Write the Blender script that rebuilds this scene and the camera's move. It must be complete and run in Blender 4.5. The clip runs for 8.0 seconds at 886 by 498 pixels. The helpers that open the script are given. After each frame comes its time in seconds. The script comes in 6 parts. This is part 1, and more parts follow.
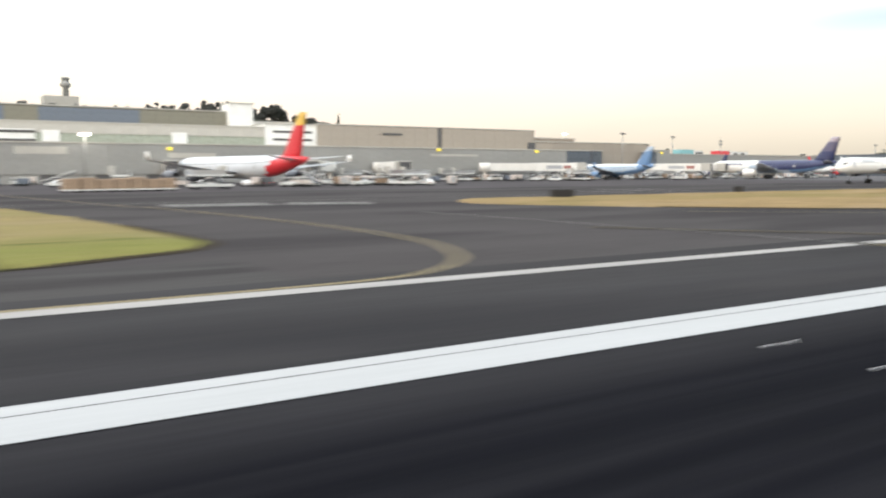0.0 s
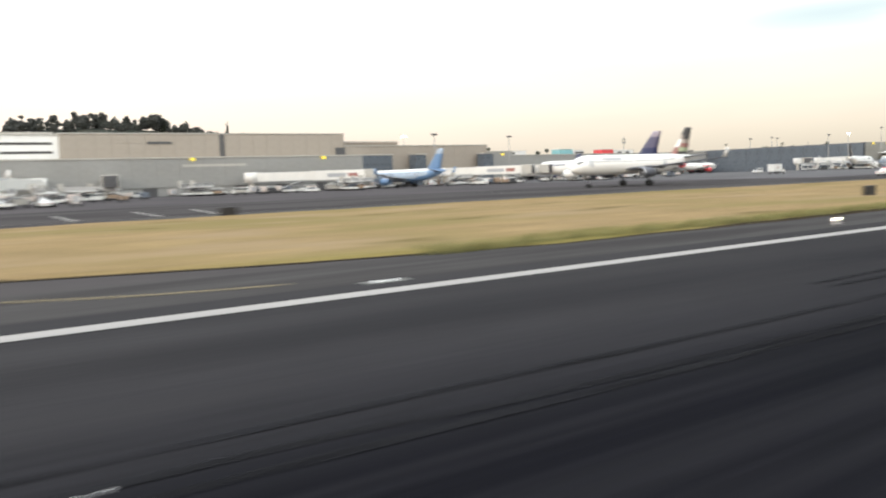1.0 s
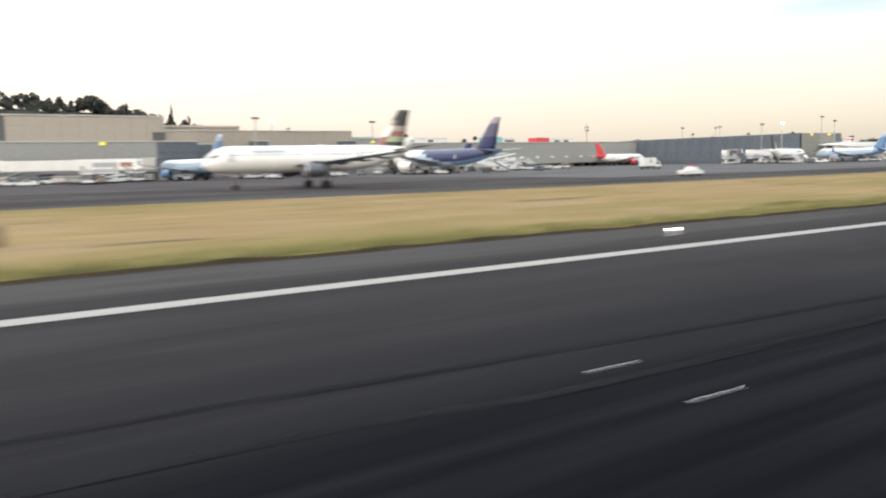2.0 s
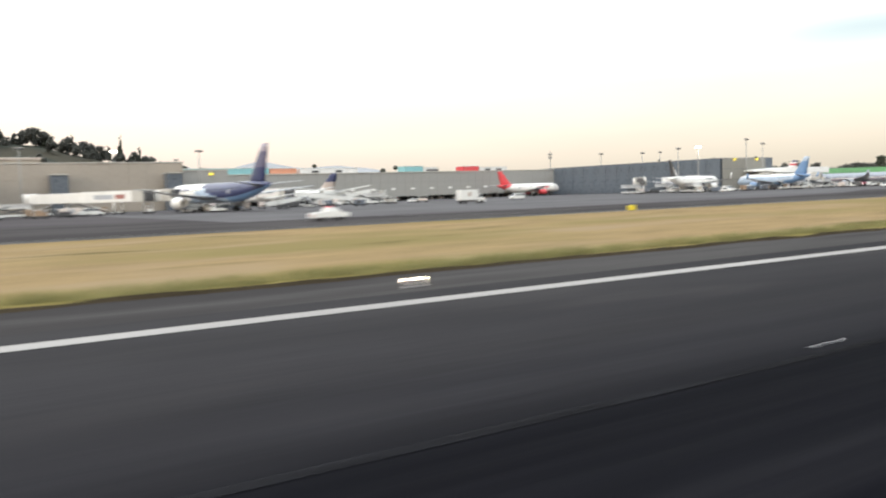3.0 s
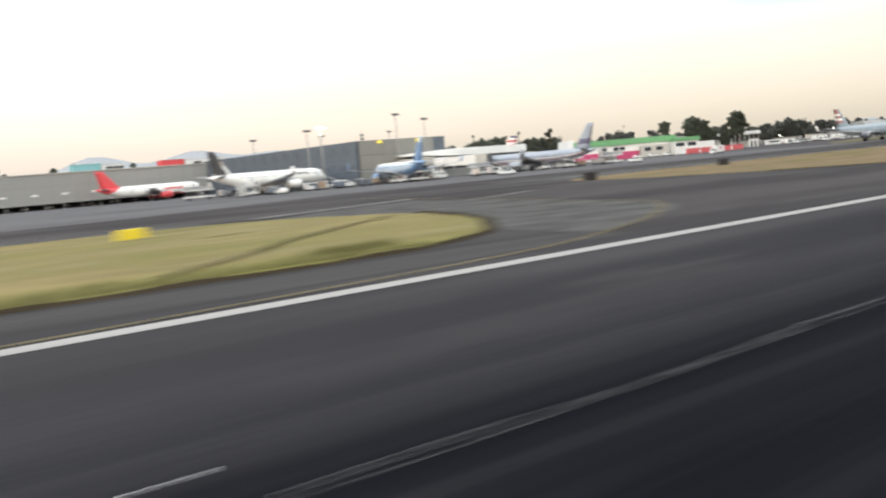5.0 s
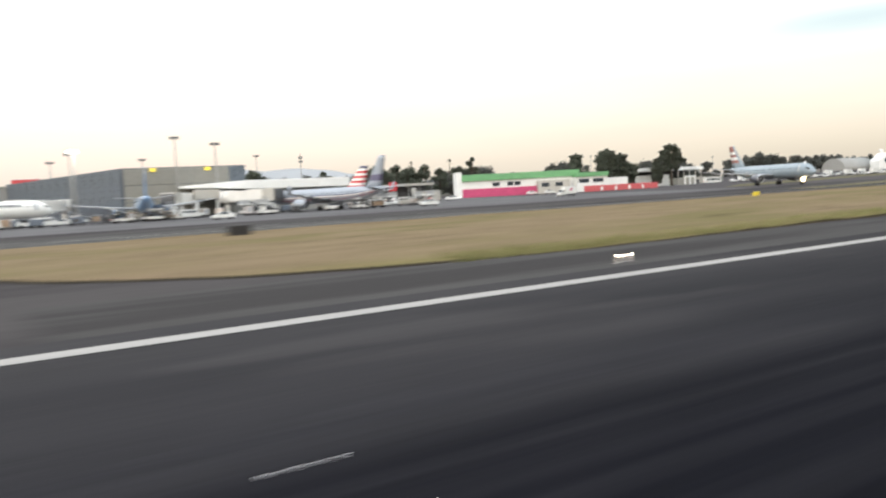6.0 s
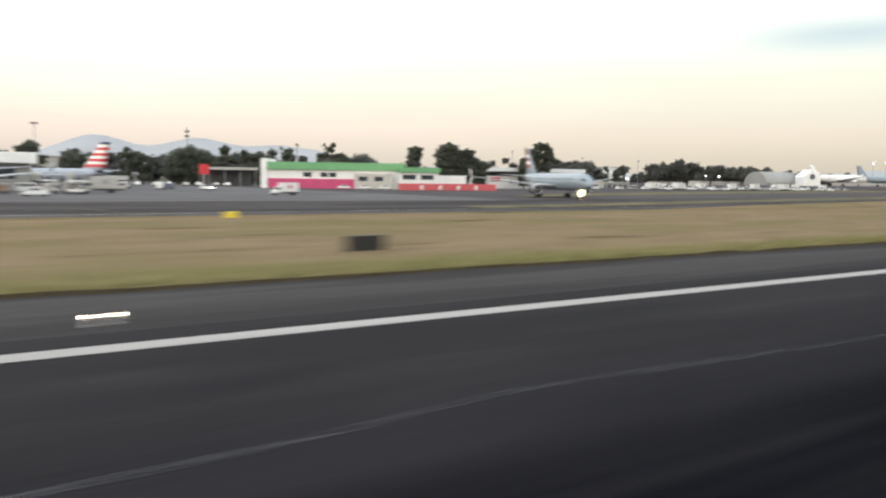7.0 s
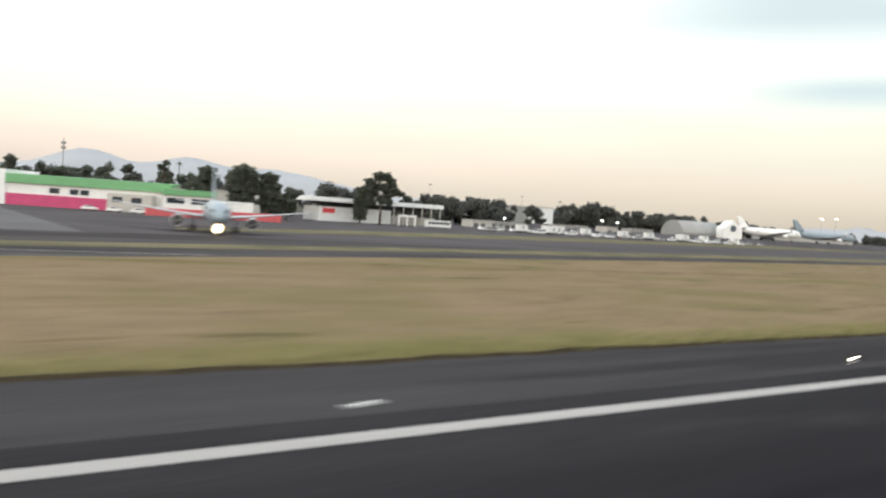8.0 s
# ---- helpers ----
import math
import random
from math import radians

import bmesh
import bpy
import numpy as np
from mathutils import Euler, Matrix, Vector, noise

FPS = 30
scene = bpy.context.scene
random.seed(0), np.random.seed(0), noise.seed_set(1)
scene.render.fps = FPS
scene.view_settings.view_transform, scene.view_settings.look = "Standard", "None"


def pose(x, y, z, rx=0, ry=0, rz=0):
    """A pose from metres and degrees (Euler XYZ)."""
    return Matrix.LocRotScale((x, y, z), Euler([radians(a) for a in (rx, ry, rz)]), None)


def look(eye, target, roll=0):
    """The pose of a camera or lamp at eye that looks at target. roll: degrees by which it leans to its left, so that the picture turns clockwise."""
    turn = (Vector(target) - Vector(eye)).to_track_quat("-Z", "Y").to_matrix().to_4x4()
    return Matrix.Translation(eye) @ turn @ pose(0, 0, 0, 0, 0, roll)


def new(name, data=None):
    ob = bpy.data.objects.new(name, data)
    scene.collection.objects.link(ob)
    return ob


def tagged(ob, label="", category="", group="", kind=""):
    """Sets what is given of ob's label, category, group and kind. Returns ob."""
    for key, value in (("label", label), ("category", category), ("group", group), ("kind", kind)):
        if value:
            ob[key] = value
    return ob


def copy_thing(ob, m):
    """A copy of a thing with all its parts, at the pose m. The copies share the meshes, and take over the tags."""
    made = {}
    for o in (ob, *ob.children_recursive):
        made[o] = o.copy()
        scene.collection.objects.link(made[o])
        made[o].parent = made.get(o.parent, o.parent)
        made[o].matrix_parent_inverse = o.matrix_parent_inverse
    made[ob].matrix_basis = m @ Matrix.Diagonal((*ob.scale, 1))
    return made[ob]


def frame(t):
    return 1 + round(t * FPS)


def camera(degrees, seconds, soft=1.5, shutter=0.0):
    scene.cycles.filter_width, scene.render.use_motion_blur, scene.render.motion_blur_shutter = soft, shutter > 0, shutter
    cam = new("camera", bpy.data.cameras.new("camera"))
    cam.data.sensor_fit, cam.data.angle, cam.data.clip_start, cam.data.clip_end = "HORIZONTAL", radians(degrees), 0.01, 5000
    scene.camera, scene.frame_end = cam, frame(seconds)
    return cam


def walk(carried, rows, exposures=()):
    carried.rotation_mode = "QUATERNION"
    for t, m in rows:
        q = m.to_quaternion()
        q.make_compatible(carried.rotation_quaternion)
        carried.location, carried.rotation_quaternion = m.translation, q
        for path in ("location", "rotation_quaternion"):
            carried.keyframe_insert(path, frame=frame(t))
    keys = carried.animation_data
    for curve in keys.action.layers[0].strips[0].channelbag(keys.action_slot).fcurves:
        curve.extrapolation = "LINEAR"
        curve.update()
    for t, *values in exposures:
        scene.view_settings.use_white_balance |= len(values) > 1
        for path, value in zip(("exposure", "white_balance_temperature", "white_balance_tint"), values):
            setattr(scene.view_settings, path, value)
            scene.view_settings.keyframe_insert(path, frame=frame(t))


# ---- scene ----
S = 0.46  # the whole airfield is laid out in full-size metres and built at this scale


def at(x, y, z=0.0, rz=0.0):
    return pose(x * S, y * S, z * S, 0, 0, rz)


# ---- camera and walk ----
cam = camera(56.98, 8.0, soft=2.1, shutter=0.5)
PATH = [
    (0.00, -0.000, 0.000, 3.155, -32.225, -5.416, 0.131),
    (0.50, 35.687, 0.000, 3.229, -33.325, -5.322, 1.296),
    (0.70, 49.806, 0.000, 3.248, -34.154, -4.898, 1.430),
    (1.00, 70.984, 0.000, 3.277, -35.397, -5.112, 1.930),
    (1.50, 107.582, 0.000, 3.341, -34.659, -5.486, 1.394),
    (2.00, 145.384, 0.000, 3.335, -34.329, -6.036, 1.246),
    (2.20, 160.503, 0.000, 3.139, -34.427, -5.925, 2.191),
    (3.30, 241.457, 0.000, 3.157, -32.365, -3.726, 1.660),
    (3.50, 256.226, 0.000, 3.222, -32.733, -3.774, 1.753),
    (4.00, 294.548, 0.000, 3.387, -34.408, -4.176, 3.546),
    (4.50, 332.716, 0.000, 3.367, -34.985, -4.987, 4.281),
    (5.00, 371.024, 0.000, 3.264, -35.534, -5.734, 4.787),
    (5.20, 386.534, 0.000, 3.233, -35.773, -5.831, 5.492),
    (6.30, 472.947, 0.000, 3.292, -32.892, -3.407, 2.239),
    (6.50, 488.845, 0.000, 3.528, -32.872, -3.141, 2.074),
    (7.00, 528.561, 0.000, 4.139, -34.214, -4.947, -0.813),
    (7.50, 569.163, 0.000, 5.216, -34.386, -3.980, -2.730),
    (7.70, 585.517, 0.000, 5.719, -35.203, -3.753, -2.794),
    (8.00, 610.059, 0.000, 6.584, -34.189, -2.601, -3.992),
]
walk(cam, [(t, pose(x * S, y * S, z * S, 90 + pitch, roll, yaw)) for t, x, y, z, yaw, pitch, roll in PATH],
     exposures=[(0.0, 0.06), (0.3, -0.12), (0.5, -0.10), (0.7, 0.02), (2.2, 0.04), (3.3, 0.0), (3.6, -0.07), (4.0, -0.16), (4.6, -0.16), (5.0, -0.03), (5.2, -0.02), (6.3, 0.03), (6.6, -0.04), (7.0, -0.16), (7.5, -0.16), (8.0, -0.14)])

# ---- world and light ----
SUN_ELEV, SUN_ROT = radians(4.0), radians(-116.0)
world = bpy.data.worlds.new("evening_sky")
scene.world = world
world.use_nodes = True
wn, wl = world.node_tree.nodes, world.node_tree.links
wn.clear()
w_out = wn.new("ShaderNodeOutputWorld")
w_bg = wn.new("ShaderNodeBackground")
w_bg.inputs["Strength"].default_value = 1.0
w_sky = wn.new("ShaderNodeTexSky")
w_sky.sky_type = "NISHITA"
w_sky.sun_disc = False
w_sky.sun_elevation, w_sky.sun_rotation = SUN_ELEV, SUN_ROT
w_sky.altitude, w_sky.air_density, w_sky.dust_density = 2200.0, 1.0, 3.0
w_tc = wn.new("ShaderNodeTexCoord")
w_sep = wn.new("ShaderNodeSeparateXYZ")
wl.new(w_tc.outputs["Generated"], w_sep.inputs[0])
# thin high cloud, lit from below the horizon's glow: cream overhead, peach and grey low down
w_ramp = wn.new("ShaderNodeValToRGB")
w_ramp.color_ramp.elements[0].position, w_ramp.color_ramp.elements[0].color = 0.0, (0.62, 0.60, 0.61, 1)
w_ramp.color_ramp.elements[1].position, w_ramp.color_ramp.elements[1].color = 1.0, (1.80, 1.92, 2.05, 1)
for at_z, col in ((0.025, (0.74, 0.65, 0.635, 1)), (0.055, (0.98, 0.79, 0.715, 1)), (0.085, (1.08, 0.93, 0.80, 1)), (0.12, (1.21, 1.13, 0.91, 1)), (0.17, (1.46, 1.44, 1.23, 1)), (0.26, (1.8, 1.8, 1.72, 1)), (0.5, (1.9, 1.95, 1.97, 1))):
    e = w_ramp.color_ramp.elements.new(at_z)
    e.color = col
wl.new(w_sep.outputs["Z"], w_ramp.inputs[0])
# the glow is stronger towards the set sun and greyer away from it
w_side = wn.new("ShaderNodeMapRange")
w_side.inputs["From Min"].default_value, w_side.inputs["From Max"].default_value = 0.25, 0.95
wl.new(w_sep.outputs["X"], w_side.inputs["Value"])
w_mul = wn.new("ShaderNodeMix")
w_mul.data_type, w_mul.blend_type = "RGBA", "MULTIPLY"
w_mul.inputs[0].default_value = 1.0
wl.new(w_ramp.outputs[0], w_mul.inputs[6])
w_tint = wn.new("ShaderNodeMix")
w_tint.data_type = "RGBA"
w_tint.inputs[6].default_value, w_tint.inputs[7].default_value = (1, 1, 1, 1), (0.755, 0.770, 0.765, 1)
wl.new(w_side.outputs[0], w_tint.inputs[0])
wl.new(w_tint.outputs[2], w_mul.inputs[7])
# a streaky veil of cirrus
w_map = wn.new("ShaderNodeMapping")
w_map.inputs["Scale"].default_value = (1.2, 2.0, 9.0)
w_noise = wn.new("ShaderNodeTexNoise")
w_noise.inputs["Scale"].default_value, w_noise.inputs["Detail"].default_value = 2.2, 5.0
wl.new(w_tc.outputs["Generated"], w_map.inputs[0])
wl.new(w_map.outputs[0], w_noise.inputs["Vector"])
w_add = wn.new("ShaderNodeMix")
w_add.data_type, w_add.blend_type = "RGBA", "ADD"
w_add.inputs[0].default_value = 0.06
wl.new(w_mul.outputs[2], w_add.inputs[6])
wl.new(w_sky.outputs[0], w_add.inputs[7])
w_cir = wn.new("ShaderNodeMapRange")
w_cir.inputs["From Min"].default_value, w_cir.inputs["From Max"].default_value = 0.35, 0.7
w_cir.inputs["To Min"].default_value, w_cir.inputs["To Max"].default_value = 0.98, 1.03
wl.new(w_noise.outputs[0], w_cir.inputs["Value"])
w_mul2 = wn.new("ShaderNodeMix")
w_mul2.data_type, w_mul2.blend_type = "RGBA", "MULTIPLY"
w_mul2.inputs[0].default_value = 1.0
wl.new(w_add.outputs[2], w_mul2.inputs[6])
wl.new(w_cir.outputs[0], w_mul2.inputs[7])
# clear blue showing between the clouds, high up and away from the sunset
def w_step(socket, lo, hi):
    r = wn.new("ShaderNodeMapRange")
    r.interpolation_type = "SMOOTHSTEP"
    r.inputs["From Min"].default_value, r.inputs["From Max"].default_value = lo, hi
    wl.new(socket, r.inputs["Value"])
    return r.outputs[0]


def w_times(p, q):
    m = wn.new("ShaderNodeMath")
    m.operation = "MULTIPLY"
    wl.new(p, m.inputs[0]), wl.new(q, m.inputs[1])
    return m.outputs[0]


w_high = w_times(w_step(w_sep.outputs["X"], 0.56, 0.82), w_step(w_sep.outputs["Z"], 0.180, 0.240))
w_low = w_times(w_step(w_sep.outputs["X"], 0.75, 0.86), w_times(w_step(w_sep.outputs["Z"], 0.128, 0.160), w_step(w_sep.outputs["Z"], 0.192, 0.160)))
w_both = wn.new("ShaderNodeMath")
w_both.operation = "MAXIMUM"
wl.new(w_high, w_both.inputs[0]), wl.new(w_low, w_both.inputs[1])
w_gap = w_times(w_both.outputs[0], w_step(w_noise.outputs[0], 0.22, 0.52))
w_blue = wn.new("ShaderNodeMix")
w_blue.data_type = "RGBA"
w_blue.inputs[7].default_value = (0.80, 0.935, 0.96, 1)
wl.new(w_gap, w_blue.inputs[0])
wl.new(w_mul2.outputs[2], w_blue.inputs[6])
wl.new(w_blue.outputs[2], w_bg.inputs["Color"])
wl.new(w_bg.outputs[0], w_out.inputs["Surface"])

sun_data = bpy.data.lights.new("sun", "SUN")
sun_data.energy, sun_data.angle, sun_data.color = 0.8, radians(14), (1.0, 0.86, 0.70)
sun = new("sun", sun_data)
sun.matrix_world = look((0, 0, 60), (math.sin(SUN_ROT) * -60, -math.cos(SUN_ROT) * 60, 60 - 60 * math.tan(radians(14.0))))


# ---- materials ----
def mat(name, col, rough=0.6, metal=0.0, var=0.18, scale=0.5, fine=6.0, bump=0.0, stretch=(1, 1, 1), emit=None, power=0.0, coat=0.0, spec=0.5):
    """A procedural surface: stains at one scale, grain at another, both in full-size metres."""
    m = bpy.data.materials.new(name)
    m.use_nodes = True
    n, l = m.node_tree.nodes, m.node_tree.links
    b = n["Principled BSDF"]
    b.inputs["Metallic"].default_value = metal
    b.inputs["Coat Weight"].default_value = coat
    b.inputs["Specular IOR Level"].default_value = spec
    tc, mp = n.new("ShaderNodeTexCoord"), n.new("ShaderNodeMapping")
    mp.inputs["Scale"].default_value = [k / S for k in stretch]
    l.new(tc.outputs["Object"], mp.inputs[0])
    big, small = n.new("ShaderNodeTexNoise"), n.new("ShaderNodeTexNoise")
    big.inputs["Scale"].default_value, big.inputs["Detail"].default_value = scale, 4.0
    small.inputs["Scale"].default_value, small.inputs["Detail"].default_value = scale * fine, 6.0
    l.new(mp.outputs[0], big.inputs["Vector"]), l.new(mp.outputs[0], small.inputs["Vector"])
    mean = n.new("ShaderNodeMath")
    mean.operation = "ADD"
    l.new(big.outputs[0], mean.inputs[0]), l.new(small.outputs[0], mean.inputs[1])
    rng = n.new("ShaderNodeMapRange")
    rng.inputs["From Min"].default_value, rng.inputs["From Max"].default_value = 0.65, 1.35
    rng.inputs["To Min"].default_value, rng.inputs["To Max"].default_value = 1 - var, 1 + var
    l.new(mean.outputs[0], rng.inputs["Value"])
    mul = n.new("ShaderNodeMix")
    mul.data_type, mul.blend_type = "RGBA", "MULTIPLY"
    mul.inputs[0].default_value = 1.0
    mul.inputs[6].default_value = (*col, 1)
    l.new(rng.outputs[0], mul.inputs[7])
    l.new(mul.outputs[2], b.inputs["Base Color"])
    rr = n.new("ShaderNodeMapRange")
    rr.inputs["From Min"].default_value, rr.inputs["From Max"].default_value = 0.3, 0.7
    rr.inputs["To Min"].default_value, rr.inputs["To Max"].default_value = max(0.03, rough - 0.08), min(1, rough + 0.08)
    l.new(small.outputs[0], rr.inputs["Value"])
    l.new(rr.outputs[0], b.inputs["Roughness"])
    if bump:
        bp = n.new("ShaderNodeBump")
        bp.inputs["Strength"].default_value, bp.inputs["Distance"].default_value = bump, 0.05 * S
        l.new(small.outputs[0], bp.inputs["Height"])
        l.new(bp.outputs[0], b.inputs["Normal"])
    if emit:
        b.inputs["Emission Color"].default_value = (*emit, 1)
        b.inputs["Emission Strength"].default_value = power
    return m


def banded(m, bands, noise_amp=0.35, noise_scale=0.25, streak=0.02):
    """Lays stains and tone along the runway into m's base colour: bands of (from_y, to_y, soft, factor), broken up
    lengthways.
    """
    n, l = m.node_tree.nodes, m.node_tree.links
    b = n["Principled BSDF"]
    col = b.inputs["Base Color"].links[0].from_socket
    tc = n.new("ShaderNodeTexCoord")
    sep = n.new("ShaderNodeSeparateXYZ")
    l.new(tc.outputs["Object"], sep.inputs[0])
    mp = n.new("ShaderNodeMapping")
    mp.inputs["Scale"].default_value = (streak / S, 1.3 / S, 1 / S)
    l.new(tc.outputs["Object"], mp.inputs[0])
    nz = n.new("ShaderNodeTexNoise")
    nz.inputs["Scale"].default_value, nz.inputs["Detail"].default_value = 1.0, 6.0
    l.new(mp.outputs[0], nz.inputs["Vector"])
    for y0, y1, soft, fac in bands:
        off = n.new("ShaderNodeMath")
        off.operation = "MULTIPLY_ADD"
        off.inputs[1].default_value = noise_amp * S * min(4.0, soft * 3)
        l.new(nz.outputs[0], off.inputs[0])
        l.new(sep.outputs["Y"], off.inputs[2])
        up, down = n.new("ShaderNodeMapRange"), n.new("ShaderNodeMapRange")
        up.interpolation_type = down.interpolation_type = "SMOOTHSTEP"
        up.inputs["From Min"].default_value, up.inputs["From Max"].default_value = (y0 - soft) * S, (y0 + soft) * S
        down.inputs["From Min"].default_value, down.inputs["From Max"].default_value = (y1 - soft) * S, (y1 + soft) * S
        down.inputs["To Min"].default_value, down.inputs["To Max"].default_value = 1.0, 0.0
        l.new(off.outputs[0], up.inputs["Value"]), l.new(off.outputs[0], down.inputs["Value"])
        both = n.new("ShaderNodeMath")
        both.operation = "MULTIPLY"
        l.new(up.outputs[0], both.inputs[0]), l.new(down.outputs[0], both.inputs[1])
        wear = n.new("ShaderNodeMapRange")
        wear.inputs["From Min"].default_value, wear.inputs["From Max"].default_value = 0.3, 0.6
        wear.inputs["To Min"].default_value, wear.inputs["To Max"].default_value = 0.68, 1.0
        l.new(nz.outputs[0], wear.inputs["Value"])
        both2 = n.new("ShaderNodeMath")
        both2.operation = "MULTIPLY"
        l.new(both.outputs[0], both2.inputs[0]), l.new(wear.outputs[0], both2.inputs[1])
        mx = n.new("ShaderNodeMix")
        mx.data_type, mx.blend_type = "RGBA", "MULTIPLY"
        mx.inputs[7].default_value = (*fac, 1)
        l.new(both2.outputs[0], mx.inputs[0])
        l.new(col, mx.inputs[6])
        col = mx.outputs[2]
    l.new(col, b.inputs["Base Color"])
    return m


def two_tone(m, other, scale, lo=0.45, hi=0.6, stretch=(1, 1, 1), detail=5.0):
    """Patches of another colour in m, at a given scale."""
    n, l = m.node_tree.nodes, m.node_tree.links
    b = n["Principled BSDF"]
    col = b.inputs["Base Color"].links[0].from_socket
    tc, mp, nz = n.new("ShaderNodeTexCoord"), n.new("ShaderNodeMapping"), n.new("ShaderNodeTexNoise")
    mp.inputs["Scale"].default_value = [k / S for k in stretch]
    l.new(tc.outputs["Object"], mp.inputs[0])
    nz.inputs["Scale"].default_value, nz.inputs["Detail"].default_value = scale, detail
    l.new(mp.outputs[0], nz.inputs["Vector"])
    r = n.new("ShaderNodeMapRange")
    r.interpolation_type = "SMOOTHSTEP"
    r.inputs["From Min"].default_value, r.inputs["From Max"].default_value = lo, hi
    l.new(nz.outputs[0], r.inputs["Value"])
    mx = n.new("ShaderNodeMix")
    mx.data_type = "RGBA"
    mx.inputs[7].default_value = (*other, 1)
    l.new(r.outputs[0], mx.inputs[0])
    l.new(col, mx.inputs[6])
    l.new(mx.outputs[2], b.inputs["Base Color"])
    return m


def tone_along(m, x0, x1, fac):
    """A gradual change of tone between two places along the runway."""
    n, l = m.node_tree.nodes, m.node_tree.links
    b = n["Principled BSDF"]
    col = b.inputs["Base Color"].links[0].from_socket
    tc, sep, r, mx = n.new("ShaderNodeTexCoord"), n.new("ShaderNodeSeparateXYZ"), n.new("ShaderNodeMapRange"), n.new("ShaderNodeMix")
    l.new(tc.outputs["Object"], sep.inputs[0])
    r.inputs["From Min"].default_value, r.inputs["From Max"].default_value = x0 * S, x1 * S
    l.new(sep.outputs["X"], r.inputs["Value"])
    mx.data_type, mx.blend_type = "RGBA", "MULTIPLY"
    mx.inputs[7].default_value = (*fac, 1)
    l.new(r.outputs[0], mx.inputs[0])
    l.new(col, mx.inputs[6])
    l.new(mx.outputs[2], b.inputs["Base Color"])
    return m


def worn(m, lo, hi, most, stretch):
    """Lets the ground show through a thin deposit where it has worn off."""
    n, l = m.node_tree.nodes, m.node_tree.links
    tc, mp, nz, r = n.new("ShaderNodeTexCoord"), n.new("ShaderNodeMapping"), n.new("ShaderNodeTexNoise"), n.new("ShaderNodeMapRange")
    mp.inputs["Scale"].default_value = [k / S for k in stretch]
    l.new(tc.outputs["Object"], mp.inputs[0])
    nz.inputs["Scale"].default_value, nz.inputs["Detail"].default_value = 1.0, 7.0
    l.new(mp.outputs[0], nz.inputs["Vector"])
    r.inputs["From Min"].default_value, r.inputs["From Max"].default_value = lo, hi
    r.inputs["To Min"].default_value, r.inputs["To Max"].default_value = 0.0, most
    l.new(nz.outputs[0], r.inputs["Value"])
    l.new(r.outputs[0], n["Principled BSDF"].inputs["Alpha"])
    return m


M = {}
M["runway"] = mat("runway_asphalt", (0.046, 0.044, 0.045), 0.92, var=0.28, scale=0.35, fine=14, bump=0.25, stretch=(0.12, 1, 1), spec=0.02)
two_tone(M["runway"], (0.032, 0.031, 0.033), 0.10, 0.47, 0.72, (0.22, 1, 1), 8.0)
two_tone(M["runway"], (0.056, 0.053, 0.053), 0.22, 0.54, 0.70, (0.30, 1, 1), 8.0)
# rubber stains, deepened by cabin window dimming painted into the colour
banded(M["runway"], [(-40, 17.0, 1.8, (0.80, 0.80, 0.82)), (-40, 12.8, 1.6, (0.67, 0.68, 0.72)), (-40, 9.6, 1.0, (0.28, 0.295, 0.36))])
# tone steps along the runway, some window dimming painted in as well
tone_along(tone_along(tone_along(M["runway"], 35, 80, (0.82, 0.82, 0.84)), 335, 372, (1.32, 1.31, 1.30)), 420, 540, (0.56, 0.56, 0.58))
M["shoulder"] = tone_along(two_tone(mat("shoulder_asphalt", (0.064, 0.060, 0.059), 0.94, var=0.22, scale=0.3, fine=12, bump=0.3, stretch=(0.2, 1, 1), spec=0.03), (0.042, 0.039, 0.039), 0.25, stretch=(0.1, 1, 1)), 480, 640, (0.70, 0.70, 0.74))
M["taxiway"] = two_tone(mat("taxiway_asphalt", (0.064, 0.058, 0.058), 0.94, var=0.2, scale=0.15, fine=14, bump=0.2, stretch=(0.3, 1, 1), spec=0.03), (0.043, 0.039, 0.040), 0.08, stretch=(0.3, 1, 1))
M["gravelly"] = two_tone(mat("rough_grey_asphalt", (0.092, 0.089, 0.085), 0.95, var=0.3, scale=0.5, fine=10, bump=0.4, stretch=(0.5, 1, 1), spec=0.03), (0.064, 0.061, 0.059), 0.3, 0.42, 0.66)
M["apron"] = two_tone(mat("apron_concrete", (0.125, 0.120, 0.123), 0.92, var=0.14, scale=0.1, fine=10, bump=0.1, spec=0.04), (0.095, 0.090, 0.093), 0.04, 0.35, 0.75)
M["apron_dark"] = two_tone(mat("apron_asphalt", (0.084, 0.076, 0.078), 0.93, var=0.2, scale=0.1, fine=12, bump=0.1, spec=0.03), (0.060, 0.055, 0.057), 0.05, 0.35, 0.75)
M["ground"] = two_tone(mat("far_ground", (0.10, 0.09, 0.08), 0.95, var=0.25, scale=0.02, fine=9, spec=0.02), (0.07, 0.075, 0.05), 0.01)
def turf(name, straw, olive, pale):
    return two_tone(two_tone(two_tone(mat(name, straw, 0.97, var=0.28, scale=0.3, fine=16, bump=0.6, stretch=(0.45, 1, 1), spec=0.02), olive, 0.07, 0.42, 0.70, (0.5, 1, 1), 8.0), pale, 0.14, 0.50, 0.72, (0.45, 1, 1), 8.0),
                    tuple(0.55 * k for k in olive), 0.20, 0.60, 0.74, (0.30, 1, 1), 8.0)


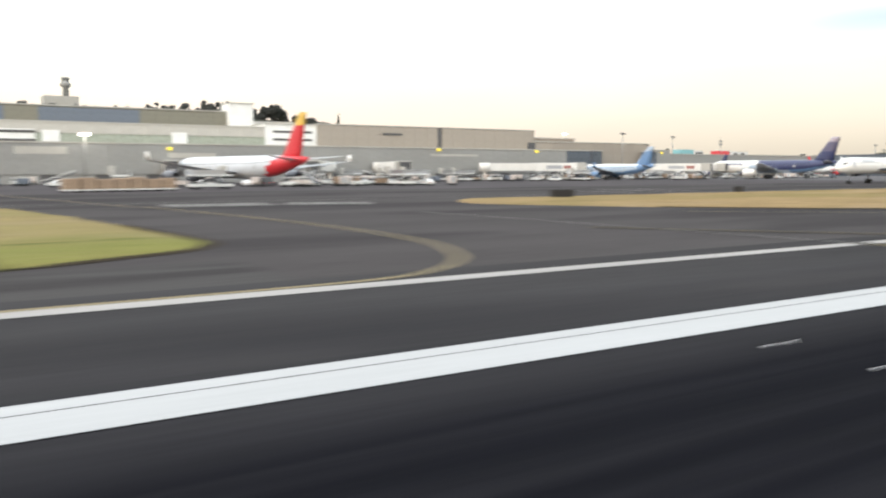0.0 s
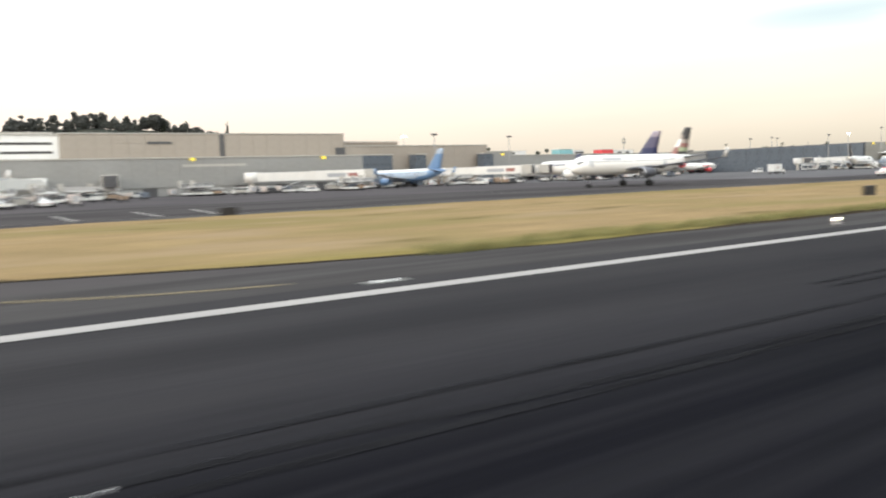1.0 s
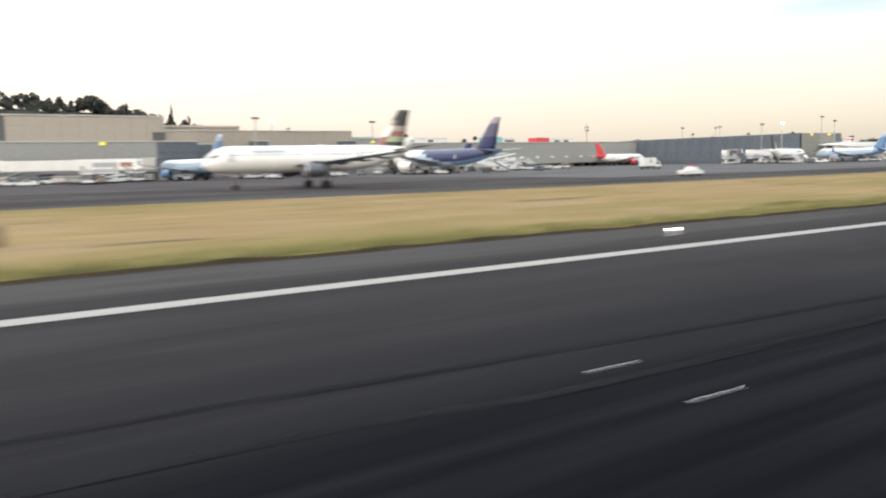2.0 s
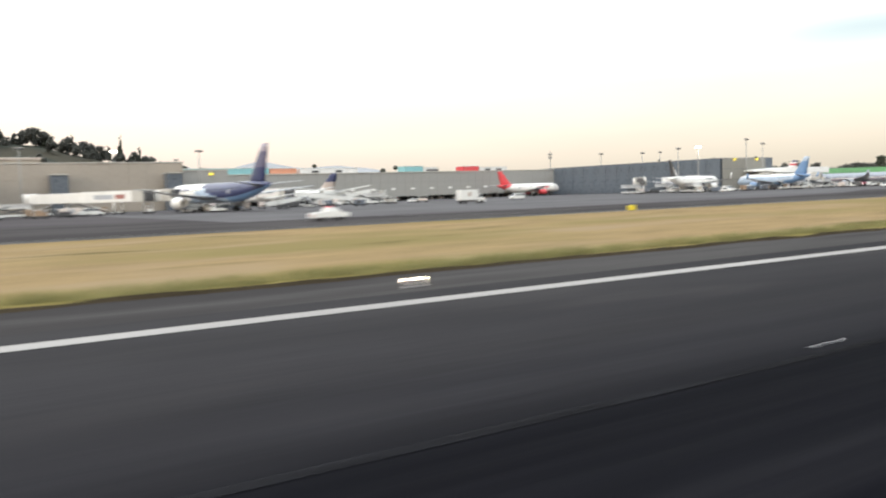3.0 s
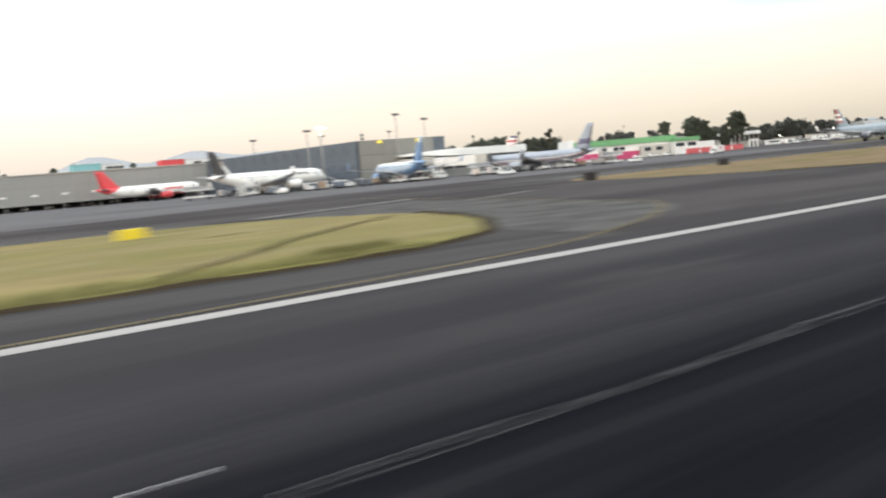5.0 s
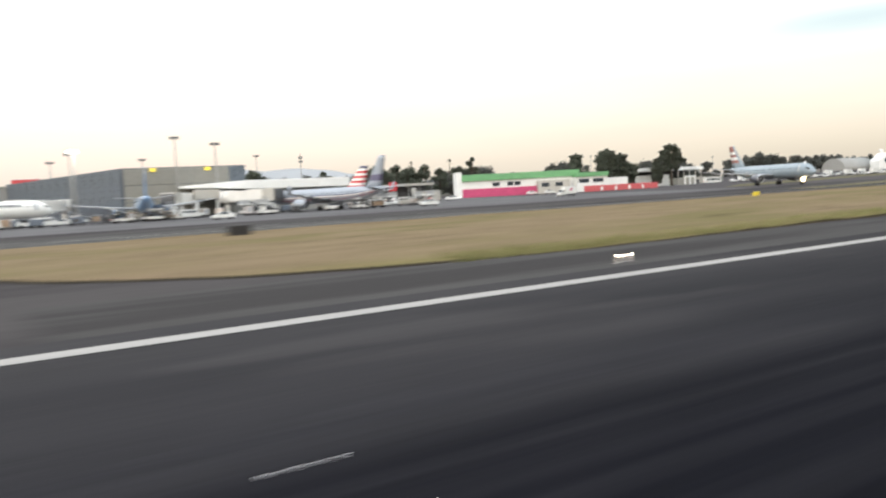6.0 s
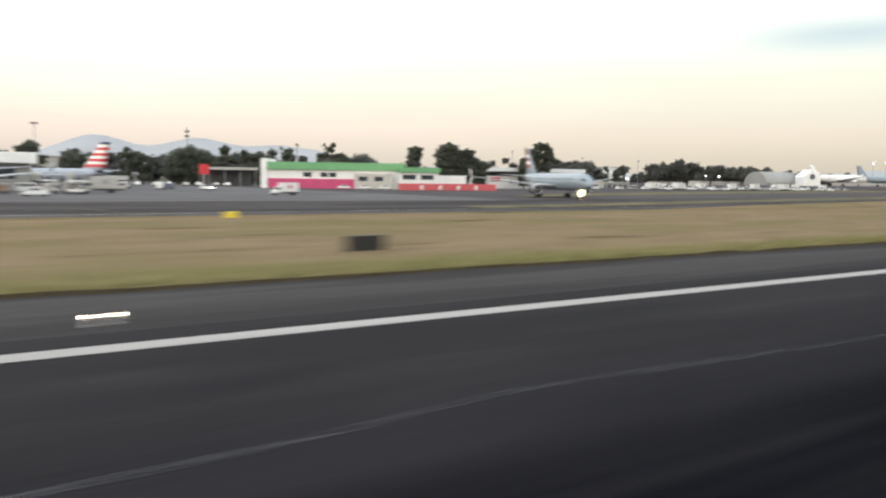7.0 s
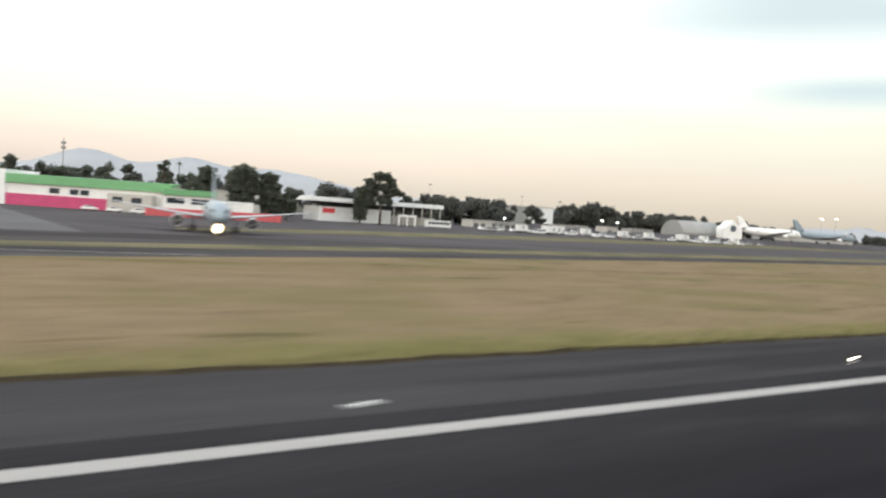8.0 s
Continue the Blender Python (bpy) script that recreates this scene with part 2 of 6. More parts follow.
M["grass"] = banded(turf("dry_grass", (0.262, 0.186, 0.095), (0.208, 0.164, 0.070), (0.283, 0.207, 0.122)), [(20, 31.5, 3.0, (0.84, 0.96, 0.68))], streak=0.05)
M["grass_dull"] = banded(turf("dull_dry_grass", (0.182, 0.135, 0.082), (0.146, 0.122, 0.058), (0.200, 0.147, 0.092)), [(20, 35, 3.5, (0.86, 0.97, 0.72))], streak=0.05)
M["grass_green"] = banded(turf("green_turf", (0.235, 0.185, 0.088), (0.165, 0.160, 0.058), (0.25, 0.195, 0.105)), [(20, 40, 5.0, (0.77, 0.96, 0.62))], streak=0.05)
tone_along(M["grass"], 340, 385, (0.80, 0.93, 0.85))
M["tuft"] = mat("dry_grass_blades", (0.195, 0.190, 0.085), 0.95, var=0.5, scale=0.7, fine=6, spec=0.03)
M["trodden"] = worn(mat("trodden_dark_grass", (0.075, 0.066, 0.034), 0.97, var=0.4, scale=0.8, fine=8, bump=0.5, spec=0.02), 0.30, 0.48, 0.95, (1.5, 1.5, 1))
M["soil"] = mat("soil_with_edge_shade", (0.045, 0.036, 0.024), 0.97, var=0.4, scale=0.8, fine=8, bump=0.5, spec=0.02)
M["white_paint"] = mat("white_marking_paint", (0.40, 0.40, 0.40), 0.8, var=0.10, scale=0.4, fine=16, stretch=(0.2, 1, 1))
M["edge_paint"] = mat("worn_white_edge_paint", (0.315, 0.297, 0.280), 0.85, var=0.16, scale=0.4, fine=16, stretch=(0.2, 1, 1))
M["yellow_paint"] = mat("worn_yellow_paint", (0.20, 0.155, 0.075), 0.85, var=0.3, scale=0.5, fine=10)
M["runway_yellow"] = mat("worn_runway_yellow_paint", (0.096, 0.079, 0.048), 0.88, var=0.35, scale=0.6, fine=10, spec=0.1)
M["guide"] = worn(mat("worn_guide_line", (0.150, 0.122, 0.072), 0.88, var=0.35, scale=0.6, fine=10, spec=0.1), 0.22, 0.5, 0.9, (0.6, 3.0, 1))
M["faint_paint"] = mat("faded_paint", (0.145, 0.138, 0.128), 0.88, var=0.35, scale=0.4, fine=10)
M["stand_paint"] = worn(mat("worn_stand_paint", (0.27, 0.26, 0.24), 0.85, var=0.3, scale=0.5, fine=10), 0.20, 0.45, 0.95, (0.8, 0.8, 1))
M["pad"] = mat("worn_concrete_pad", (0.33, 0.335, 0.31), 0.85, var=0.25, scale=1.5, fine=8)
M["scuff"] = mat("scuffed_asphalt", (0.088, 0.088, 0.092), 0.9, var=0.4, scale=0.5, fine=8, stretch=(0.3, 1, 1), spec=0.03)
M["tyre_mark"] = mat("tyre_rubber_streak", (0.016, 0.016, 0.018), 0.9, var=0.5, scale=0.5, fine=8, stretch=(0.15, 1, 1), spec=0.03)

worn(M["tyre_mark"], 0.28, 0.55, 0.72, (0.35, 3.5, 1))
worn(M["scuff"], 0.42, 0.66, 0.62, (1.3, 7.0, 1))
worn(M["faint_paint"], 0.22, 0.50, 0.9, (0.6, 3.0, 1))
M["verge"] = two_tone(mat("thin_dull_verge", (0.150, 0.132, 0.082), 0.97, var=0.3, scale=0.2, fine=10, spec=0.02), (0.105, 0.098, 0.058), 0.1)
M["white"] = mat("white_aircraft_paint", (0.88, 0.86, 0.82), 0.32, var=0.04, scale=0.3, coat=0.3)
M["silver"] = mat("bare_metal_skin", (0.34, 0.37, 0.42), 0.42, metal=0.3, var=0.08, scale=0.4)
M["pale_blue"] = mat("pale_blue_paint", (0.40, 0.48, 0.58), 0.35, var=0.05, scale=0.3, coat=0.2)
M["blue"] = mat("mid_blue_paint", (0.15, 0.26, 0.44), 0.35, var=0.08, scale=0.3, coat=0.2)
M["navy"] = mat("navy_paint", (0.040, 0.047, 0.115), 0.35, var=0.1, scale=0.3, coat=0.2)
# white paint with the fuselage's shadow side greyed into the colour
M["shade_white"] = mat("white_paint_with_shade", (0.60, 0.62, 0.65), 0.36, var=0.06, scale=0.3, coat=0.2)
M["maroon"] = mat("maroon_stripe_paint", (0.20, 0.055, 0.075), 0.4, var=0.12, scale=0.4)
M["lilac"] = mat("lilac_grey_paint", (0.36, 0.31, 0.36), 0.42, var=0.15, scale=0.4)
M["plum"] = mat("plum_paint", (0.12, 0.11, 0.175), 0.4, var=0.2, scale=0.3)
M["red"] = mat("red_paint", (0.60, 0.035, 0.045), 0.4, var=0.08, scale=0.4, coat=0.2)
M["bright_red"] = mat("bright_red_paint", (0.70, 0.075, 0.085), 0.4, var=0.08, scale=0.4)
M["barrier_red"] = mat("faded_red_plastic", (0.58, 0.11, 0.12), 0.6, var=0.15, scale=0.8)
M["yellow"] = mat("yellow_tail_paint", (0.72, 0.46, 0.10), 0.4, var=0.06, scale=0.4)
M["black"] = mat("black_paint", (0.065, 0.062, 0.062), 0.45, var=0.2, scale=0.5)
M["gold"] = mat("gold_paint", (0.46, 0.38, 0.33), 0.45, var=0.1, scale=0.5)
M["lime"] = mat("green_motif_paint", (0.42, 0.48, 0.30), 0.45, var=0.1, scale=0.5)
M["brown"] = mat("red_brown_motif_paint", (0.34, 0.15, 0.13), 0.45, var=0.2, scale=0.5)
M["ice"] = mat("pale_ice_grey_paint", (0.255, 0.305, 0.345), 0.4, var=0.06, scale=0.3, coat=0.2)
M["engine_dark"] = mat("dark_cowling_wing_shade", (0.095, 0.10, 0.12), 0.35, var=0.15, scale=0.5, coat=0.2)
M["metal"] = mat("brushed_metal", (0.55, 0.55, 0.56), 0.35, metal=0.9, var=0.08, scale=1.0)
M["dark_metal"] = mat("dark_metal", (0.10, 0.10, 0.105), 0.5, metal=0.5, var=0.2, scale=1.0)
M["rubber"] = mat("tyre_rubber", (0.02, 0.02, 0.02), 0.85, var=0.2, scale=2.0)
M["glass"] = mat("dark_glass", (0.03, 0.04, 0.05), 0.08, var=0.1, scale=0.3)
M["wing_grey"] = mat("wing_grey_paint", (0.40, 0.41, 0.43), 0.4, var=0.08, scale=0.4)
M["panel"] = mat("grey_metal_panel", (0.300, 0.298, 0.285), 0.6, metal=0.1, var=0.10, scale=0.15, fine=8)
M["panel_warm"] = mat("warm_grey_cladding", (0.335, 0.295, 0.25), 0.65, metal=0.0, var=0.09, scale=0.12, fine=9)
M["panel_pale"] = mat("pale_cladding", (0.46, 0.44, 0.40), 0.6, var=0.1, scale=0.2, fine=8)
M["panel_green"] = mat("green_grey_glazing", (0.33, 0.36, 0.30), 0.3, var=0.15, scale=0.2, fine=6)
M["slate"] = mat("slate_blue_glazing", (0.094, 0.112, 0.136), 0.32, var=0.18, scale=0.15, fine=8)
M["pier_grey"] = mat("weathered_grey_cladding", (0.235, 0.228, 0.205), 0.65, var=0.14, scale=0.15, fine=9)
M["olive"] = mat("olive_cladding", (0.20, 0.19, 0.15), 0.6, var=0.15, scale=0.2)
M["steel_blue"] = mat("blue_roof_cladding", (0.135, 0.158, 0.195), 0.5, var=0.15, scale=0.2)
# shade in undercrofts, openings and under eaves is put into this dark colour
M["undercroft"] = mat("painted_opening_shade", (0.095, 0.093, 0.095), 0.8, var=0.2, scale=0.3)
M["render_white"] = mat("white_render", (0.78, 0.78, 0.76), 0.8, var=0.09, scale=0.3, fine=8)
M["green_roof"] = mat("green_sheet_roof", (0.15, 0.36, 0.165), 0.6, var=0.12, scale=0.3)
M["pink"] = mat("pink_wall_paint", (0.52, 0.07, 0.17), 0.75, var=0.15, scale=0.4)
M["teal"] = mat("teal_board", (0.24, 0.50, 0.53), 0.5, var=0.12, scale=0.3)
M["orange"] = mat("orange_board", (0.70, 0.32, 0.20), 0.5, var=0.12, scale=0.3)
M["sign_yellow"] = mat("yellow_sign_board", (0.75, 0.58, 0.03), 0.5, var=0.08, scale=1.5)
M["sign_dark"] = mat("dark_sign_board", (0.015, 0.013, 0.013), 0.6, var=0.2, scale=1.5)
M["trunk"] = mat("tree_bark", (0.10, 0.08, 0.06), 0.95, var=0.3, scale=2.0, bump=0.5)
M["leaf"] = mat("dark_foliage", (0.112, 0.124, 0.094), 0.9, var=0.45, scale=0.6, fine=8)
# greyer than the near leaves, with some distance haze in the colour
M["leaf_far"] = mat("hazed_far_foliage", (0.122, 0.126, 0.114), 0.9, var=0.35, scale=0.1, fine=8)
def leafy(m, share):
    """Lets part of the light pass through thin leaves."""
    n, l = m.node_tree.nodes, m.node_tree.links
    b, out = n["Principled BSDF"], n["Material Output"]
    tr, mix = n.new("ShaderNodeBsdfTranslucent"), n.new("ShaderNodeMixShader")
    l.new(b.inputs["Base Color"].links[0].from_socket, tr.inputs["Color"])
    mix.inputs[0].default_value = share
    l.new(b.outputs[0], mix.inputs[1]), l.new(tr.outputs[0], mix.inputs[2])
    l.new(mix.outputs[0], out.inputs["Surface"])


leafy(M["leaf"], 0.4)
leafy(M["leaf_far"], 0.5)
M["scrub"] = two_tone(mat("dark_hill_scrub", (0.050, 0.055, 0.046), 0.95, var=0.4, scale=0.05, fine=8, spec=0.02), (0.075, 0.07, 0.055), 0.03)
# distance haze is painted into this pale base colour
M["hill"] = mat("haze_painted_hill", (0.335, 0.344, 0.356), 1.0, var=0.06, scale=0.002, fine=6)
M["bridge"] = mat("boarding_bridge_panel", (0.76, 0.74, 0.70), 0.6, var=0.08, scale=0.4)
M["cargo"] = mat("cargo_crate", (0.32, 0.23, 0.16), 0.8, var=0.3, scale=0.8)
M["pinkish"] = mat("pale_pinkish_panel", (0.66, 0.58, 0.53), 0.5, var=0.2, scale=0.8, fine=6)
M["car_white"] = mat("white_vehicle_paint", (0.70, 0.70, 0.68), 0.35, var=0.06, scale=1.0, coat=0.4)
M["lamp_glow"] = mat("lit_lamp", (0.9, 0.9, 0.85), 0.3, emit=(1.0, 0.95, 0.85), power=14.0)
M["landing_glow"] = mat("landing_lamp", (0.9, 0.9, 0.85), 0.3, emit=(1.0, 0.82, 0.48), power=16.0)
M["halo_glow"] = mat("landing_lamp_halo", (0.9, 0.8, 0.6), 0.3, emit=(1.0, 0.78, 0.42), power=0.9)
M["edge_glow"] = mat("runway_edge_lamp", (0.9, 0.9, 0.85), 0.3, emit=(1.0, 0.88, 0.66), power=32.0)
M["yellow_glow"] = mat("yellow_beacon", (0.75, 0.58, 0.06), 0.5, emit=(1.0, 0.80, 0.10), power=0.7)
M["mark_lens"] = mat("inset_light_lens", (0.75, 0.75, 0.75), 0.2, emit=(1.0, 1.0, 1.0), power=1.5)


# ---- mesh helpers ----
def box(bm, x0, y0, z0, x1, y1, z1, slot=0):
    v = [bm.verts.new((x, y, z)) for z in (z0, z1) for x, y in ((x0, y0), (x1, y0), (x1, y1), (x0, y1))]
    for a in ((3, 2, 1, 0), (4, 5, 6, 7), (0, 1, 5, 4), (1, 2, 6, 5), (2, 3, 7, 6), (3, 0, 4, 7)):
        bm.faces.new([v[i] for i in a]).material_index = slot
    return v


def bevel(bm, width, segs=1):
    bmesh.ops.bevel(bm, geom=bm.edges[:] + bm.verts[:], offset=width, segments=segs, profile=0.6, affect="EDGES")
    return bm


def block(x0, y0, z0, x1, y1, z1, soft=0.0):
    bm = bmesh.new()
    box(bm, min(x0, x1), min(y0, y1), min(z0, z1), max(x0, x1), max(y0, y1), max(z0, z1))
    return bevel(bm, soft) if soft else bm


def loft(bm, rings, slots=None, cap=True, smooth=True):
    """Skins a row of closed rings of points."""
    rows = [[bm.verts.new(p) for p in ring] for ring in rings]
    k = len(rows[0])
    for i in range(len(rows) - 1):
        for j in range(k):
            f = bm.faces.new((rows[i][j], rows[i][(j + 1) % k], rows[i + 1][(j + 1) % k], rows[i + 1][j]))
            f.smooth = smooth
            if slots:
                f.material_index = slots(i, j)
    if cap:
        for row, i in ((rows[0][::-1], 0), (rows[-1], len(rows) - 2)):
            f = bm.faces.new(row)
            if slots:
                f.material_index = slots(i, 0)
    return rows


def ring(cx, cy, cz, r, n=12, axis="x", ry=None):
    ry = r if ry is None else ry
    pts = []
    for i in range(n):
        a = 2 * math.pi * i / n
        u, v = r * math.cos(a), ry * math.sin(a)
        pts.append({"x": (cx, cy + u, cz + v), "y": (cx + u, cy, cz + v), "z": (cx + u, cy + v, cz)}[axis])
    return pts


def rod(bm, p, q, r0, r1=None, n=8, slot=0):
    """A round bar from p to q."""
    p, q = Vector(p), Vector(q)
    r1 = r0 if r1 is None else r1
    d = (q - p).normalized()
    u = d.orthogonal().normalized()
    w = d.cross(u)
    rings = [[tuple(c + u * (r * math.cos(2 * math.pi * i / n)) + w * (r * math.sin(2 * math.pi * i / n))) for i in range(n)] for c, r in ((p, r0), (q, r1))]
    loft(bm, rings, (lambda i, j: slot) if slot else None)
    return bm


def finish(bm, name, mats):
    bmesh.ops.recalc_face_normals(bm, faces=bm.faces[:])
    if all(f.normal.z < -0.2 for f in bm.faces):  # ground sheets face up
        bmesh.ops.reverse_faces(bm, faces=bm.faces[:])
    bmesh.ops.scale(bm, vec=(S, S, S), verts=bm.verts[:])
    me = bpy.data.meshes.new(name)
    bm.to_mesh(me)
    bm.free()
    for m in mats if isinstance(mats, (list, tuple)) else [mats]:
        me.materials.append(m)
    return me


def part(name, bm, material, parent, label=""):
    ob = new(name, finish(bm, name, material))
    ob.parent = parent
    return tagged(ob, label)


def thing(name, x, y, z=0.0, rz=0.0, label="", category="", group="", kind=""):
    ob = new(name)
    ob.empty_display_size = 0.2
    ob.matrix_basis = at(x, y, z, rz)
    return tagged(ob, label, category, group, kind)


def solid(name, bm, material, label="", category="", kind="structure", group="", x=0.0, y=0.0, z=0.0, rz=0.0):
    ob = new(name, finish(bm, name, material))
    ob.matrix_basis = at(x, y, z, rz)
    return tagged(ob, label, category, group, kind)


def piece(name, me, parent, x, y, z, rz=0.0):
    ob = new(name, me)
    ob.parent = parent
    ob.matrix_basis = at(x, y, z, rz)
    return ob


# ---- ground ----
def sheet(x0, y0, x1, y1, z, nx=1, ny=1):
    bm = bmesh.new()
    v = [[bm.verts.new((x0 + (x1 - x0) * i / nx, y0 + (y1 - y0) * j / ny, z)) for i in range(nx + 1)] for j in range(ny + 1)]
    for j in range(ny):
        for i in range(nx):
            bm.faces.new((v[j][i], v[j][i + 1], v[j + 1][i + 1], v[j + 1][i]))
    return bm


solid("ground", sheet(-9000, -9000, 9000, 9000, -0.03, 6, 6), M["ground"], "dusty grey-brown open ground of the airfield", "ground")
solid("apron", sheet(-400, 131, 255, 420, 0.0, 12, 4), M["apron_dark"], "dark worn asphalt apron before the terminal", "apron")
solid("apron", sheet(255, 128, 634, 420, 0.0, 12, 4), M["apron"], "pale worn concrete aircraft parking apron", "apron")
solid("apron", sheet(634, 131, 1500, 420, 0.0, 12, 4), M["apron_dark"], "dark worn asphalt apron beyond the stands", "apron")
solid("taxiway", sheet(-400, 21.8, 1500, 131, -0.012, 20, 4), M["taxiway"], "dark worn asphalt taxiway beside the grass", "taxiway")
solid("runway", sheet(-400, -24, 1500, 22.3, 0.012, 40, 2), M["runway"], "dark grooved asphalt runway with rubber stains and window dimming coloured in", "runway")
for x0, x1, ye in ((-400, 9, 28.6), (62, 396, 28.2), (452, 1500, 30.6)):
    solid("runway_shoulder", sheet(x0, 22.3, x1, ye, 0.012, 20, 1), M["shoulder"], "grey asphalt shoulder along the runway edge", "pavement")


def grass_field(name, rows, z, label, seed, key="grass", bank=1.0):
    """A sheet of turf: rows of (y, from_x, to_x), near to far, with a ragged rim and a low bank."""
    random.seed(seed)
    ys = [r[0] for r in rows]
    fine = []
    steps = 44
    for k in range(steps + 1):
        y = ys[0] + (ys[-1] - ys[0]) * (k / steps) ** 1.3
        fine.append((y, float(np.interp(y, ys, [r[1] for r in rows])), float(np.interp(y, ys, [r[2] for r in rows]))))
    bm = bmesh.new()
    nx = 260
    grid = []
    for k, (y, xa, xb) in enumerate(fine):
        line = []
        for i in range(nx + 1):
            x = xa + (xb - xa) * i / nx
            rim = k in (0, steps) or i in (0, nx)
            wob = noise.noise((x * 0.21, y * 0.21, seed)) * 0.45 + noise.noise((x * 0.9, y * 0.9, seed)) * 0.18
            h = -0.02 if rim else z + 0.07 * noise.noise((x * 0.13, y * 0.13, seed + 3)) + 0.03 * random.random()
            dy = wob if k in (0, 1, steps) else 0.0
            dx = wob if i in (0, nx) else 0.0
            line.append(bm.verts.new((x + dx, y + dy + (-0.1 if k == 0 else 0), h)))
        grid.append(line)
    for k in range(steps):
        for i in range(nx):
            bm.faces.new((grid[k][i], grid[k][i + 1], grid[k + 1][i + 1], grid[k + 1][i])).smooth = True
    # cut edge of the turf: a ragged little bank of dark soil, round the near corners too
    y0, near = fine[0][0], [q for q in fine if fine[0][0] < q[0] < 52]
    line = [(q[1], q[0]) for q in near[::-1]] + [(fine[0][1] + (fine[0][2] - fine[0][1]) * i / (nx * 3), y0) for i in range(nx * 3 + 1)] + [(q[2], q[0]) for q in near]
    bs = bmesh.new()
    last = None
    for i, (x, y) in enumerate(line):
        p, q = line[max(i - 1, 0)], line[min(i + 1, len(line) - 1)]
        d = Vector((q[0] - p[0], q[1] - p[1], 0)).normalized()
        out = Vector((d.y, -d.x, 0))
        wob = noise.noise((x * 0.21, y * 0.21, seed)) * 0.45 + noise.noise((x * 0.9, y * 0.9, seed)) * 0.18
        c = Vector((x, y + wob, 0)) if y == y0 else Vector((x + wob, y, 0))
        w = 0.20 + 0.18 * noise.noise((x * 0.5, 3.0, seed))
        h = 0.13 + 0.09 * noise.noise((x * 0.37, 9.0, seed)) + 0.05 * noise.noise((x * 1.7, 4.0, seed))
        fade = bank * min(1.0, 0.2 + max(0.0, x - fine[0][1]) / 30)
        w, h = w * fade, max(0.04, h * fade)
        row = [bs.verts.new(c + out * o + Vector((0, 0, z))) for o, z in ((0.16 + w, 0.015), (0.16, 0.03), (0.04, h), (-0.16, h - 0.02), (-0.40, 0.05))]
        if last:
            for k in range(4):
                bs.faces.new((last[k], row[k], row[k + 1], last[k + 1]))
        last = row
    # the dark soil tone includes the shade of the cut edge
    solid("soil_edge", bs, M["soil"], "ragged soil bank at the turf's edge, darkened for its shade", "soil")
    return solid(name, bm, M[key], label, "grass")


grass_field("grass_field", [(28.4, -400, -7), (30, -400, 3), (33, -400, 9), (36.5, -400, 11), (60, -400, 9), (82, -400, 6)], 0.10, "sunlit green and straw coloured turf beside the runway", 3, "grass_green", 0.25)
grass_field("grass_field", [(27.5, 96, 389), (30, 84, 394.5), (33, 75, 397.5), (38, 67, 401), (42, 62, 403), (50, 55, 405), (60, 49, 402), (66, 46, 397), (69, 46, 388), (71, 47, 300), (72.5, 47.5, 225), (75, 49, 185), (79, 55, 125)], 0.10, "long strip of dry yellow grass between runway and taxiway", 5)
grass_field("grass_field", [(30.0, 474, 1500), (31.5, 467, 1500), (34, 461, 1500), (40, 455, 1500), (50, 450, 1500), (64, 447, 1500), (76, 447.5, 1500), (79, 448, 575), (81, 450, 525), (84.5, 458, 500)], 0.10, "long strip of dry yellow grass between runway and taxiway", 8, "grass_dull")


def strip(near, far, z, ragged=1.6):
    """A flat strip of ground between two edges given as rows of (x, y)."""
    bm = bmesh.new()
    last = None
    for k in range(61):
        x = near[0][0] + (near[-1][0] - near[0][0]) * k / 60
        ya, yb = (float(np.interp(x, [q[0] for q in e], [q[1] for q in e])) + ragged * noise.noise((x * 0.03, 7.0 * i, 1.0)) for i, e in enumerate((near, far)))
        pair = bm.verts.new((x, ya, z)), bm.verts.new((x, yb, z))
        if last:
            bm.faces.new((last[0], pair[0], pair[1], last[1]))
        last = pair
    return bm


solid("grass_verge", strip(((655, 150), (683, 158), (720, 170), (755, 181), (887, 216), (1500, 330)), ((655, 158), (698, 184), (775, 214), (846, 234), (900, 250), (1500, 400)), 0.03), M["verge"], "flat dry grass strip across the far apron", "grass")
solid("grass_verge", strip(((600, 93), (622, 95), (674, 107), (755, 121), (1500, 232)), ((600, 101), (622, 103), (674, 116), (774, 137), (1500, 258)), 0.02), M["verge"], "verge of dry grass beside the taxiway", "grass")
solid("grass_verge", strip(((600, 75.5), (1500, 75.5)), ((600, 77), (632, 84), (660, 92), (743, 108), (1500, 212)), 0.05), M["grass_dull"], "widening tongue of dry grass beside the taxiway", "grass")
solid("taxiway_shoulder", strip(((90, 77), (130, 75), (225, 68), (395, 65)), ((90, 84), (150, 82.5), (240, 79.5), (350, 78), (395, 74)), 0.002, 0.5), M["gravelly"], "pale weathered paved shoulder between turf and taxiway", "pavement")
solid("taxiway_shoulder", strip(((454, 80), (640, 74)), ((454, 104), (490, 102), (515, 98), (530, 91), (575, 86), (640, 84)), 0.002, 0.8), M["gravelly"], "pale weathered paved shoulder between turf and taxiway", "pavement")
solid("apron_edge", strip(((255, 106), (300, 104.5), (372, 105), (400, 110), (440, 127.8)), ((255, 128), (440, 128)), 0.0, 0.0), M["apron"], "pale worn concrete rim of the parking apron", "apron")
solid("pavement_patch", strip(((396.2, 24.4), (399, 25.2), (403.6, 26.8), (406.5, 28.4), (408.8, 30.3), (411, 33.2), (412, 35), (413, 39.5), (414, 44), (418, 60)), ((396.2, 64), (404, 68), (410, 70), (418, 72)), 0.004, 0.2), M["gravelly"], "rough pale grey paving inside the taxiway turn", "pavement")
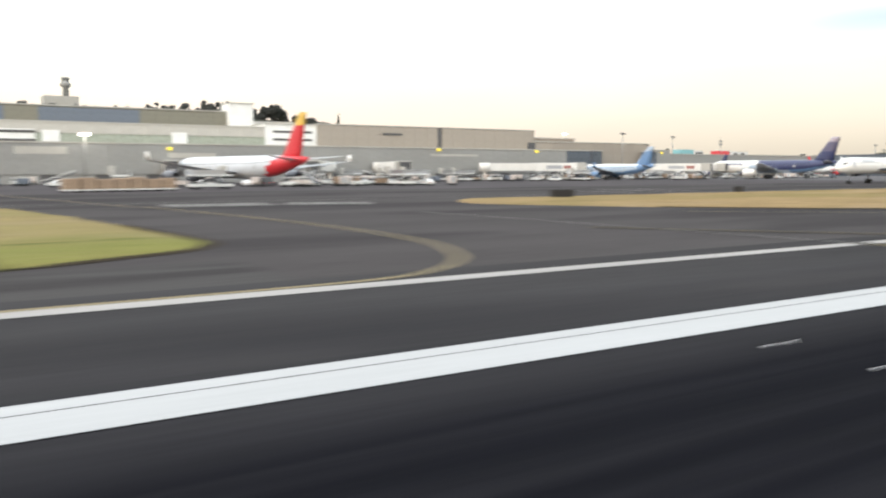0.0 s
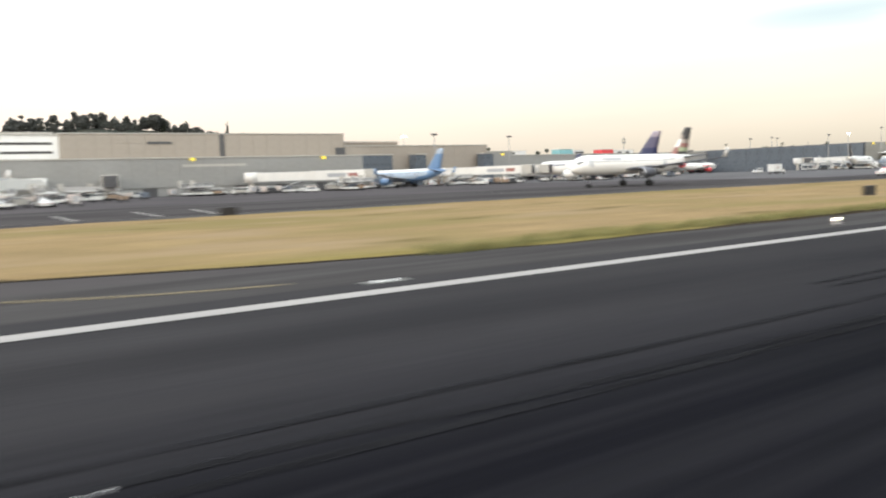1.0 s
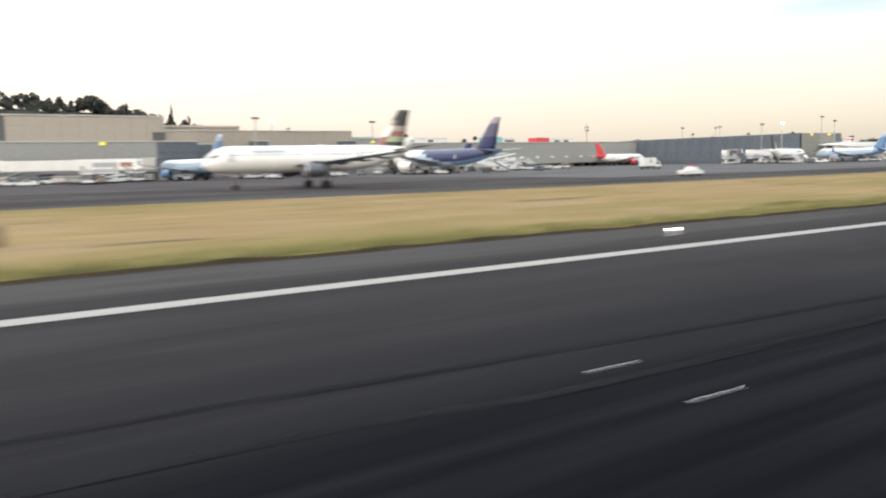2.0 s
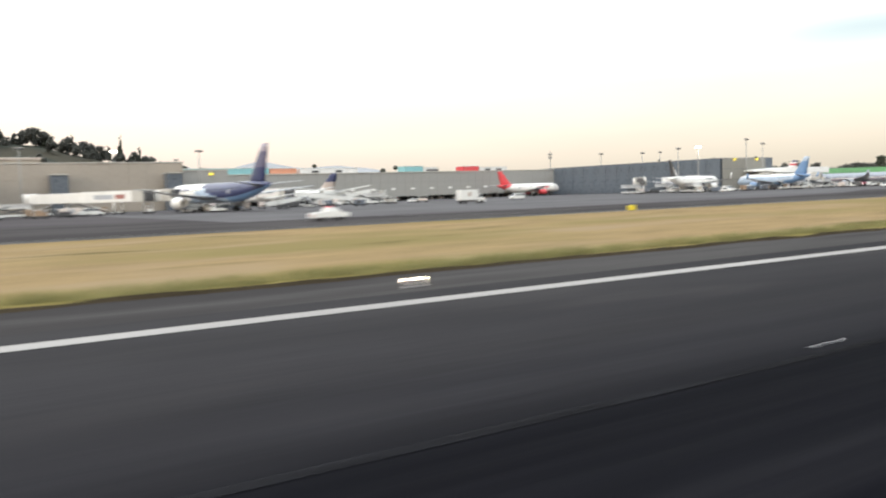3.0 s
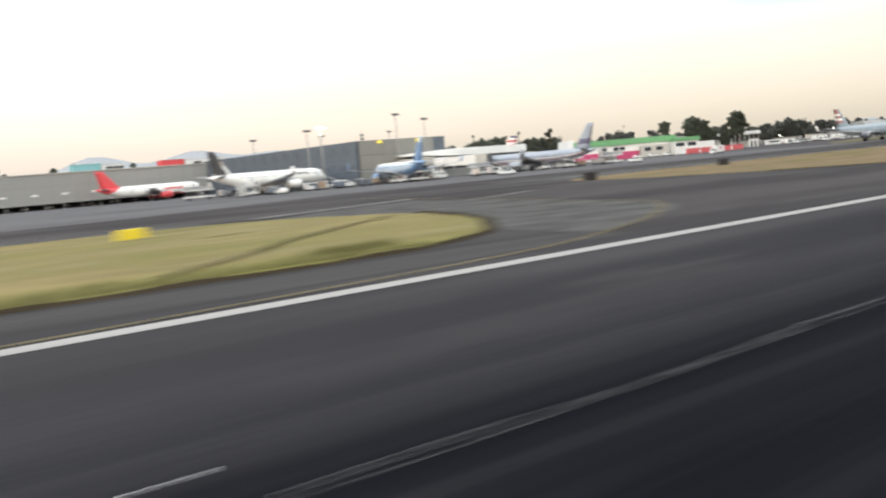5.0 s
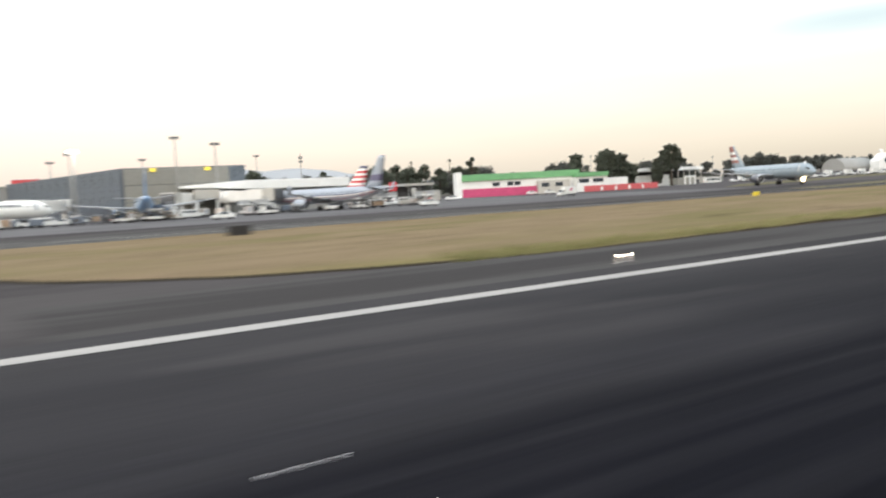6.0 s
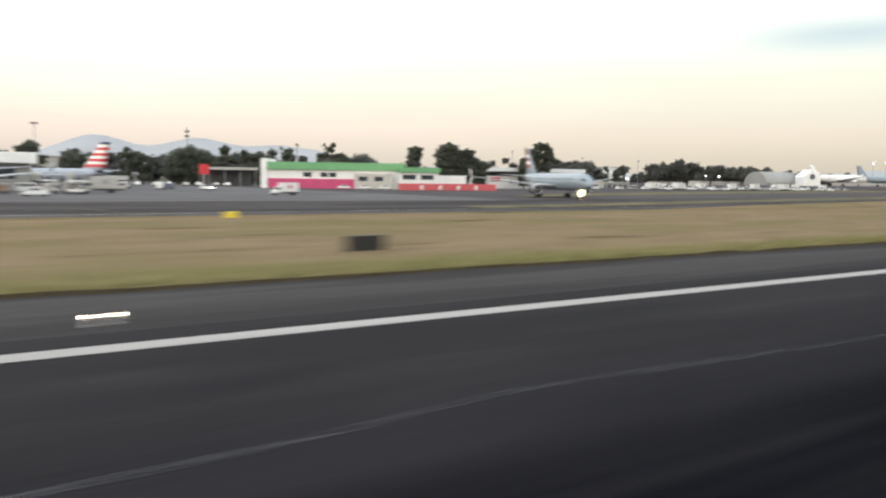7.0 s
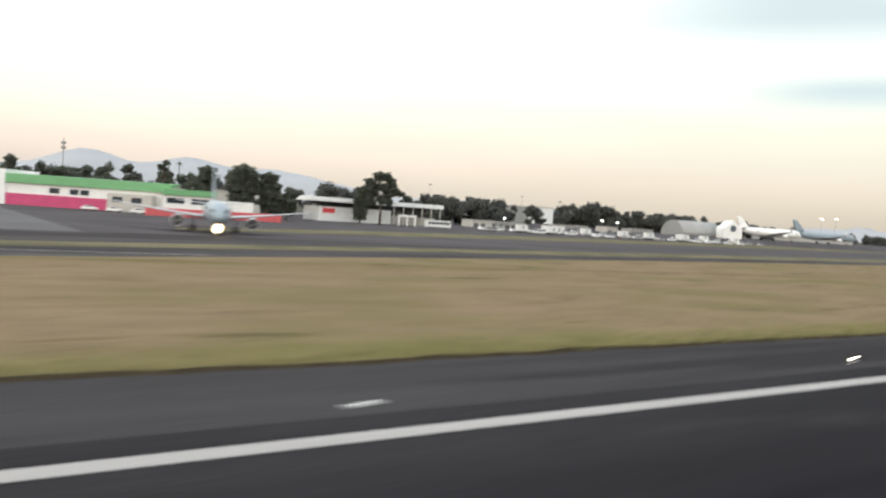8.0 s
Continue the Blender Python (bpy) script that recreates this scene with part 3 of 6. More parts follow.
# a low terrace under the far hangars
bm = bmesh.new()
terrace_z = lambda x: 2.6 * min(1.0, max(0.0, (x - 900) / 80))
rows = [[bm.verts.new((885 + 20 * i, y, k * terrace_z(885 + 20 * i) - 0.02)) for i in range(40)] for y, k in ((286, 0.0), (298, 1.0), (520, 1.0), (540, 0.0))]
for j in range(3):
    for i in range(39):
        bm.faces.new((rows[j][i], rows[j][i + 1], rows[j + 1][i + 1], rows[j + 1][i]))
solid("terrace", bm, M["apron_dark"], "low paved terrace under the far hangars", "ground")


def tufts(x0, x1, y0, y1, count, seed, label, tall=0.3):
    """Loose grass blades, thickest at the near rim of the turf."""
    rnd = random.Random(seed)
    verts, faces = [], []
    for k in range(count):
        cx, cy = rnd.uniform(x0, x1), y0 + (y1 - y0) * rnd.random() ** 2.5
        for j in range(6):
            x, y, a, h = cx + rnd.gauss(0, 0.12), cy + rnd.gauss(0, 0.12), rnd.uniform(0, 6.283), tall * rnd.uniform(0.5, 1.2)
            dx, dy, lx, ly = 0.03 * math.cos(a), 0.03 * math.sin(a), rnd.gauss(0, 0.1), rnd.gauss(0, 0.1)
            i = len(verts)
            verts += [((x - dx) * S, (y - dy) * S, 0.02 * S), ((x + dx) * S, (y + dy) * S, 0.02 * S), ((x + lx) * S, (y + ly) * S, (0.08 + h) * S)]
            faces.append((i, i + 1, i + 2))
    me = bpy.data.meshes.new("grass_tuft")
    me.from_pydata(verts, [], faces)
    me.materials.append(M["tuft"])
    return tagged(new("grass_tuft", me), label, "grass", "", "stuff")


tufts(90, 390, 27.8, 31, 7000, 61, "ragged dry grass tufts along the turf's edge")
tufts(470, 700, 30.2, 34, 3200, 62, "ragged dry grass tufts along the turf's edge")
tufts(-40, 2, 29.2, 34, 700, 63, "ragged green grass tufts along the turf's edge")
tufts(385.5, 389.5, 29.8, 31.2, 160, 64, "dark clump of taller grass at the turf's edge", 0.35)


def ribbon(path, width, z=0.03):
    """A painted line along a path of (x, y)."""
    bm = bmesh.new()
    prev = None
    pts = [Vector((*p, z)) for p in path]
    for i, p in enumerate(pts):
        d = (pts[min(i + 1, len(pts) - 1)] - pts[max(i - 1, 0)]).normalized()
        side = Vector((-d.y, d.x, 0)) * width / 2
        pair = (bm.verts.new(p + side), bm.verts.new(p - side))
        if prev:
            bm.faces.new((prev[0], prev[1], pair[1], pair[0]))
        prev = pair
    return bm


def curve(pts, n=8):
    """Rounds a path of a few points off."""
    out = []
    pts = [Vector(p) for p in pts]
    for i in range(len(pts) - 1):
        p0, p1, p2, p3 = pts[max(i - 1, 0)], pts[i], pts[i + 1], pts[min(i + 2, len(pts) - 1)]
        for k in range(n):
            t = k / n
            out.append(tuple(0.5 * ((2 * p1) + (p2 - p0) * t + (2 * p0 - 5 * p1 + 4 * p2 - p3) * t * t + (3 * p1 - p0 - 3 * p2 + p3) * t ** 3)))
    return out + [tuple(pts[-1])]


def marking(path, width, material, label):
    return solid("marking", ribbon(path, width), material, label, "marking")


straight = lambda x0, x1, y: [(x0 + (x1 - x0) * i / 30, y) for i in range(31)]
marking(straight(-300, 1500, 20.1), 0.88, M["edge_paint"], "continuous white runway edge stripe on asphalt")
marking(straight(-22, 30.2, 11.04), 1.16, M["white_paint"], "broad white touchdown bar painted on the runway")
marking(straight(-22, 30.2, 11.915), 0.51, M["white_paint"], "broad white touchdown bar painted on the runway")
Y_LINE = "worn yellow taxi guide line curving off the runway"
marking(curve([(8, 130), (14.4, 86), (16.8, 74.8), (18.6, 59.6), (19.4, 49), (19.6, 40.8), (19.4, 36), (19.0, 32.2), (18.3, 29.2), (17.4, 26.9), (16.2, 24.6), (13.9, 22.3), (10.3, 20.95), (0, 20.7)]), 0.30, M["yellow_paint"], Y_LINE)
marking(curve([(32.6, 55), (33.2, 46.2), (33.5, 34), (33.8, 25.9), (34.1, 20.5)]), 0.25, M["faint_paint"], "faded guide line crossing the runway shoulder")
marking(curve([(34.1, 20.5), (34.0, 17.6), (33.4, 14.8), (32.2, 12.1), (30.2, 9.2), (28.6, 8.0)]), 0.85, M["runway_yellow"], Y_LINE)
marking(curve([(31.5, 34.5), (37.7, 25.8), (41.2, 21.3), (45.2, 17.1), (48.7, 14.4), (52.0, 11.9), (55.7, 9.2), (58.0, 7.8), (63, 5.0)]), 0.40, M["runway_yellow"], Y_LINE)
marking(curve([(45.0, 17.1), (46.7, 14.4), (48.4, 11.9), (50.0, 9.7), (51.0, 8.6), (51.8, 7.5)]), 0.55, M["runway_yellow"], Y_LINE)
for x, y in ((58.6, 6.9), (60.2, 6.2), (62.4, 5.3)):
    marking([(x - 0.5, y + 0.35), (x + 0.5, y - 0.35)], 0.3, M["runway_yellow"], "short worn yellow dash on the runway")
marking(curve([(50, 44), (55.6, 38.7), (66, 31), (74, 26.8), (77.5, 25), (81.6, 23.8)]), 0.24, M["yellow_paint"], "faded guide line near the runway edge")
marking(curve([(425, 95), (418, 60), (414, 44), (412, 35), (405, 28.5), (397.3, 24.4), (388.9, 22), (372, 20.9)]), 0.32, M["guide"], "faded taxi guide line curving off the runway")
for x0, y0, x1, y1, w in ((18.5, 78.2, 28.6, 77.6, 7.0), (30.2, 77, 38.0, 74.0, 6.0), (399.6, 70.2, 421, 76.5, 2.2), (416.8, 60.2, 429, 65.2, 0.9)):
    marking([(x0, y0), (x1, y1)], w, M["faint_paint"], "faded white holding bar on the taxiway")
for x, y in ((164.7, 116), (262, 98), (276, 99), (284, 90), (300, 96)):
    marking([(x - 1, y + 5), (x + 2.2, y - 5)], 0.5, M["faint_paint"], "faded white stand mark on the taxiway")
for x0, y0, x1, y1 in ((89.3, 106, 88, 87), (98.9, 107.5, 96.5, 87), (106.2, 107, 102.3, 87)):
    marking([(x0, y0), (x1, y1)], 0.55, M["stand_paint"], "short white stand line on the taxiway")
marking(curve([(462, 94), (490, 90.5), (515, 88), (540, 87.2), (560, 88.4), (590, 89.2), (640, 88.8)]), 0.5, M["stand_paint"], "worn pale line along the taxiway edge")
marking(curve([(480, 104), (501, 103.4), (511, 106), (524, 107)]), 0.4, M["faint_paint"], "faded taxiway edge line")
marking(curve([(-100, 86), (90, 85.5), (170, 83), (240, 80.2), (300, 79), (350, 78.4), (385, 77)]), 0.28, M["faint_paint"], "faded taxiway edge line")
marking(curve([(228, 74.5), (262, 74), (290, 74.6), (325, 74.2), (362, 73)]), 0.45, M["stand_paint"], "worn pale line along the taxiway shoulder")
marking(curve([(536, 106.5), (543.9, 105.8), (547.5, 101.5), (548.4, 96), (549.2, 91), (552, 88.3)]), 0.4, M["guide"], "faded taxi guide line joining the taxiway edge")

# ---- runway lights ----
def edge_light(x, y, lit=True):
    t = thing("runway_edge_light", x, y, 0.012, 0, "lit white runway edge lamp on a short metal stem" if lit else "unlit white marker lamp on the runway shoulder", "light", "runway edge lights")
    bm = bmesh.new()
    loft(bm, [ring(0, 0, z, r, 10, "z") for z, r in ((0, 0.09), (0.03, 0.09), (0.05, 0.035), (0.23, 0.03))])
    part("stem", bm, M["metal"], t)
    bm = bmesh.new()
    loft(bm, [ring(0, 0, z, r, 10, "z") for z, r in ((0.23, 0.035), (0.24, 0.055), (0.29, 0.055), (0.315, 0.025))])
    part("lens", bm, M["edge_glow"] if lit else M["white"], t, "glowing glass lens" if lit else "")


for k in (-2, 0, 1, 2, 3, 4, 6, 7, 8, 9, 10, 11, 12, 13):
    edge_light(113.3 + 60 * k, 23.4)
for x, y in ((84.3, 22.1), (623.4, 23.55)):
    t = thing("flush_marker", x, y, 0.012, 4, "pale flush marker lamp in a worn concrete pad", "light", "runway edge lights")
    part("pad", block(-0.46, -0.28, -0.02, 0.46, 0.28, 0.012, 0.006), M["pad"], t, "pale square concrete pad")
    bm = bmesh.new()
    loft(bm, [ring(0, 0, z, r, 12, "z") for z, r in ((0.012, 0.08), (0.026, 0.08), (0.05, 0.055), (0.055, 0.02))])
    part("lens", bm, M["mark_lens"], t)
for x0, y0, x1, y1, w in ((503.0, 25.5, 504.3, 25.9, 0.22), (503.8, 24.0, 505.0, 24.4, 0.4), (505.2, 26.3, 506.6, 26.8, 0.2)):
    marking([(x0, y0), (x1, y1)], w, M["faint_paint"], "pale worn scrape on the runway shoulder")

bm = bmesh.new()
loft(bm, [ring(0, 0, z, r, 10, "z") for z, r in ((0, 0.075), (0.01, 0.065), (0.018, 0.05))], lambda i, j: 0)
box(bm, -0.045, -0.016, 0.018, 0.045, 0.016, 0.028, 1)
inset = solid("inset_light", bm, [M["metal"], M["mark_lens"]], "white inset lamp set flush in the runway", "light", "", "touchdown zone lights", 13, 9.1, 0.012)
TRACK = ((379.2, 29.4), (381.5, 31.4), (384.8, 34.4), (389.0, 39.0), (394.0, 43.5), (401.0, 48.7))
INSET_X = (13, 33, 53, 72.4, 92.7, 112.75, 133.5, 154.8, 175.1, 195, 214.5, 234, 253.9, 273.8, 293.7, 313.6, 333.5, 353.5, 373.4, 392.9, 412.9, 433, 453, 473)
for k, x in enumerate(INSET_X):
    for y in (9.1, 7.1, 5.1) if k > 16 else (9.1, 7.1):
        if k or y < 9:
            copy_thing(inset, at(x, y, 0.012))
marking(curve([(362, 7.5), (372, 7.7), (376.2, 7.8), (378.8, 7.65), (381.6, 7.7), (385.4, 7.95), (395, 8.1), (425, 8.3)]), 0.28, M["scuff"], "pale scuffed line along the runway")
marking(curve([(366, 7.45), (380, 7.6), (395, 7.8), (420, 7.95)]), 0.12, M["scuff"], "pale scuffed line along the runway")
marking(curve([(524, 11.2), (532.7, 11.45), (535.7, 11.8), (539, 12.1), (543, 11.9), (549, 11.5), (556, 11.3)]), 0.32, M["scuff"], "pale scuffed line along the runway")
for path in (((52, 10.1), (74, 10.1), (84, 9.95), (102, 9.9)), ((52, 9.3), (74, 9.2), (80, 8.8), (102, 8.4)), ((60, 8.6), (76, 8.5), (92, 8.2)), ((92, 12.2), (108.7, 12.35), (114, 12.5), (120.6, 12.8), (138, 13.2)), ((92, 11.6), (110, 11.55), (117.5, 11.65), (138, 11.5)), ((104, 10.5), (112.8, 10.2), (121, 9.7), (136, 9.5)),
             ((128, 11.9), (147, 11.1), (152, 10.7), (168, 9.6), (190, 9.0)), ((132, 9.6), (149, 9.1), (154, 8.5), (170, 8.4)), ((220, 8.5), (259, 8.7), (266, 8.85), (288, 8.9)), ((284, 8.1), (299, 8.25), (305, 8.4), (322, 8.5)),
             ((312, 10.0), (334.2, 10.15), (338, 10.0), (342.2, 10.3), (345.5, 10.65), (351, 11.5), (358, 12.3)), ((312, 9.2), (335, 9.3), (342.5, 9.35), (347, 9.6), (358, 10.2))):
    marking(curve(path), 0.26, M["tyre_mark"], "dark rubber tyre streak on the runway")
# a worn track across the turf
solid("worn_track", ribbon(curve(TRACK), 0.42, 0.22), M["trodden"], "dark worn track across the turf", "track")


# ---- aircraft ----
STATIONS = [(0.0, 0.04, -0.36), (0.006, 0.22, -0.34), (0.02, 0.46, -0.27), (0.04, 0.68, -0.17), (0.065, 0.86, -0.07), (0.10, 0.97, -0.01), (0.14, 1.0, 0.0),
            (0.25, 1.0, 0.0), (0.36, 1.0, 0.0), (0.47, 1.0, 0.0), (0.57, 1.0, 0.0), (0.66, 1.0, 0.0), (0.74, 0.94, 0.06), (0.80, 0.84, 0.15), (0.86, 0.68, 0.29), (0.92, 0.48, 0.44), (0.97, 0.28, 0.57), (1.0, 0.10, 0.66)]


def foil(x_le, chord, thick, y, z, upright=False):
    """A wing section; upright: for a fin, with the thickness sideways."""
    prof = ((0, 0), (0.06, 0.6), (0.25, 1.0), (0.6, 0.65), (1, 0.05), (0.6, -0.45), (0.25, -0.7), (0.06, -0.45))
    return [(x_le - chord * u, (y + thick * v * 0.5) if upright else y, z if upright else z + thick * v * 0.5) for u, v in prof]


def airliner(x, y, heading, label, length=37.6, radius=1.98, span=34.0, tail=11.8, body="white", skin=None, fin=("white",), engine="white", engines=2,
             wing="wing_grey", winglets=True, winglet="white", lamp=False, stripe=None, name="airliner", by_tail=True, stab=None, eng_r=1.1, title=None, lift=0.0, fin_chord=1.0, sweepback=0.50):
    """An airliner with its nose along heading (dx, dy), placed by the tip of its fin. skin(f, w) names the paint at fraction f from the nose and height w (-1 to 1)."""
    a = math.atan2(heading[1], heading[0])
    L, R = length, radius
    zc = R * 1.9 + lift
    off = L / 2 - 1.2 if by_tail else 0.0
    t = thing(name, x + off * math.cos(a), y + off * math.sin(a), 0.0, math.degrees(a), label, "airplane", "airliners")
    used = []

    def slot(key):
        if key not in used:
            used.append(key)
        return used.index(key)

    n = 24
    rings = []
    stations = STATIONS if skin is None else sorted(STATIONS + [(f, float(np.interp(f, [s[0] for s in STATIONS], [s[1] for s in STATIONS])), float(np.interp(f, [s[0] for s in STATIONS], [s[2] for s in STATIONS]))) for f in (0.18, 0.30, 0.42, 0.52, 0.61, 0.70, 0.77, 0.83, 0.89)])
    for f, r, dz in stations:
        rings.append([(L / 2 - f * L, R * r * math.cos(2 * math.pi * i / n), zc + R * dz + R * r * math.sin(2 * math.pi * i / n)) for i in range(n)])

    def paint(i, j):
        f = (stations[i][0] + stations[i + 1][0]) / 2
        w = math.sin(2 * math.pi * (j + 0.5) / n)
        return slot(skin(f, w) if skin else body)

    bm = bmesh.new()
    loft(bm, rings, paint)
    fuselage = part("fuselage", bm, [M[k] for k in used], t)
    # cockpit glass and cabin windows
    pane = finish(block(-0.13, -0.02, -0.17, 0.13, 0.02, 0.17), "cabin_window", M["glass"])
    for s in (-1, 1):
        bm = bmesh.new()
        last = None
        for f in (0.030, 0.040, 0.052, 0.064):
            r = float(np.interp(f, [q0[0] for q0 in STATIONS], [q0[1] for q0 in STATIONS])) * R
            dz = float(np.interp(f, [q0[0] for q0 in STATIONS], [q0[2] for q0 in STATIONS])) * R
            pair = [bm.verts.new((L / 2 - f * L + 0.03, s * (r * math.sqrt(1 - w * w) + 0.03), zc + dz + r * w + 0.02)) for w in (0.42, 0.42 + 0.28 * min(1, (0.075 - f) / 0.03))]
            if last:
                bm.faces.new((last[0], pair[0], pair[1], last[1]))
            last = pair
        part("cockpit_glass", bm, M["glass"], fuselage, "dark cockpit windows")
    for s in (-1, 1):
        k = 0.13
        while k < 0.80:
            if not 0.44 < k < 0.46:
                r = float(np.interp(k, [q0[0] for q0 in STATIONS], [q0[1] for q0 in STATIONS])) * R
                dz = float(np.interp(k, [q0[0] for q0 in STATIONS], [q0[2] for q0 in STATIONS])) * R
                piece("cabin_window", pane, fuselage, L / 2 - k * L, s * (r * math.sqrt(max(0.0, 1 - (0.30 * R / r) ** 2)) + 0.002), zc + dz + 0.30 * R)
            k += 0.80 / L
        if title:
            key, f0, f1, w0, w1 = title
            bm = bmesh.new()
            last = None
            for f in np.linspace(f0, f1, 7):
                pair = [bm.verts.new((L / 2 - f * L, s * (R * math.sqrt(1 - w * w) + 0.015), zc + R * w)) for w in (w0, w1)]
                if last:
                    bm.faces.new((last[0], pair[0], pair[1], last[1]))
                last = pair
            part("title_bar", bm, M[key], fuselage, "plain bar in place of lettering")
        for f, tall in ((0.115, 1.85), (0.70, 1.75)):
            r = float(np.interp(f, [q0[0] for q0 in STATIONS], [q0[1] for q0 in STATIONS])) * R
            bm = bmesh.new()
            zs = [zc - 0.15 * R + tall * q / 4 for q in range(5)]
            last = None
            for z in zs:
                w = min(0.98, (z - zc) / r)
                yy = s * (r * math.sqrt(1 - w * w) + 0.012)
                pair = bm.verts.new((L / 2 - f * L - 0.42, yy, z)), bm.verts.new((L / 2 - f * L + 0.42, yy, z))
                if last:
                    bm.faces.new((last[0], last[1], pair[1], pair[0]))
                last = pair
            part("cabin_door", bm, M["wing_grey"], fuselage, "pale grey cabin door")
        if stripe:
            for c, (key, w0, w1) in enumerate(stripe):
                bm = bmesh.new()
                last = None
                for f in np.linspace(0.05, 0.93, 30):
                    r = float(np.interp(f, [q0[0] for q0 in STATIONS], [q0[1] for q0 in STATIONS])) * R
                    dz = float(np.interp(f, [q0[0] for q0 in STATIONS], [q0[2] for q0 in STATIONS])) * R
                    pair = [bm.verts.new((L / 2 - f * L, s * (r * math.sqrt(1 - w * w) + 0.015), zc + dz + r * w)) for w in (w0, w1)]
                    if last:
                        bm.faces.new((last[0], pair[0], pair[1], last[1]))
                    last = pair
                part("cheat_line", bm, M[key], fuselage, "coloured stripe along the fuselage")
    # wings
    half, xr = span / 2, L * 0.10
    rc, kc, tc = L * 0.185, L * 0.115, L * 0.042
    sweep = half * sweepback
    for s in (-1, 1):
        bm = bmesh.new()
        z0 = zc - R * 0.55
        loft(bm, [foil(xr + 1.0, rc, rc * 0.14, s * R * 0.3, z0), foil(xr - half * 0.16, kc * 1.15, kc * 0.12, s * half * 0.36, z0 + half * 0.03), foil(xr - sweep, tc, tc * 0.10, s * half * 0.985, z0 + half * 0.105)])
        w = part("wing", bm, M[wing], t)
        if winglets:
            bm = bmesh.new()
            loft(bm, [foil(xr - sweep, tc, 0.12, s * half * 0.985, z0 + half * 0.105, True), foil(xr - sweep - 0.9, tc * 0.45, 0.06, s * (half * 0.985 + 0.35), z0 + half * 0.105 + 1.9, True)])
            part("winglet", bm, M[winglet], w)
        for k in (0.28, 0.5, 0.7):
            bm = bmesh.new()
            xx, zz = xr - sweep * k - kc * (1.12 - 0.5 * k), z0 + half * 0.105 * k - 0.22
            loft(bm, [ring(xx + 1.6, s * half * k, zz, 0.06, 8), ring(xx + 0.4, s * half * k, zz - 0.08, 0.2, 8), ring(xx - 1.3, s * half * k, zz + 0.06, 0.05, 8)])
            part("flap_fairing", bm, M[wing], w)
    # tail surfaces
    bm = bmesh.new()
    zf = zc + R * 0.80
    te0, te1 = -L / 2 + 0.045 * L, -L / 2 + 0.004 * L
    le0, le1 = te0 + 0.170 * L * fin_chord, te1 + 0.068 * L * fin_chord
    used = []
    rows = []
    m_fin = max(8, len(fin) * 2)
    for k in range(m_fin + 1):
        u = k / m_fin
        le, te = le0 + (le1 - le0) * u, te0 + (te1 - te0) * u
        rows.append(foil(le, le - te, 0.75 * (1 - 0.6 * u), 0, zf + (tail - zf) * u, True))
    def fin_paint(i, j):
        key = fin[min(len(fin) - 1, int(len(fin) * (i + 0.5) / m_fin))]
        return slot(key if isinstance(key, str) else key[1 if j in (2, 3, 4, 5) else 0])

    loft(bm, rows, fin_paint)
    part("tail_fin", bm, [M[k] for k in used], t)
    for s in (-1, 1):
        bm = bmesh.new()
        hs = span * 0.185
        zt = zc + R * 0.55
        x0 = -L / 2 + 0.125 * L
        loft(bm, [foil(x0, L * 0.085, 0.4, s * 0.2, zt), foil(x0 - hs * 0.55, L * 0.035, 0.14, s * hs, zt + hs * 0.09)])
        part("tailplane", bm, M[stab or wing], t)
    # engines
    places = ([(0.34, 0.13)] if engines == 2 else [(0.33, 0.12), (0.62, -0.03)])
    for s in (-1, 1):
        for frac, ahead in places:
            yy = s * half * frac
            r = eng_r
            zz = max(r + 0.5, zc - R * 0.55 + half * 0.03 - r * 1.15)
            xx = xr - sweep * frac + L * 0.055
            bm = bmesh.new()
            shape = ((1.75, 0.86), (1.85, 0.93), (1.6, 1.02), (0.6, 1.06), (-0.9, 0.92), (-1.9, 0.72), (-1.9, 0.66), (-0.6, 0.6), (1.4, 0.84))
            loft(bm, [ring(xx + u * r, yy, zz, v * r, 18) for u, v in shape], lambda i, j: 1 if i < 2 else 0, cap=False)
            e = part("engine", bm, [M[engine], M["metal"]], t)
            bm = bmesh.new()
            loft(bm, [ring(xx + 1.5 * r, yy, zz, 0.82 * r, 18), ring(xx + 1.48 * r, yy, zz, 0.82 * r, 18)])
            part("fan", bm, M["black"], e, "dark engine intake")
            bm = bmesh.new()
            loft(bm, [ring(xx + 1.75 * r, yy, zz, 0.03, 10), ring(xx + 1.6 * r, yy, zz, 0.16 * r, 10), ring(xx + 1.5 * r, yy, zz, 0.2 * r, 10)])
            part("spinner", bm, M["metal"], e)
            bm = bmesh.new()
            box(bm, xx - 1.6 * r, yy - 0.15, zz + 0.7 * r, xx + 0.7 * r, yy + 0.15, zc - R * 0.5 + half * 0.035)
            part("pylon", bm, M[wing], e)
    # landing gear
    wr = R * 0.29
    for nm, gx, gy, k in (("nose_gear", L * 0.36, 0.0, 0.7), ("main_gear", -L * 0.015, R * 1.9, 1.0), ("main_gear", -L * 0.015, -R * 1.9, 1.0)):
        bm = bmesh.new()
        rod(bm, (gx, gy, wr * k), (gx, gy, zc - R * 0.5), 0.13 * k)
        rod(bm, (gx, gy, wr * k + 0.7), (gx + 1.1 * k, gy, zc - R * 0.8), 0.07 * k)
        rod(bm, (gx, gy - 0.5 * k, wr * k), (gx, gy + 0.5 * k, wr * k), 0.09 * k)
        g = part(nm, bm, M["metal"], t)
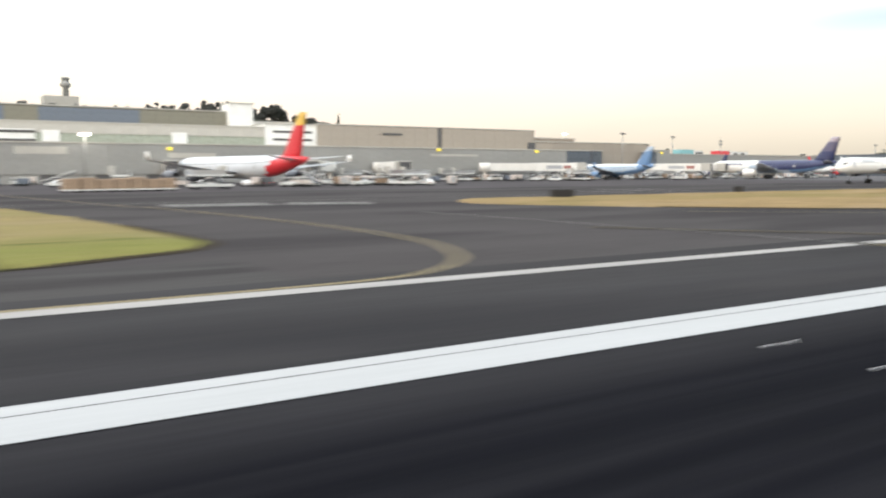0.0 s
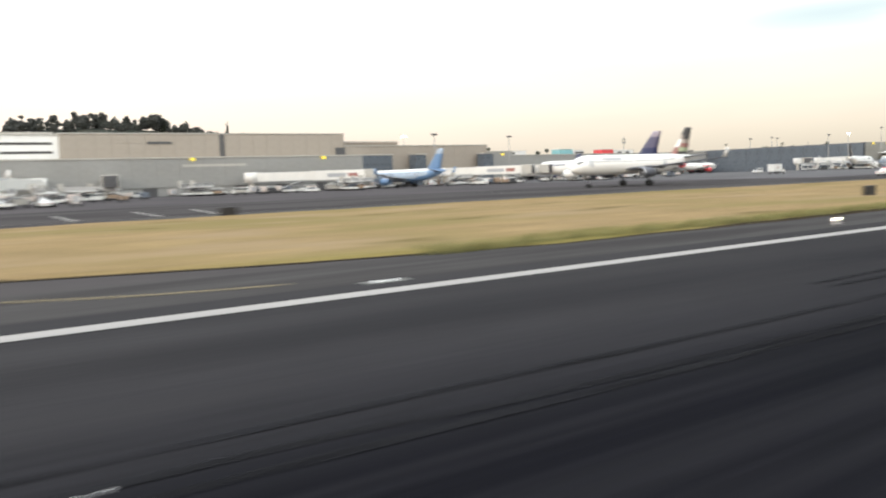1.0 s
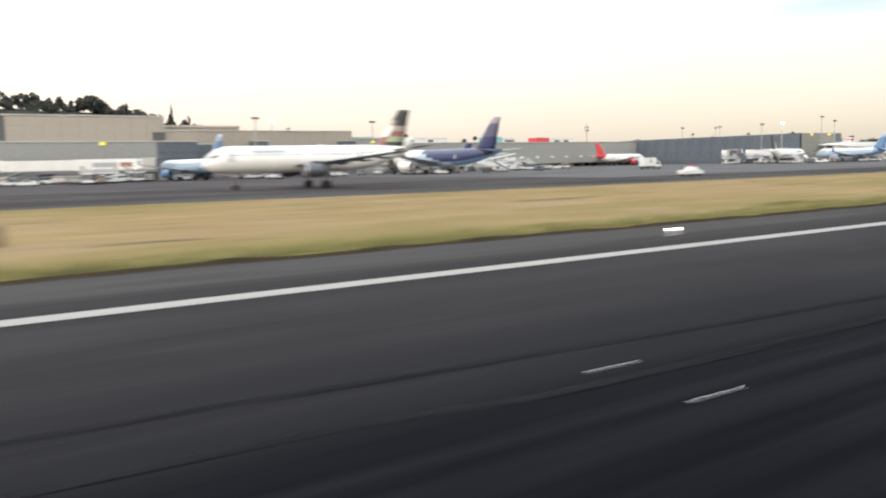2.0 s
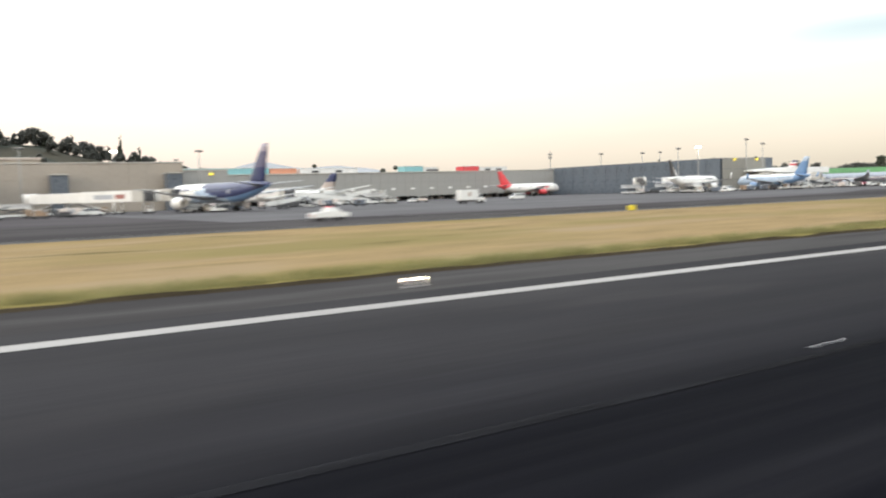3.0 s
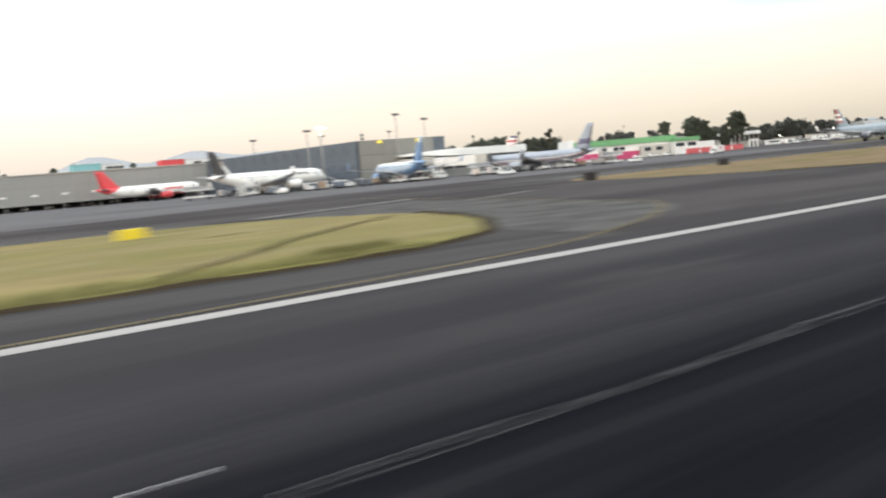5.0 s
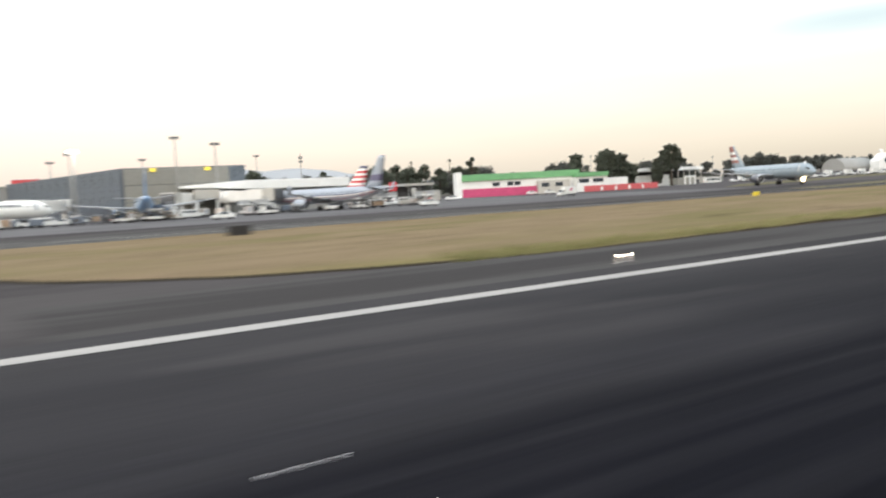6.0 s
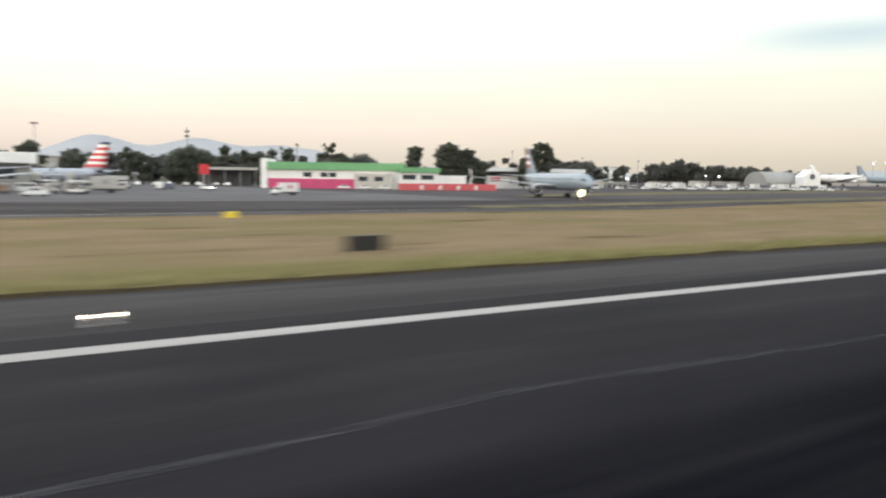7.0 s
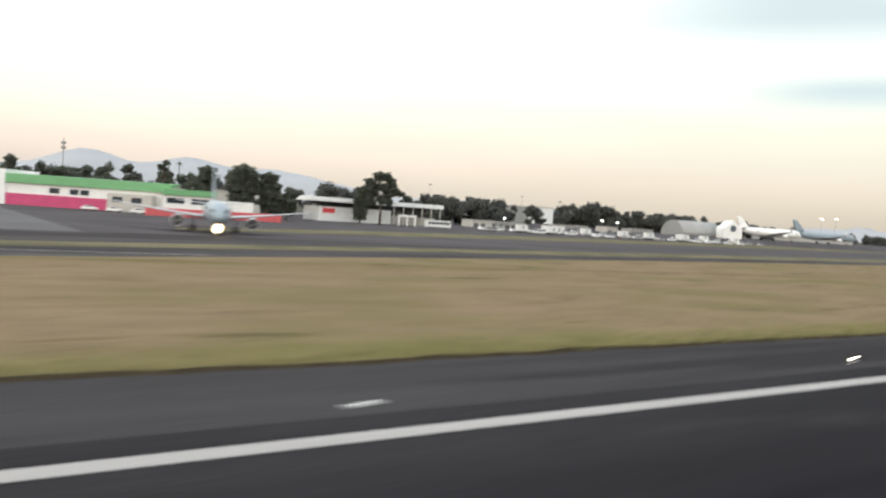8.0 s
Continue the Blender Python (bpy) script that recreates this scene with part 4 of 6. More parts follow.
        for s in (-1, 1):
            bm = bmesh.new()
            yw = gy + s * 0.42 * k
            loft(bm, [ring(gx, yw + d * k, wr * k, rr * k, 16, "y") for d, rr in ((-0.19, wr * 0.55), (-0.18, wr * 0.9), (-0.1, wr), (0.1, wr), (0.18, wr * 0.9), (0.19, wr * 0.55))])
            part("wheel", bm, M["rubber"], g)
    if lamp:
        bm = bmesh.new()
        loft(bm, [ring(L * 0.36 + 0.62, 0, 1.3, 0.50, 16), ring(L * 0.36 + 0.50, 0, 1.3, 0.42, 16), ring(L * 0.36 + 0.15, 0, 1.3, 0.05, 16)])
        lens = part("landing_light", bm, M["landing_glow"], t, "bright warm landing lamp on the nose gear")
        # added glowing ring that stands in for the lamp's halo
        bm = bmesh.new()
        loft(bm, [ring(L * 0.36 + 0.60, 0, 1.3, 0.51, 16), ring(L * 0.36 + 0.58, 0, 1.3, 0.86, 16), ring(L * 0.36 + 0.30, 0, 1.3, 0.80, 16), ring(L * 0.36 + 0.30, 0, 1.3, 0.51, 16)], cap=False)
        part("lamp_halo", bm, M["halo_glow"], lens, "warm glowing ring added for the lamp's halo")
        glow = bpy.data.lights.new("landing_light", "POINT")
        glow.energy, glow.color, glow.shadow_soft_size = 45.0, (1.0, 0.82, 0.5), 0.25 * S
        g = new("landing_light_glow", glow)
        g.parent = t
        g.location = ((L * 0.36 + 1.3) * S, 0, 1.2 * S)
    return t


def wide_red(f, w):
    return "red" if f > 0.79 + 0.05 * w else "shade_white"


def blue_skin(f, w):
    return "blue" if f > 0.82 or (f > 0.55 and w < -0.2 - (0.82 - f) * 1.6) else ("pale_blue" if w < 0.75 else "white")


def navy_skin(f, w):
    return "navy" if f > 0.50 - 0.10 * w and w > -0.50 + max(0.0, 0.64 - f) * 2 else ("blue" if f > 0.66 else ("pale_blue" if f - 0.12 * w > 0.36 else "white"))


def red_skin(f, w):
    return "bright_red" if f > 0.84 - 0.06 * w or (0.2 < f < 0.36 and w < -0.75) else "white"


def silver_skin(f, w):
    return "silver"


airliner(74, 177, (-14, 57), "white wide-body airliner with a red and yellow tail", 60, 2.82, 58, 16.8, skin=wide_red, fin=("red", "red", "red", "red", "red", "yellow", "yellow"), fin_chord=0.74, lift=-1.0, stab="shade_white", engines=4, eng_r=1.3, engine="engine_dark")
airliner(217.6, 206.7, (-5, 35), "pale blue airliner with a blue tail at a boarding bridge", skin=blue_skin, fin=("blue", "blue", "blue", "pale_blue"), engine="blue", wing="wing_grey", winglet="blue")
airliner(287.6, 180.7, (-8, 50), "white and navy wide-body airliner with a navy tail parked nose-in", 54, 2.52, 47.6, 15.7, skin=navy_skin, fin=("navy", "navy", "plum", "plum", "lilac"), fin_chord=0.85, eng_r=1.4, winglets=False, title=("navy", 0.16, 0.30, 0.35, 0.6))
# wing coloured dark to hold the shade of its underside
airliner(214.4, 111.9, (-34, 3.0), "white airliner with a black tail standing on the taxiway", fin=(("brown", "black"), ("brown", "lime"), ("white", "brown"), ("white", "gold"), ("gold", "black"), ("black", "black"), ("black", "black")), engine="engine_dark", wing="engine_dark", winglet="white", length=33.2, eng_r=0.95, lift=0.6, fin_chord=0.85, sweepback=0.58, title=("wing_grey", 0.20, 0.36, 0.45, 0.68))
airliner(437, 292.3, (36, 2.4), "white airliner with a red tail and red engines beside the concourse", skin=red_skin, fin=("bright_red",), engine="bright_red", winglets=False, tail=11.4, title=("bright_red", 0.22, 0.40, -0.05, 0.22))
airliner(443.2, 200, (34, 8), "white airliner with a black tail being loaded at its stand", fin=(("white", "black"), ("white", "black"), ("gold", "black"), ("black", "black"), ("black", "black")), fin_chord=0.8, lift=0.3, engine="white", title=("dark_metal", 0.20, 0.34, 0.35, 0.6))
airliner(493, 179.7, (7, 34), "pale blue and white airliner with a blue tail parked nose-in", skin=blue_skin, fin=("blue", "blue", "blue", "pale_blue"), engine="blue", winglet="blue")
airliner(544.3, 168.2, (-12.6, 37.7), "bare metal airliner with red and blue stripes docked at a gate", 40, 1.88, 35.8, 12.4, skin=silver_skin, fin=("silver", "plum", "silver", "silver", "silver"), fin_chord=0.74, engine="silver", stripe=(("maroon", -0.52, -0.16), ("white", -0.14, -0.02), ("navy", 0.0, 0.12)), stab="silver", winglet="silver")
airliner(580, 243, (-30, 22), "silver airliner with a red and white striped tail at its stand", 39.5, 1.88, 35.8, 13.0, body="silver", fin=("silver", "red", "white", "red", "white", "red", "white", "red", "white", "navy"), engine="silver", stab="silver")
airliner(663.8, 161.4, (-8.5, -29), "pale silver-blue airliner with landing lights on facing the runway", 36.5, 1.98, 37.4, 12.2, body="ice", fin=("ice", "ice", ("ice", "brown"), ("ice", "white"), ("ice", "brown"), ("ice", "white"), ("ice", "brown"), ("ice", "brown")), lamp=True, engine="engine_dark", winglet="white")
airliner(352.4, 282.4, (-30, 3), "white airliner with a navy and gold tail behind the boarding stairs", 36, 1.88, 34, 11.6, fin=("gold", "gold", "navy", "navy"), engine="navy")
airliner(1071, 335, (36, -6), "distant white airliner parked beside an arched hangar", 60, 2.8, 56, 14.6, fin=("white",)).location.z = 2.6 * S
airliner(1145, 342, (36, -8), "distant pale airliner with a dark tail on the far apron", 62, 2.8, 56, 16.0, body="ice", fin=("ice",)).location.z = 2.6 * S


# ---- buildings ----
def panelled_wall(t, x0, x1, y, z0, z1, material, w=6.0, rows=1, seam=0.05, depth=0.25, name="cladding_panel"):
    """Cladding panels hung in front of a wall that faces the runway, with open joints between."""
    nx = max(1, round((x1 - x0) / w))
    pw, ph = (x1 - x0) / nx, (z1 - z0) / rows
    me = finish(block(seam / 2, -depth, seam / 2, pw - seam / 2, -0.01, ph - seam / 2), name, material)
    for r in range(rows):
        for i in range(nx):
            piece(name, me, t, x0 + pw * i, y, z0 + ph * r)


def building(name, x0, y0, x1, y1, z1, material, label, z0=0.0, category="building"):
    t = thing(name, 0, 0, 0, 0, label, category)
    part("wall", block(x0, y0, z0, x1, y1, z1), material, t)
    part("roof", block(x0 - 0.2, y0 - 0.45, z1, x1 + 0.2, y1 + 0.2, z1 + 0.35), M["panel_pale"], t)
    return t


def slots(t, name, items, y, material, depth=0.35):
    for x0, z0, x1, z1 in items:
        part(name, block(x0, y - depth, z0, x1, y + 0.3, z1), material, t)


# long grey concourse with the stands in front
b = building("terminal_concourse", -180, 246, 224, 281, 11.2, M["panel"], "long grey metal-clad terminal concourse with dark ground floor")
panelled_wall(b, -180, 212, 246, 2.6, 11.2, M["panel"], 7.0, 2)
panelled_wall(b, 212, 224, 246, 2.6, 11.2, M["slate"], 3.0, 2, name="glass_panel")
slots(b, "service_door", [(k, 0.0, k + 4.2, 2.5) for k in range(-170, 210, 14)], 246, M["undercroft"], 0.06)
slots(b, "gate_window", [(20, 8.2, 33, 10.2), (150, 8.6, 170, 9.3), (60, 7.4, 74, 8.8)], 246, M["panel_pale"], 0.3)
# terminal block behind it
b = building("terminal_block", -180, 283, 103, 340, 18.9, M["panel_green"], "wide glazed terminal block with green-grey bands")
panelled_wall(b, -180, 103, 283, 11.4, 15.2, M["panel_green"], 8.0, 1, name="glazing_panel")
panelled_wall(b, -180, 103, 283, 15.5, 18.9, M["panel_pale"], 8.0, 1)
slots(b, "white_panel", [(-30, 12.6, 29, 16.6), (31, 11.8, 36, 16.4), (70.5, 11.5, 75.5, 16.5)], 282.7, M["render_white"], 0.3)
slots(b, "window_slit", [(-30, 15.4, 29, 16.2), (-30, 12.8, 29, 13.5)], 282.3, M["black"], 0.2)
b = building("roof_storey", -180, 300, 95, 340, 25.2, M["olive"], "set-back roof storey with blue and olive cladding", 18.9)
for x0, x1, key in ((-180, -30, "olive"), (-30, 22, "steel_blue"), (22, 32, "olive"), (32, 64, "steel_blue"), (64, 95, "olive")):
    panelled_wall(b, x0, x1, 300, 19.4, 24.8, M[key], 5.0, 1)
building("lift_tower", 94.7, 296, 103.5, 306, 28.1, M["render_white"], "plain white lift tower on the terminal roof", 18.9)
b = building("stair_block", 103, 282.5, 123, 340, 20.2, M["render_white"], "white stair block with dark horizontal window slots")
slots(b, "window_slit", [(106, 17.2, 121, 18.0), (106, 14.4, 121, 15.2), (106, 12.0, 121, 12.6)], 282.5, M["black"], 0.06)
b = building("roof_house", 104, 300, 124.5, 320, 21.9, M["render_white"], "low white plant house on the stair block roof", 20.55)
b = building("grey_hall", 123, 281.5, 224.4, 345, 20.6, M["panel_warm"], "large windowless grey-brown clad hall")
panelled_wall(b, 123.2, 174.8, 281.5, 11.5, 20.4, M["panel_warm"], 5.2, 3)
panelled_wall(b, 177.0, 224.2, 281.5, 11.5, 20.4, M["panel_warm"], 5.2, 3)
slots(b, "recess", [(174.9, 12.0, 176.8, 20.5)], 281.5, M["undercroft"], 0.03)
slots(b, "louvre", [(150, 17.2, 158, 18.0), (220.5, 12.2, 224.5, 15.5)], 281.3, M["dark_metal"], 0.4)
b = building("low_hall", 224.6, 283, 296, 330, 16.0, M["panel_warm"], "lower grey-brown hall beside the large one")
panelled_wall(b, 225, 296, 283, 0.3, 15.8, M["panel_warm"], 6.0, 3)
b = building("penthouse", 226, 288, 253, 300, 17.9, M["panel_warm"], "low rooftop plant room with an orange rim", 16.3)
part("rim", block(225.8, 287.4, 17.6, 253.2, 287.8, 17.95), M["gold"], b)
b = building("dark_bay", 224.6, 262, 234, 282, 10.8, M["slate"], "dark glazed bay at the end of the concourse")
panelled_wall(b, 224.6, 234, 262, 0.4, 10.6, M["slate"], 3.0, 3, name="glass_panel")
b = building("link_building", 262, 284.5, 312, 303, 13.2, M["panel"], "grey link building behind the parked wide-body")
panelled_wall(b, 262, 312, 284.5, 0.3, 13.0, M["panel"], 5.6, 2)
for x in (254, 289):
    bb = building("glazed_tower", x, 276, x + 5, 281, 12.2, M["slate"], "narrow dark glazed stair tower by the hall")
# raised concourse with parking underneath
b = thing("raised_concourse", 0, 0, 0, 0, "long grey raised concourse on columns with parking below", "building")
part("wall", block(318, 305, 1.9, 482, 332, 12.0), M["panel"], b)
part("roof", block(317.8, 304.4, 12.0, 482.2, 332.2, 12.35), M["panel_pale"], b)
# coloured dark for the shade of the parking level
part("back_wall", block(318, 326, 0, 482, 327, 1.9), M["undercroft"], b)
panelled_wall(b, 318, 482, 305, 1.9, 11.9, M["panel"], 4.1, 2)
slots(b, "lit_window", [(360.0 + 9.65 * k, 4.75, 362.0 + 9.65 * k, 5.4) for k in range(12)], 304.7, M["render_white"], 0.1)
me = finish(block(-0.2, -0.2, 0, 0.2, 0.2, 1.9), "column", M["panel"])
for k in range(28):
    piece("column", me, b, 320 + 6 * k, 306, 0)
# dark glazed pier
b = thing("glazed_pier", 0, 0, 0, 0, "dark blue-grey glazed pier with a plain grey end", "building")
bm = bmesh.new()
foot = ((479, 306), (497.3, 221.7), (530, 220.6), (530, 320), (482, 320))
lo, hi = [bm.verts.new((x, y, 0)) for x, y in foot], [bm.verts.new((x, y, 12.9 if x < 490 else 13.4)) for x, y in foot]
bm.faces.new(lo[::-1]), bm.faces.new(hi)
for i in range(5):
    bm.faces.new((lo[i], lo[(i + 1) % 5], hi[(i + 1) % 5], hi[i]))
part("wall", bm, M["slate"], b)
span_v = Vector((497.3 - 479, 221.7 - 306, 0))
for k in range(14):
    p = Vector((479, 306, 0)) + span_v * (k / 14)
    ob = part("glass_panel", block(0.06, -0.22, 0.3, span_v.length / 14 - 0.06, -0.02, 12.3), M["slate"], b)
    ob.matrix_basis = at(p.x, p.y, 0, math.degrees(math.atan2(span_v.y, span_v.x)))
for z0, z1 in ((0.3, 4.4), (4.5, 8.8), (8.9, 13.2)):
    panelled_wall(b, 497.6, 530, 221.0, z0, z1, M["pier_grey"], 4.6, 1)
# terraced roofs beyond the concourse
for x0, x1, key, z1, nm, lab in ((322, 371, "teal", 18.2, "roof_board", "long teal board on a far rooftop"), (371.5, 386, "orange", 17.9, "roof_board", "orange board on a far rooftop"),
                                 (388, 421.5, "render_white", 17.5, "rooftop_house", "white rooftop house with dark vents"), (451, 463, "teal", 18.2, "roof_board", "teal board on a far rooftop"),
                                 (463.4, 473, "render_white", 17.4, "rooftop_house", "small white rooftop house"), (491, 502, "bright_red", 17.8, "roof_board", "red board on a far rooftop"),
                                 (502.4, 523, "render_white", 17.2, "rooftop_house", "white rooftop house with dark vents")):
    b = thing(nm, 0, 0, 0, 0, lab, "building")
    part("wall", block(x0, 400, 0, x1, 408, z1), M[key], b)
    part("cap", block(x0 - 0.1, 399.7, z1, x1 + 0.1, 408.2, z1 + 0.25), M["render_white"], b)
    if key == "render_white":
        slots(b, "vent", [(x0 + (x1 - x0) * u, z1 - 2.0, x0 + (x1 - x0) * u + 4, z1 - 0.9) for u in (0.2, 0.6)], 400, M["dark_metal"], 0.1)
# white-roofed gate lounge
b = thing("gate_lounge", 0, 0, 0, 0, "low gate lounge with a thick white roof", "building")
bm = bmesh.new()
loft(bm, [[(x, y0, z0), (x, y1, z0), (x, y1, z1), (x, y0, z1)] for x, y0, y1, z0, z1 in ((511, 216, 222, 7.5, 8.0), (518, 213, 226, 7.2, 8.5), (527, 212, 228, 6.6, 8.9), (558, 212, 228, 6.2, 8.8))], smooth=False)
part("roof", bevel(bm, 0.12), M["render_white"], b, "thick white roof tapering to a thin end")
part("wall", block(524, 215, 0, 557, 227, 6.4), M["panel"], b)
# dark tone stands in for the shade behind the pillars
part("recessed_wall", block(514.4, 221, 0, 524, 227, 6.4), M["dark_metal"], b, "recessed wall of the open ground floor, coloured dark for its shade")
part("lintel", block(513.4, 213.4, 4.4, 520.2, 215, 6.9, 0.05), M["panel_pale"], b, "pale box beam over the open ground floor")
me = finish(block(-0.4, -0.4, 0, 0.4, 0.4, 4.4), "pillar", M["render_white"])
for x in (513.9, 519.6):
    piece("pillar", me, b, x, 214.2, 0)
slots(b, "window", [(524.6 + 5 * k, 2.6, 528.6 + 5 * k, 5.2) for k in range(6)], 215, M["glass"], 0.05)
# airport depot with green roof and pink dado
b = thing("green_roofed_depot", 637.4, 272, 0, math.degrees(math.atan2(-29, 48)), "white depot with a green roof and a pink lower wall", "building")
part("wall", block(0, 0, 0, 49, 22, 8.0), M["render_white"], b)
part("gable_wall", block(-0.6, -0.6, 0, 1.6, 22, 10.3), M["render_white"], b)
bm = bmesh.new()
v = [bm.verts.new(p) for p in ((1.6, -0.6, 7.9), (49.4, -0.6, 7.9), (49.4, 9, 8.7), (1.6, 9, 8.7), (1.6, -0.6, 8.9), (49.4, -0.6, 8.9), (49.4, 9, 9.3), (1.6, 9, 9.3))]
for q in ((3, 2, 1, 0), (4, 5, 6, 7), (0, 1, 5, 4), (1, 2, 6, 5), (2, 3, 7, 6), (3, 0, 4, 7)):
    bm.faces.new([v[i] for i in q])
part("roof", bm, M["green_roof"], b)
part("fascia", block(1.6, -0.78, 6.5, 49.4, -0.55, 9.1), M["green_roof"], b)
part("dado", block(0.4, -0.25, 0, 32, -0.02, 3.4), M["pink"], b)
slots(b, "window", [(14, 4.0, 17, 5.6), (20, 4.0, 22.5, 5.6), (23, 4.0, 25.5, 5.6)], 0, M["glass"], 0.06)
part("annexe", block(32, -3.5, 0, 45, 0, 5.4), M["panel_pale"], b)
slots(b, "annexe_window", [(33.5, 2.8, 36.5, 4.4), (39, 2.8, 42, 4.4)], -3.5, M["glass"], 0.06)
b = thing("low_depot", 677, 245, 0, math.degrees(math.atan2(-6, 40)), "low white depot with a green canopy", "building")
part("wall", block(0, 0, 0, 15, 8, 6.0), M["render_white"], b)
part("roof", block(-0.3, -0.6, 6.0, 15.3, 8, 7.8), M["green_roof"], b)
slots(b, "window", [(1, 3.6, 6, 5.2), (8, 3.6, 13, 5.2)], 0, M["glass"], 0.06)
part("side_wall", block(15, 2, 0, 27, 8, 5.2), M["render_white"], b)
# kiosk with a red front
b = thing("grey_shed", 630.6, 311, 0, 0, "grey open shed with a red front board", "building")
part("roof", block(0, -1, 6.3, 20, 12, 7.3), M["panel_pale"], b)
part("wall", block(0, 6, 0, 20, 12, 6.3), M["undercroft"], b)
part("front_board", block(-3.4, -1.5, 4.4, 0.2, -1.0, 8.2), M["red"], b)
part("board_post", block(-1.8, -1.3, 0, -1.4, -1.02, 4.4), M["panel_pale"], b)
for k in range(4):
    part("post", block(0.5 + 6.2 * k, -0.4, 0, 0.75 + 6.2 * k, -0.15, 6.3), M["panel"], b)
# red and white barrier row
me_r = finish(block(-1.2, -0.3, 0, 1.2, 0.3, 2.3, 0.06), "barrier_block", M["barrier_red"])
me_w = finish(block(-0.55, -0.34, 0.2, 0.55, 0.34, 1.7, 0.06), "barrier_block", M["render_white"])
b = thing("site_barrier", 0, 0, 0, 0, "row of red plastic site barriers with white plates", "barrier")
for k in range(16):
    piece("barrier_block", me_r, b, 670 + 2.47 * k, 232 - 0.07 * k, 0, -1.5)
    if k in (3, 6, 9, 12):
        piece("barrier_block", me_w, b, 670 + 2.47 * k, 231.9 - 0.07 * k, 0, -1.5)
# white sheds by the road
b = thing("white_shed", 0, 0, 0, 0, "long white shed with an overhanging flat roof", "building")
part("wall", block(747, 286, 0, 779, 300, 5.6), M["render_white"], b)
part("roof", block(742, 283.5, 7.5, 803, 302, 9.2, 0.1), M["render_white"], b)
part("sign_panel", block(748.5, 285.8, 3.2, 753.5, 285.98, 5.0), M["bright_red"], b, "plain red sign panel")
# dark strip for the shaded gap below the roof
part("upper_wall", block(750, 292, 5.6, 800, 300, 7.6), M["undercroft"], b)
for k in range(6):
    part("post", block(779 + 4.5 * k, 284, 0, 779.4 + 4.5 * k, 284.4, 7.6), M["panel_pale"], b)
part("low_wall", block(779, 290, 0, 803, 291, 3.5), M["panel_pale"], b)
b = thing("apron_gate", 774.5, 272, 0, 0, "white portal frame of an apron gate", "gate")
for k in range(3):
    part("post", block(3.7 * k - 0.25, -0.25, 0, 3.7 * k + 0.25, 0.25, 3.6), M["render_white"], b)
part("lintel", block(-0.3, -0.3, 3.6, 7.8, 0.3, 4.4), M["render_white"], b)
building("white_warehouse", 1033, 500, 1058, 518, 15.6, M["render_white"], "distant white warehouse among trees", 2.6)
building("flat_store", 1012, 501, 1032.6, 518, 15.2, M["panel"], "distant grey flat-roofed store", 2.6)
building("office_row", 700, 330, 745, 345, 9.0, M["panel_pale"], "distant pale office row behind the trees")
for x0, x1, y, z1, key in ((858, 871, 338, 5.0, "panel_pale"), (876, 900, 346, 4.6, "panel"), (906, 915, 330, 4.4, "render_white"), (922, 944, 342, 5.4, "panel"), (953, 962, 336, 6.4, "panel_pale"), (968, 985, 330, 6.2, "panel")):
    z1 *= 0.68
    b = building("airfield_shed", x0, y, x1, y + 9, z1, M[key], "distant pale flat-roofed airfield shed")
    slots(b, "shed_door", [(x0 + 1.2 + 4.5 * k, 0.0, x0 + 4.2 + 4.5 * k, z1 * 0.6) for k in range(int((x1 - x0) / 4.8))], y, M["undercroft"], 0.06)
building("hangar_row", 1130, 400, 1330, 450, 11.5, M["panel_pale"], "distant pale hangar row")
building("service_building", 560, 350, 600, 370, 10.5, M["panel_pale"], "distant pale service building behind the stands")
# arched hangar and a gabled house
b = thing("arched_hangar", 1004, 323, 2.6, -8, "distant grey arched hangar", "building")
bm = bmesh.new()
arch = lambda xx: [(xx, 10 * math.cos(math.pi * i / 12) + 10, 9.0 * math.sin(math.pi * i / 12)) for i in range(13)]
loft(bm, [arch(0), arch(31)])
part("shell", bm, M["panel"], b)
b = thing("gabled_house", 1026, 311, 2.6, -25, "distant white gabled house with a round window", "house")
bm = bmesh.new()
sect = lambda yy: [(0, yy, 0), (12, yy, 0), (12, yy, 6), (6, yy, 10.8), (0, yy, 6)]
loft(bm, [sect(0), sect(10)], smooth=False)
part("wall", bm, M["render_white"], b)
bm = bmesh.new()
loft(bm, [ring(6, -0.12, 6, 1.9, 16, "y"), ring(6, 0.1, 6, 1.9, 16, "y")])
part("window", bm, M["slate"], b)
# control tower far behind
b = thing("control_tower", 120, 885, 0, 0, "distant pale control tower on a block", "tower")
part("base_block", block(-21, -12, 0, 10, 12, 77), M["panel_pale"], b)
bm = bmesh.new()
loft(bm, [ring(0, 0, z, r, 14, "z") for z, r in ((77, 3.0), (86, 2.8), (87, 4.6), (90, 5.2), (91, 3.4), (94, 3.2), (94.5, 4.2), (96, 4.0), (96.4, 1.0))])
part("shaft", bm, M["panel"], b)


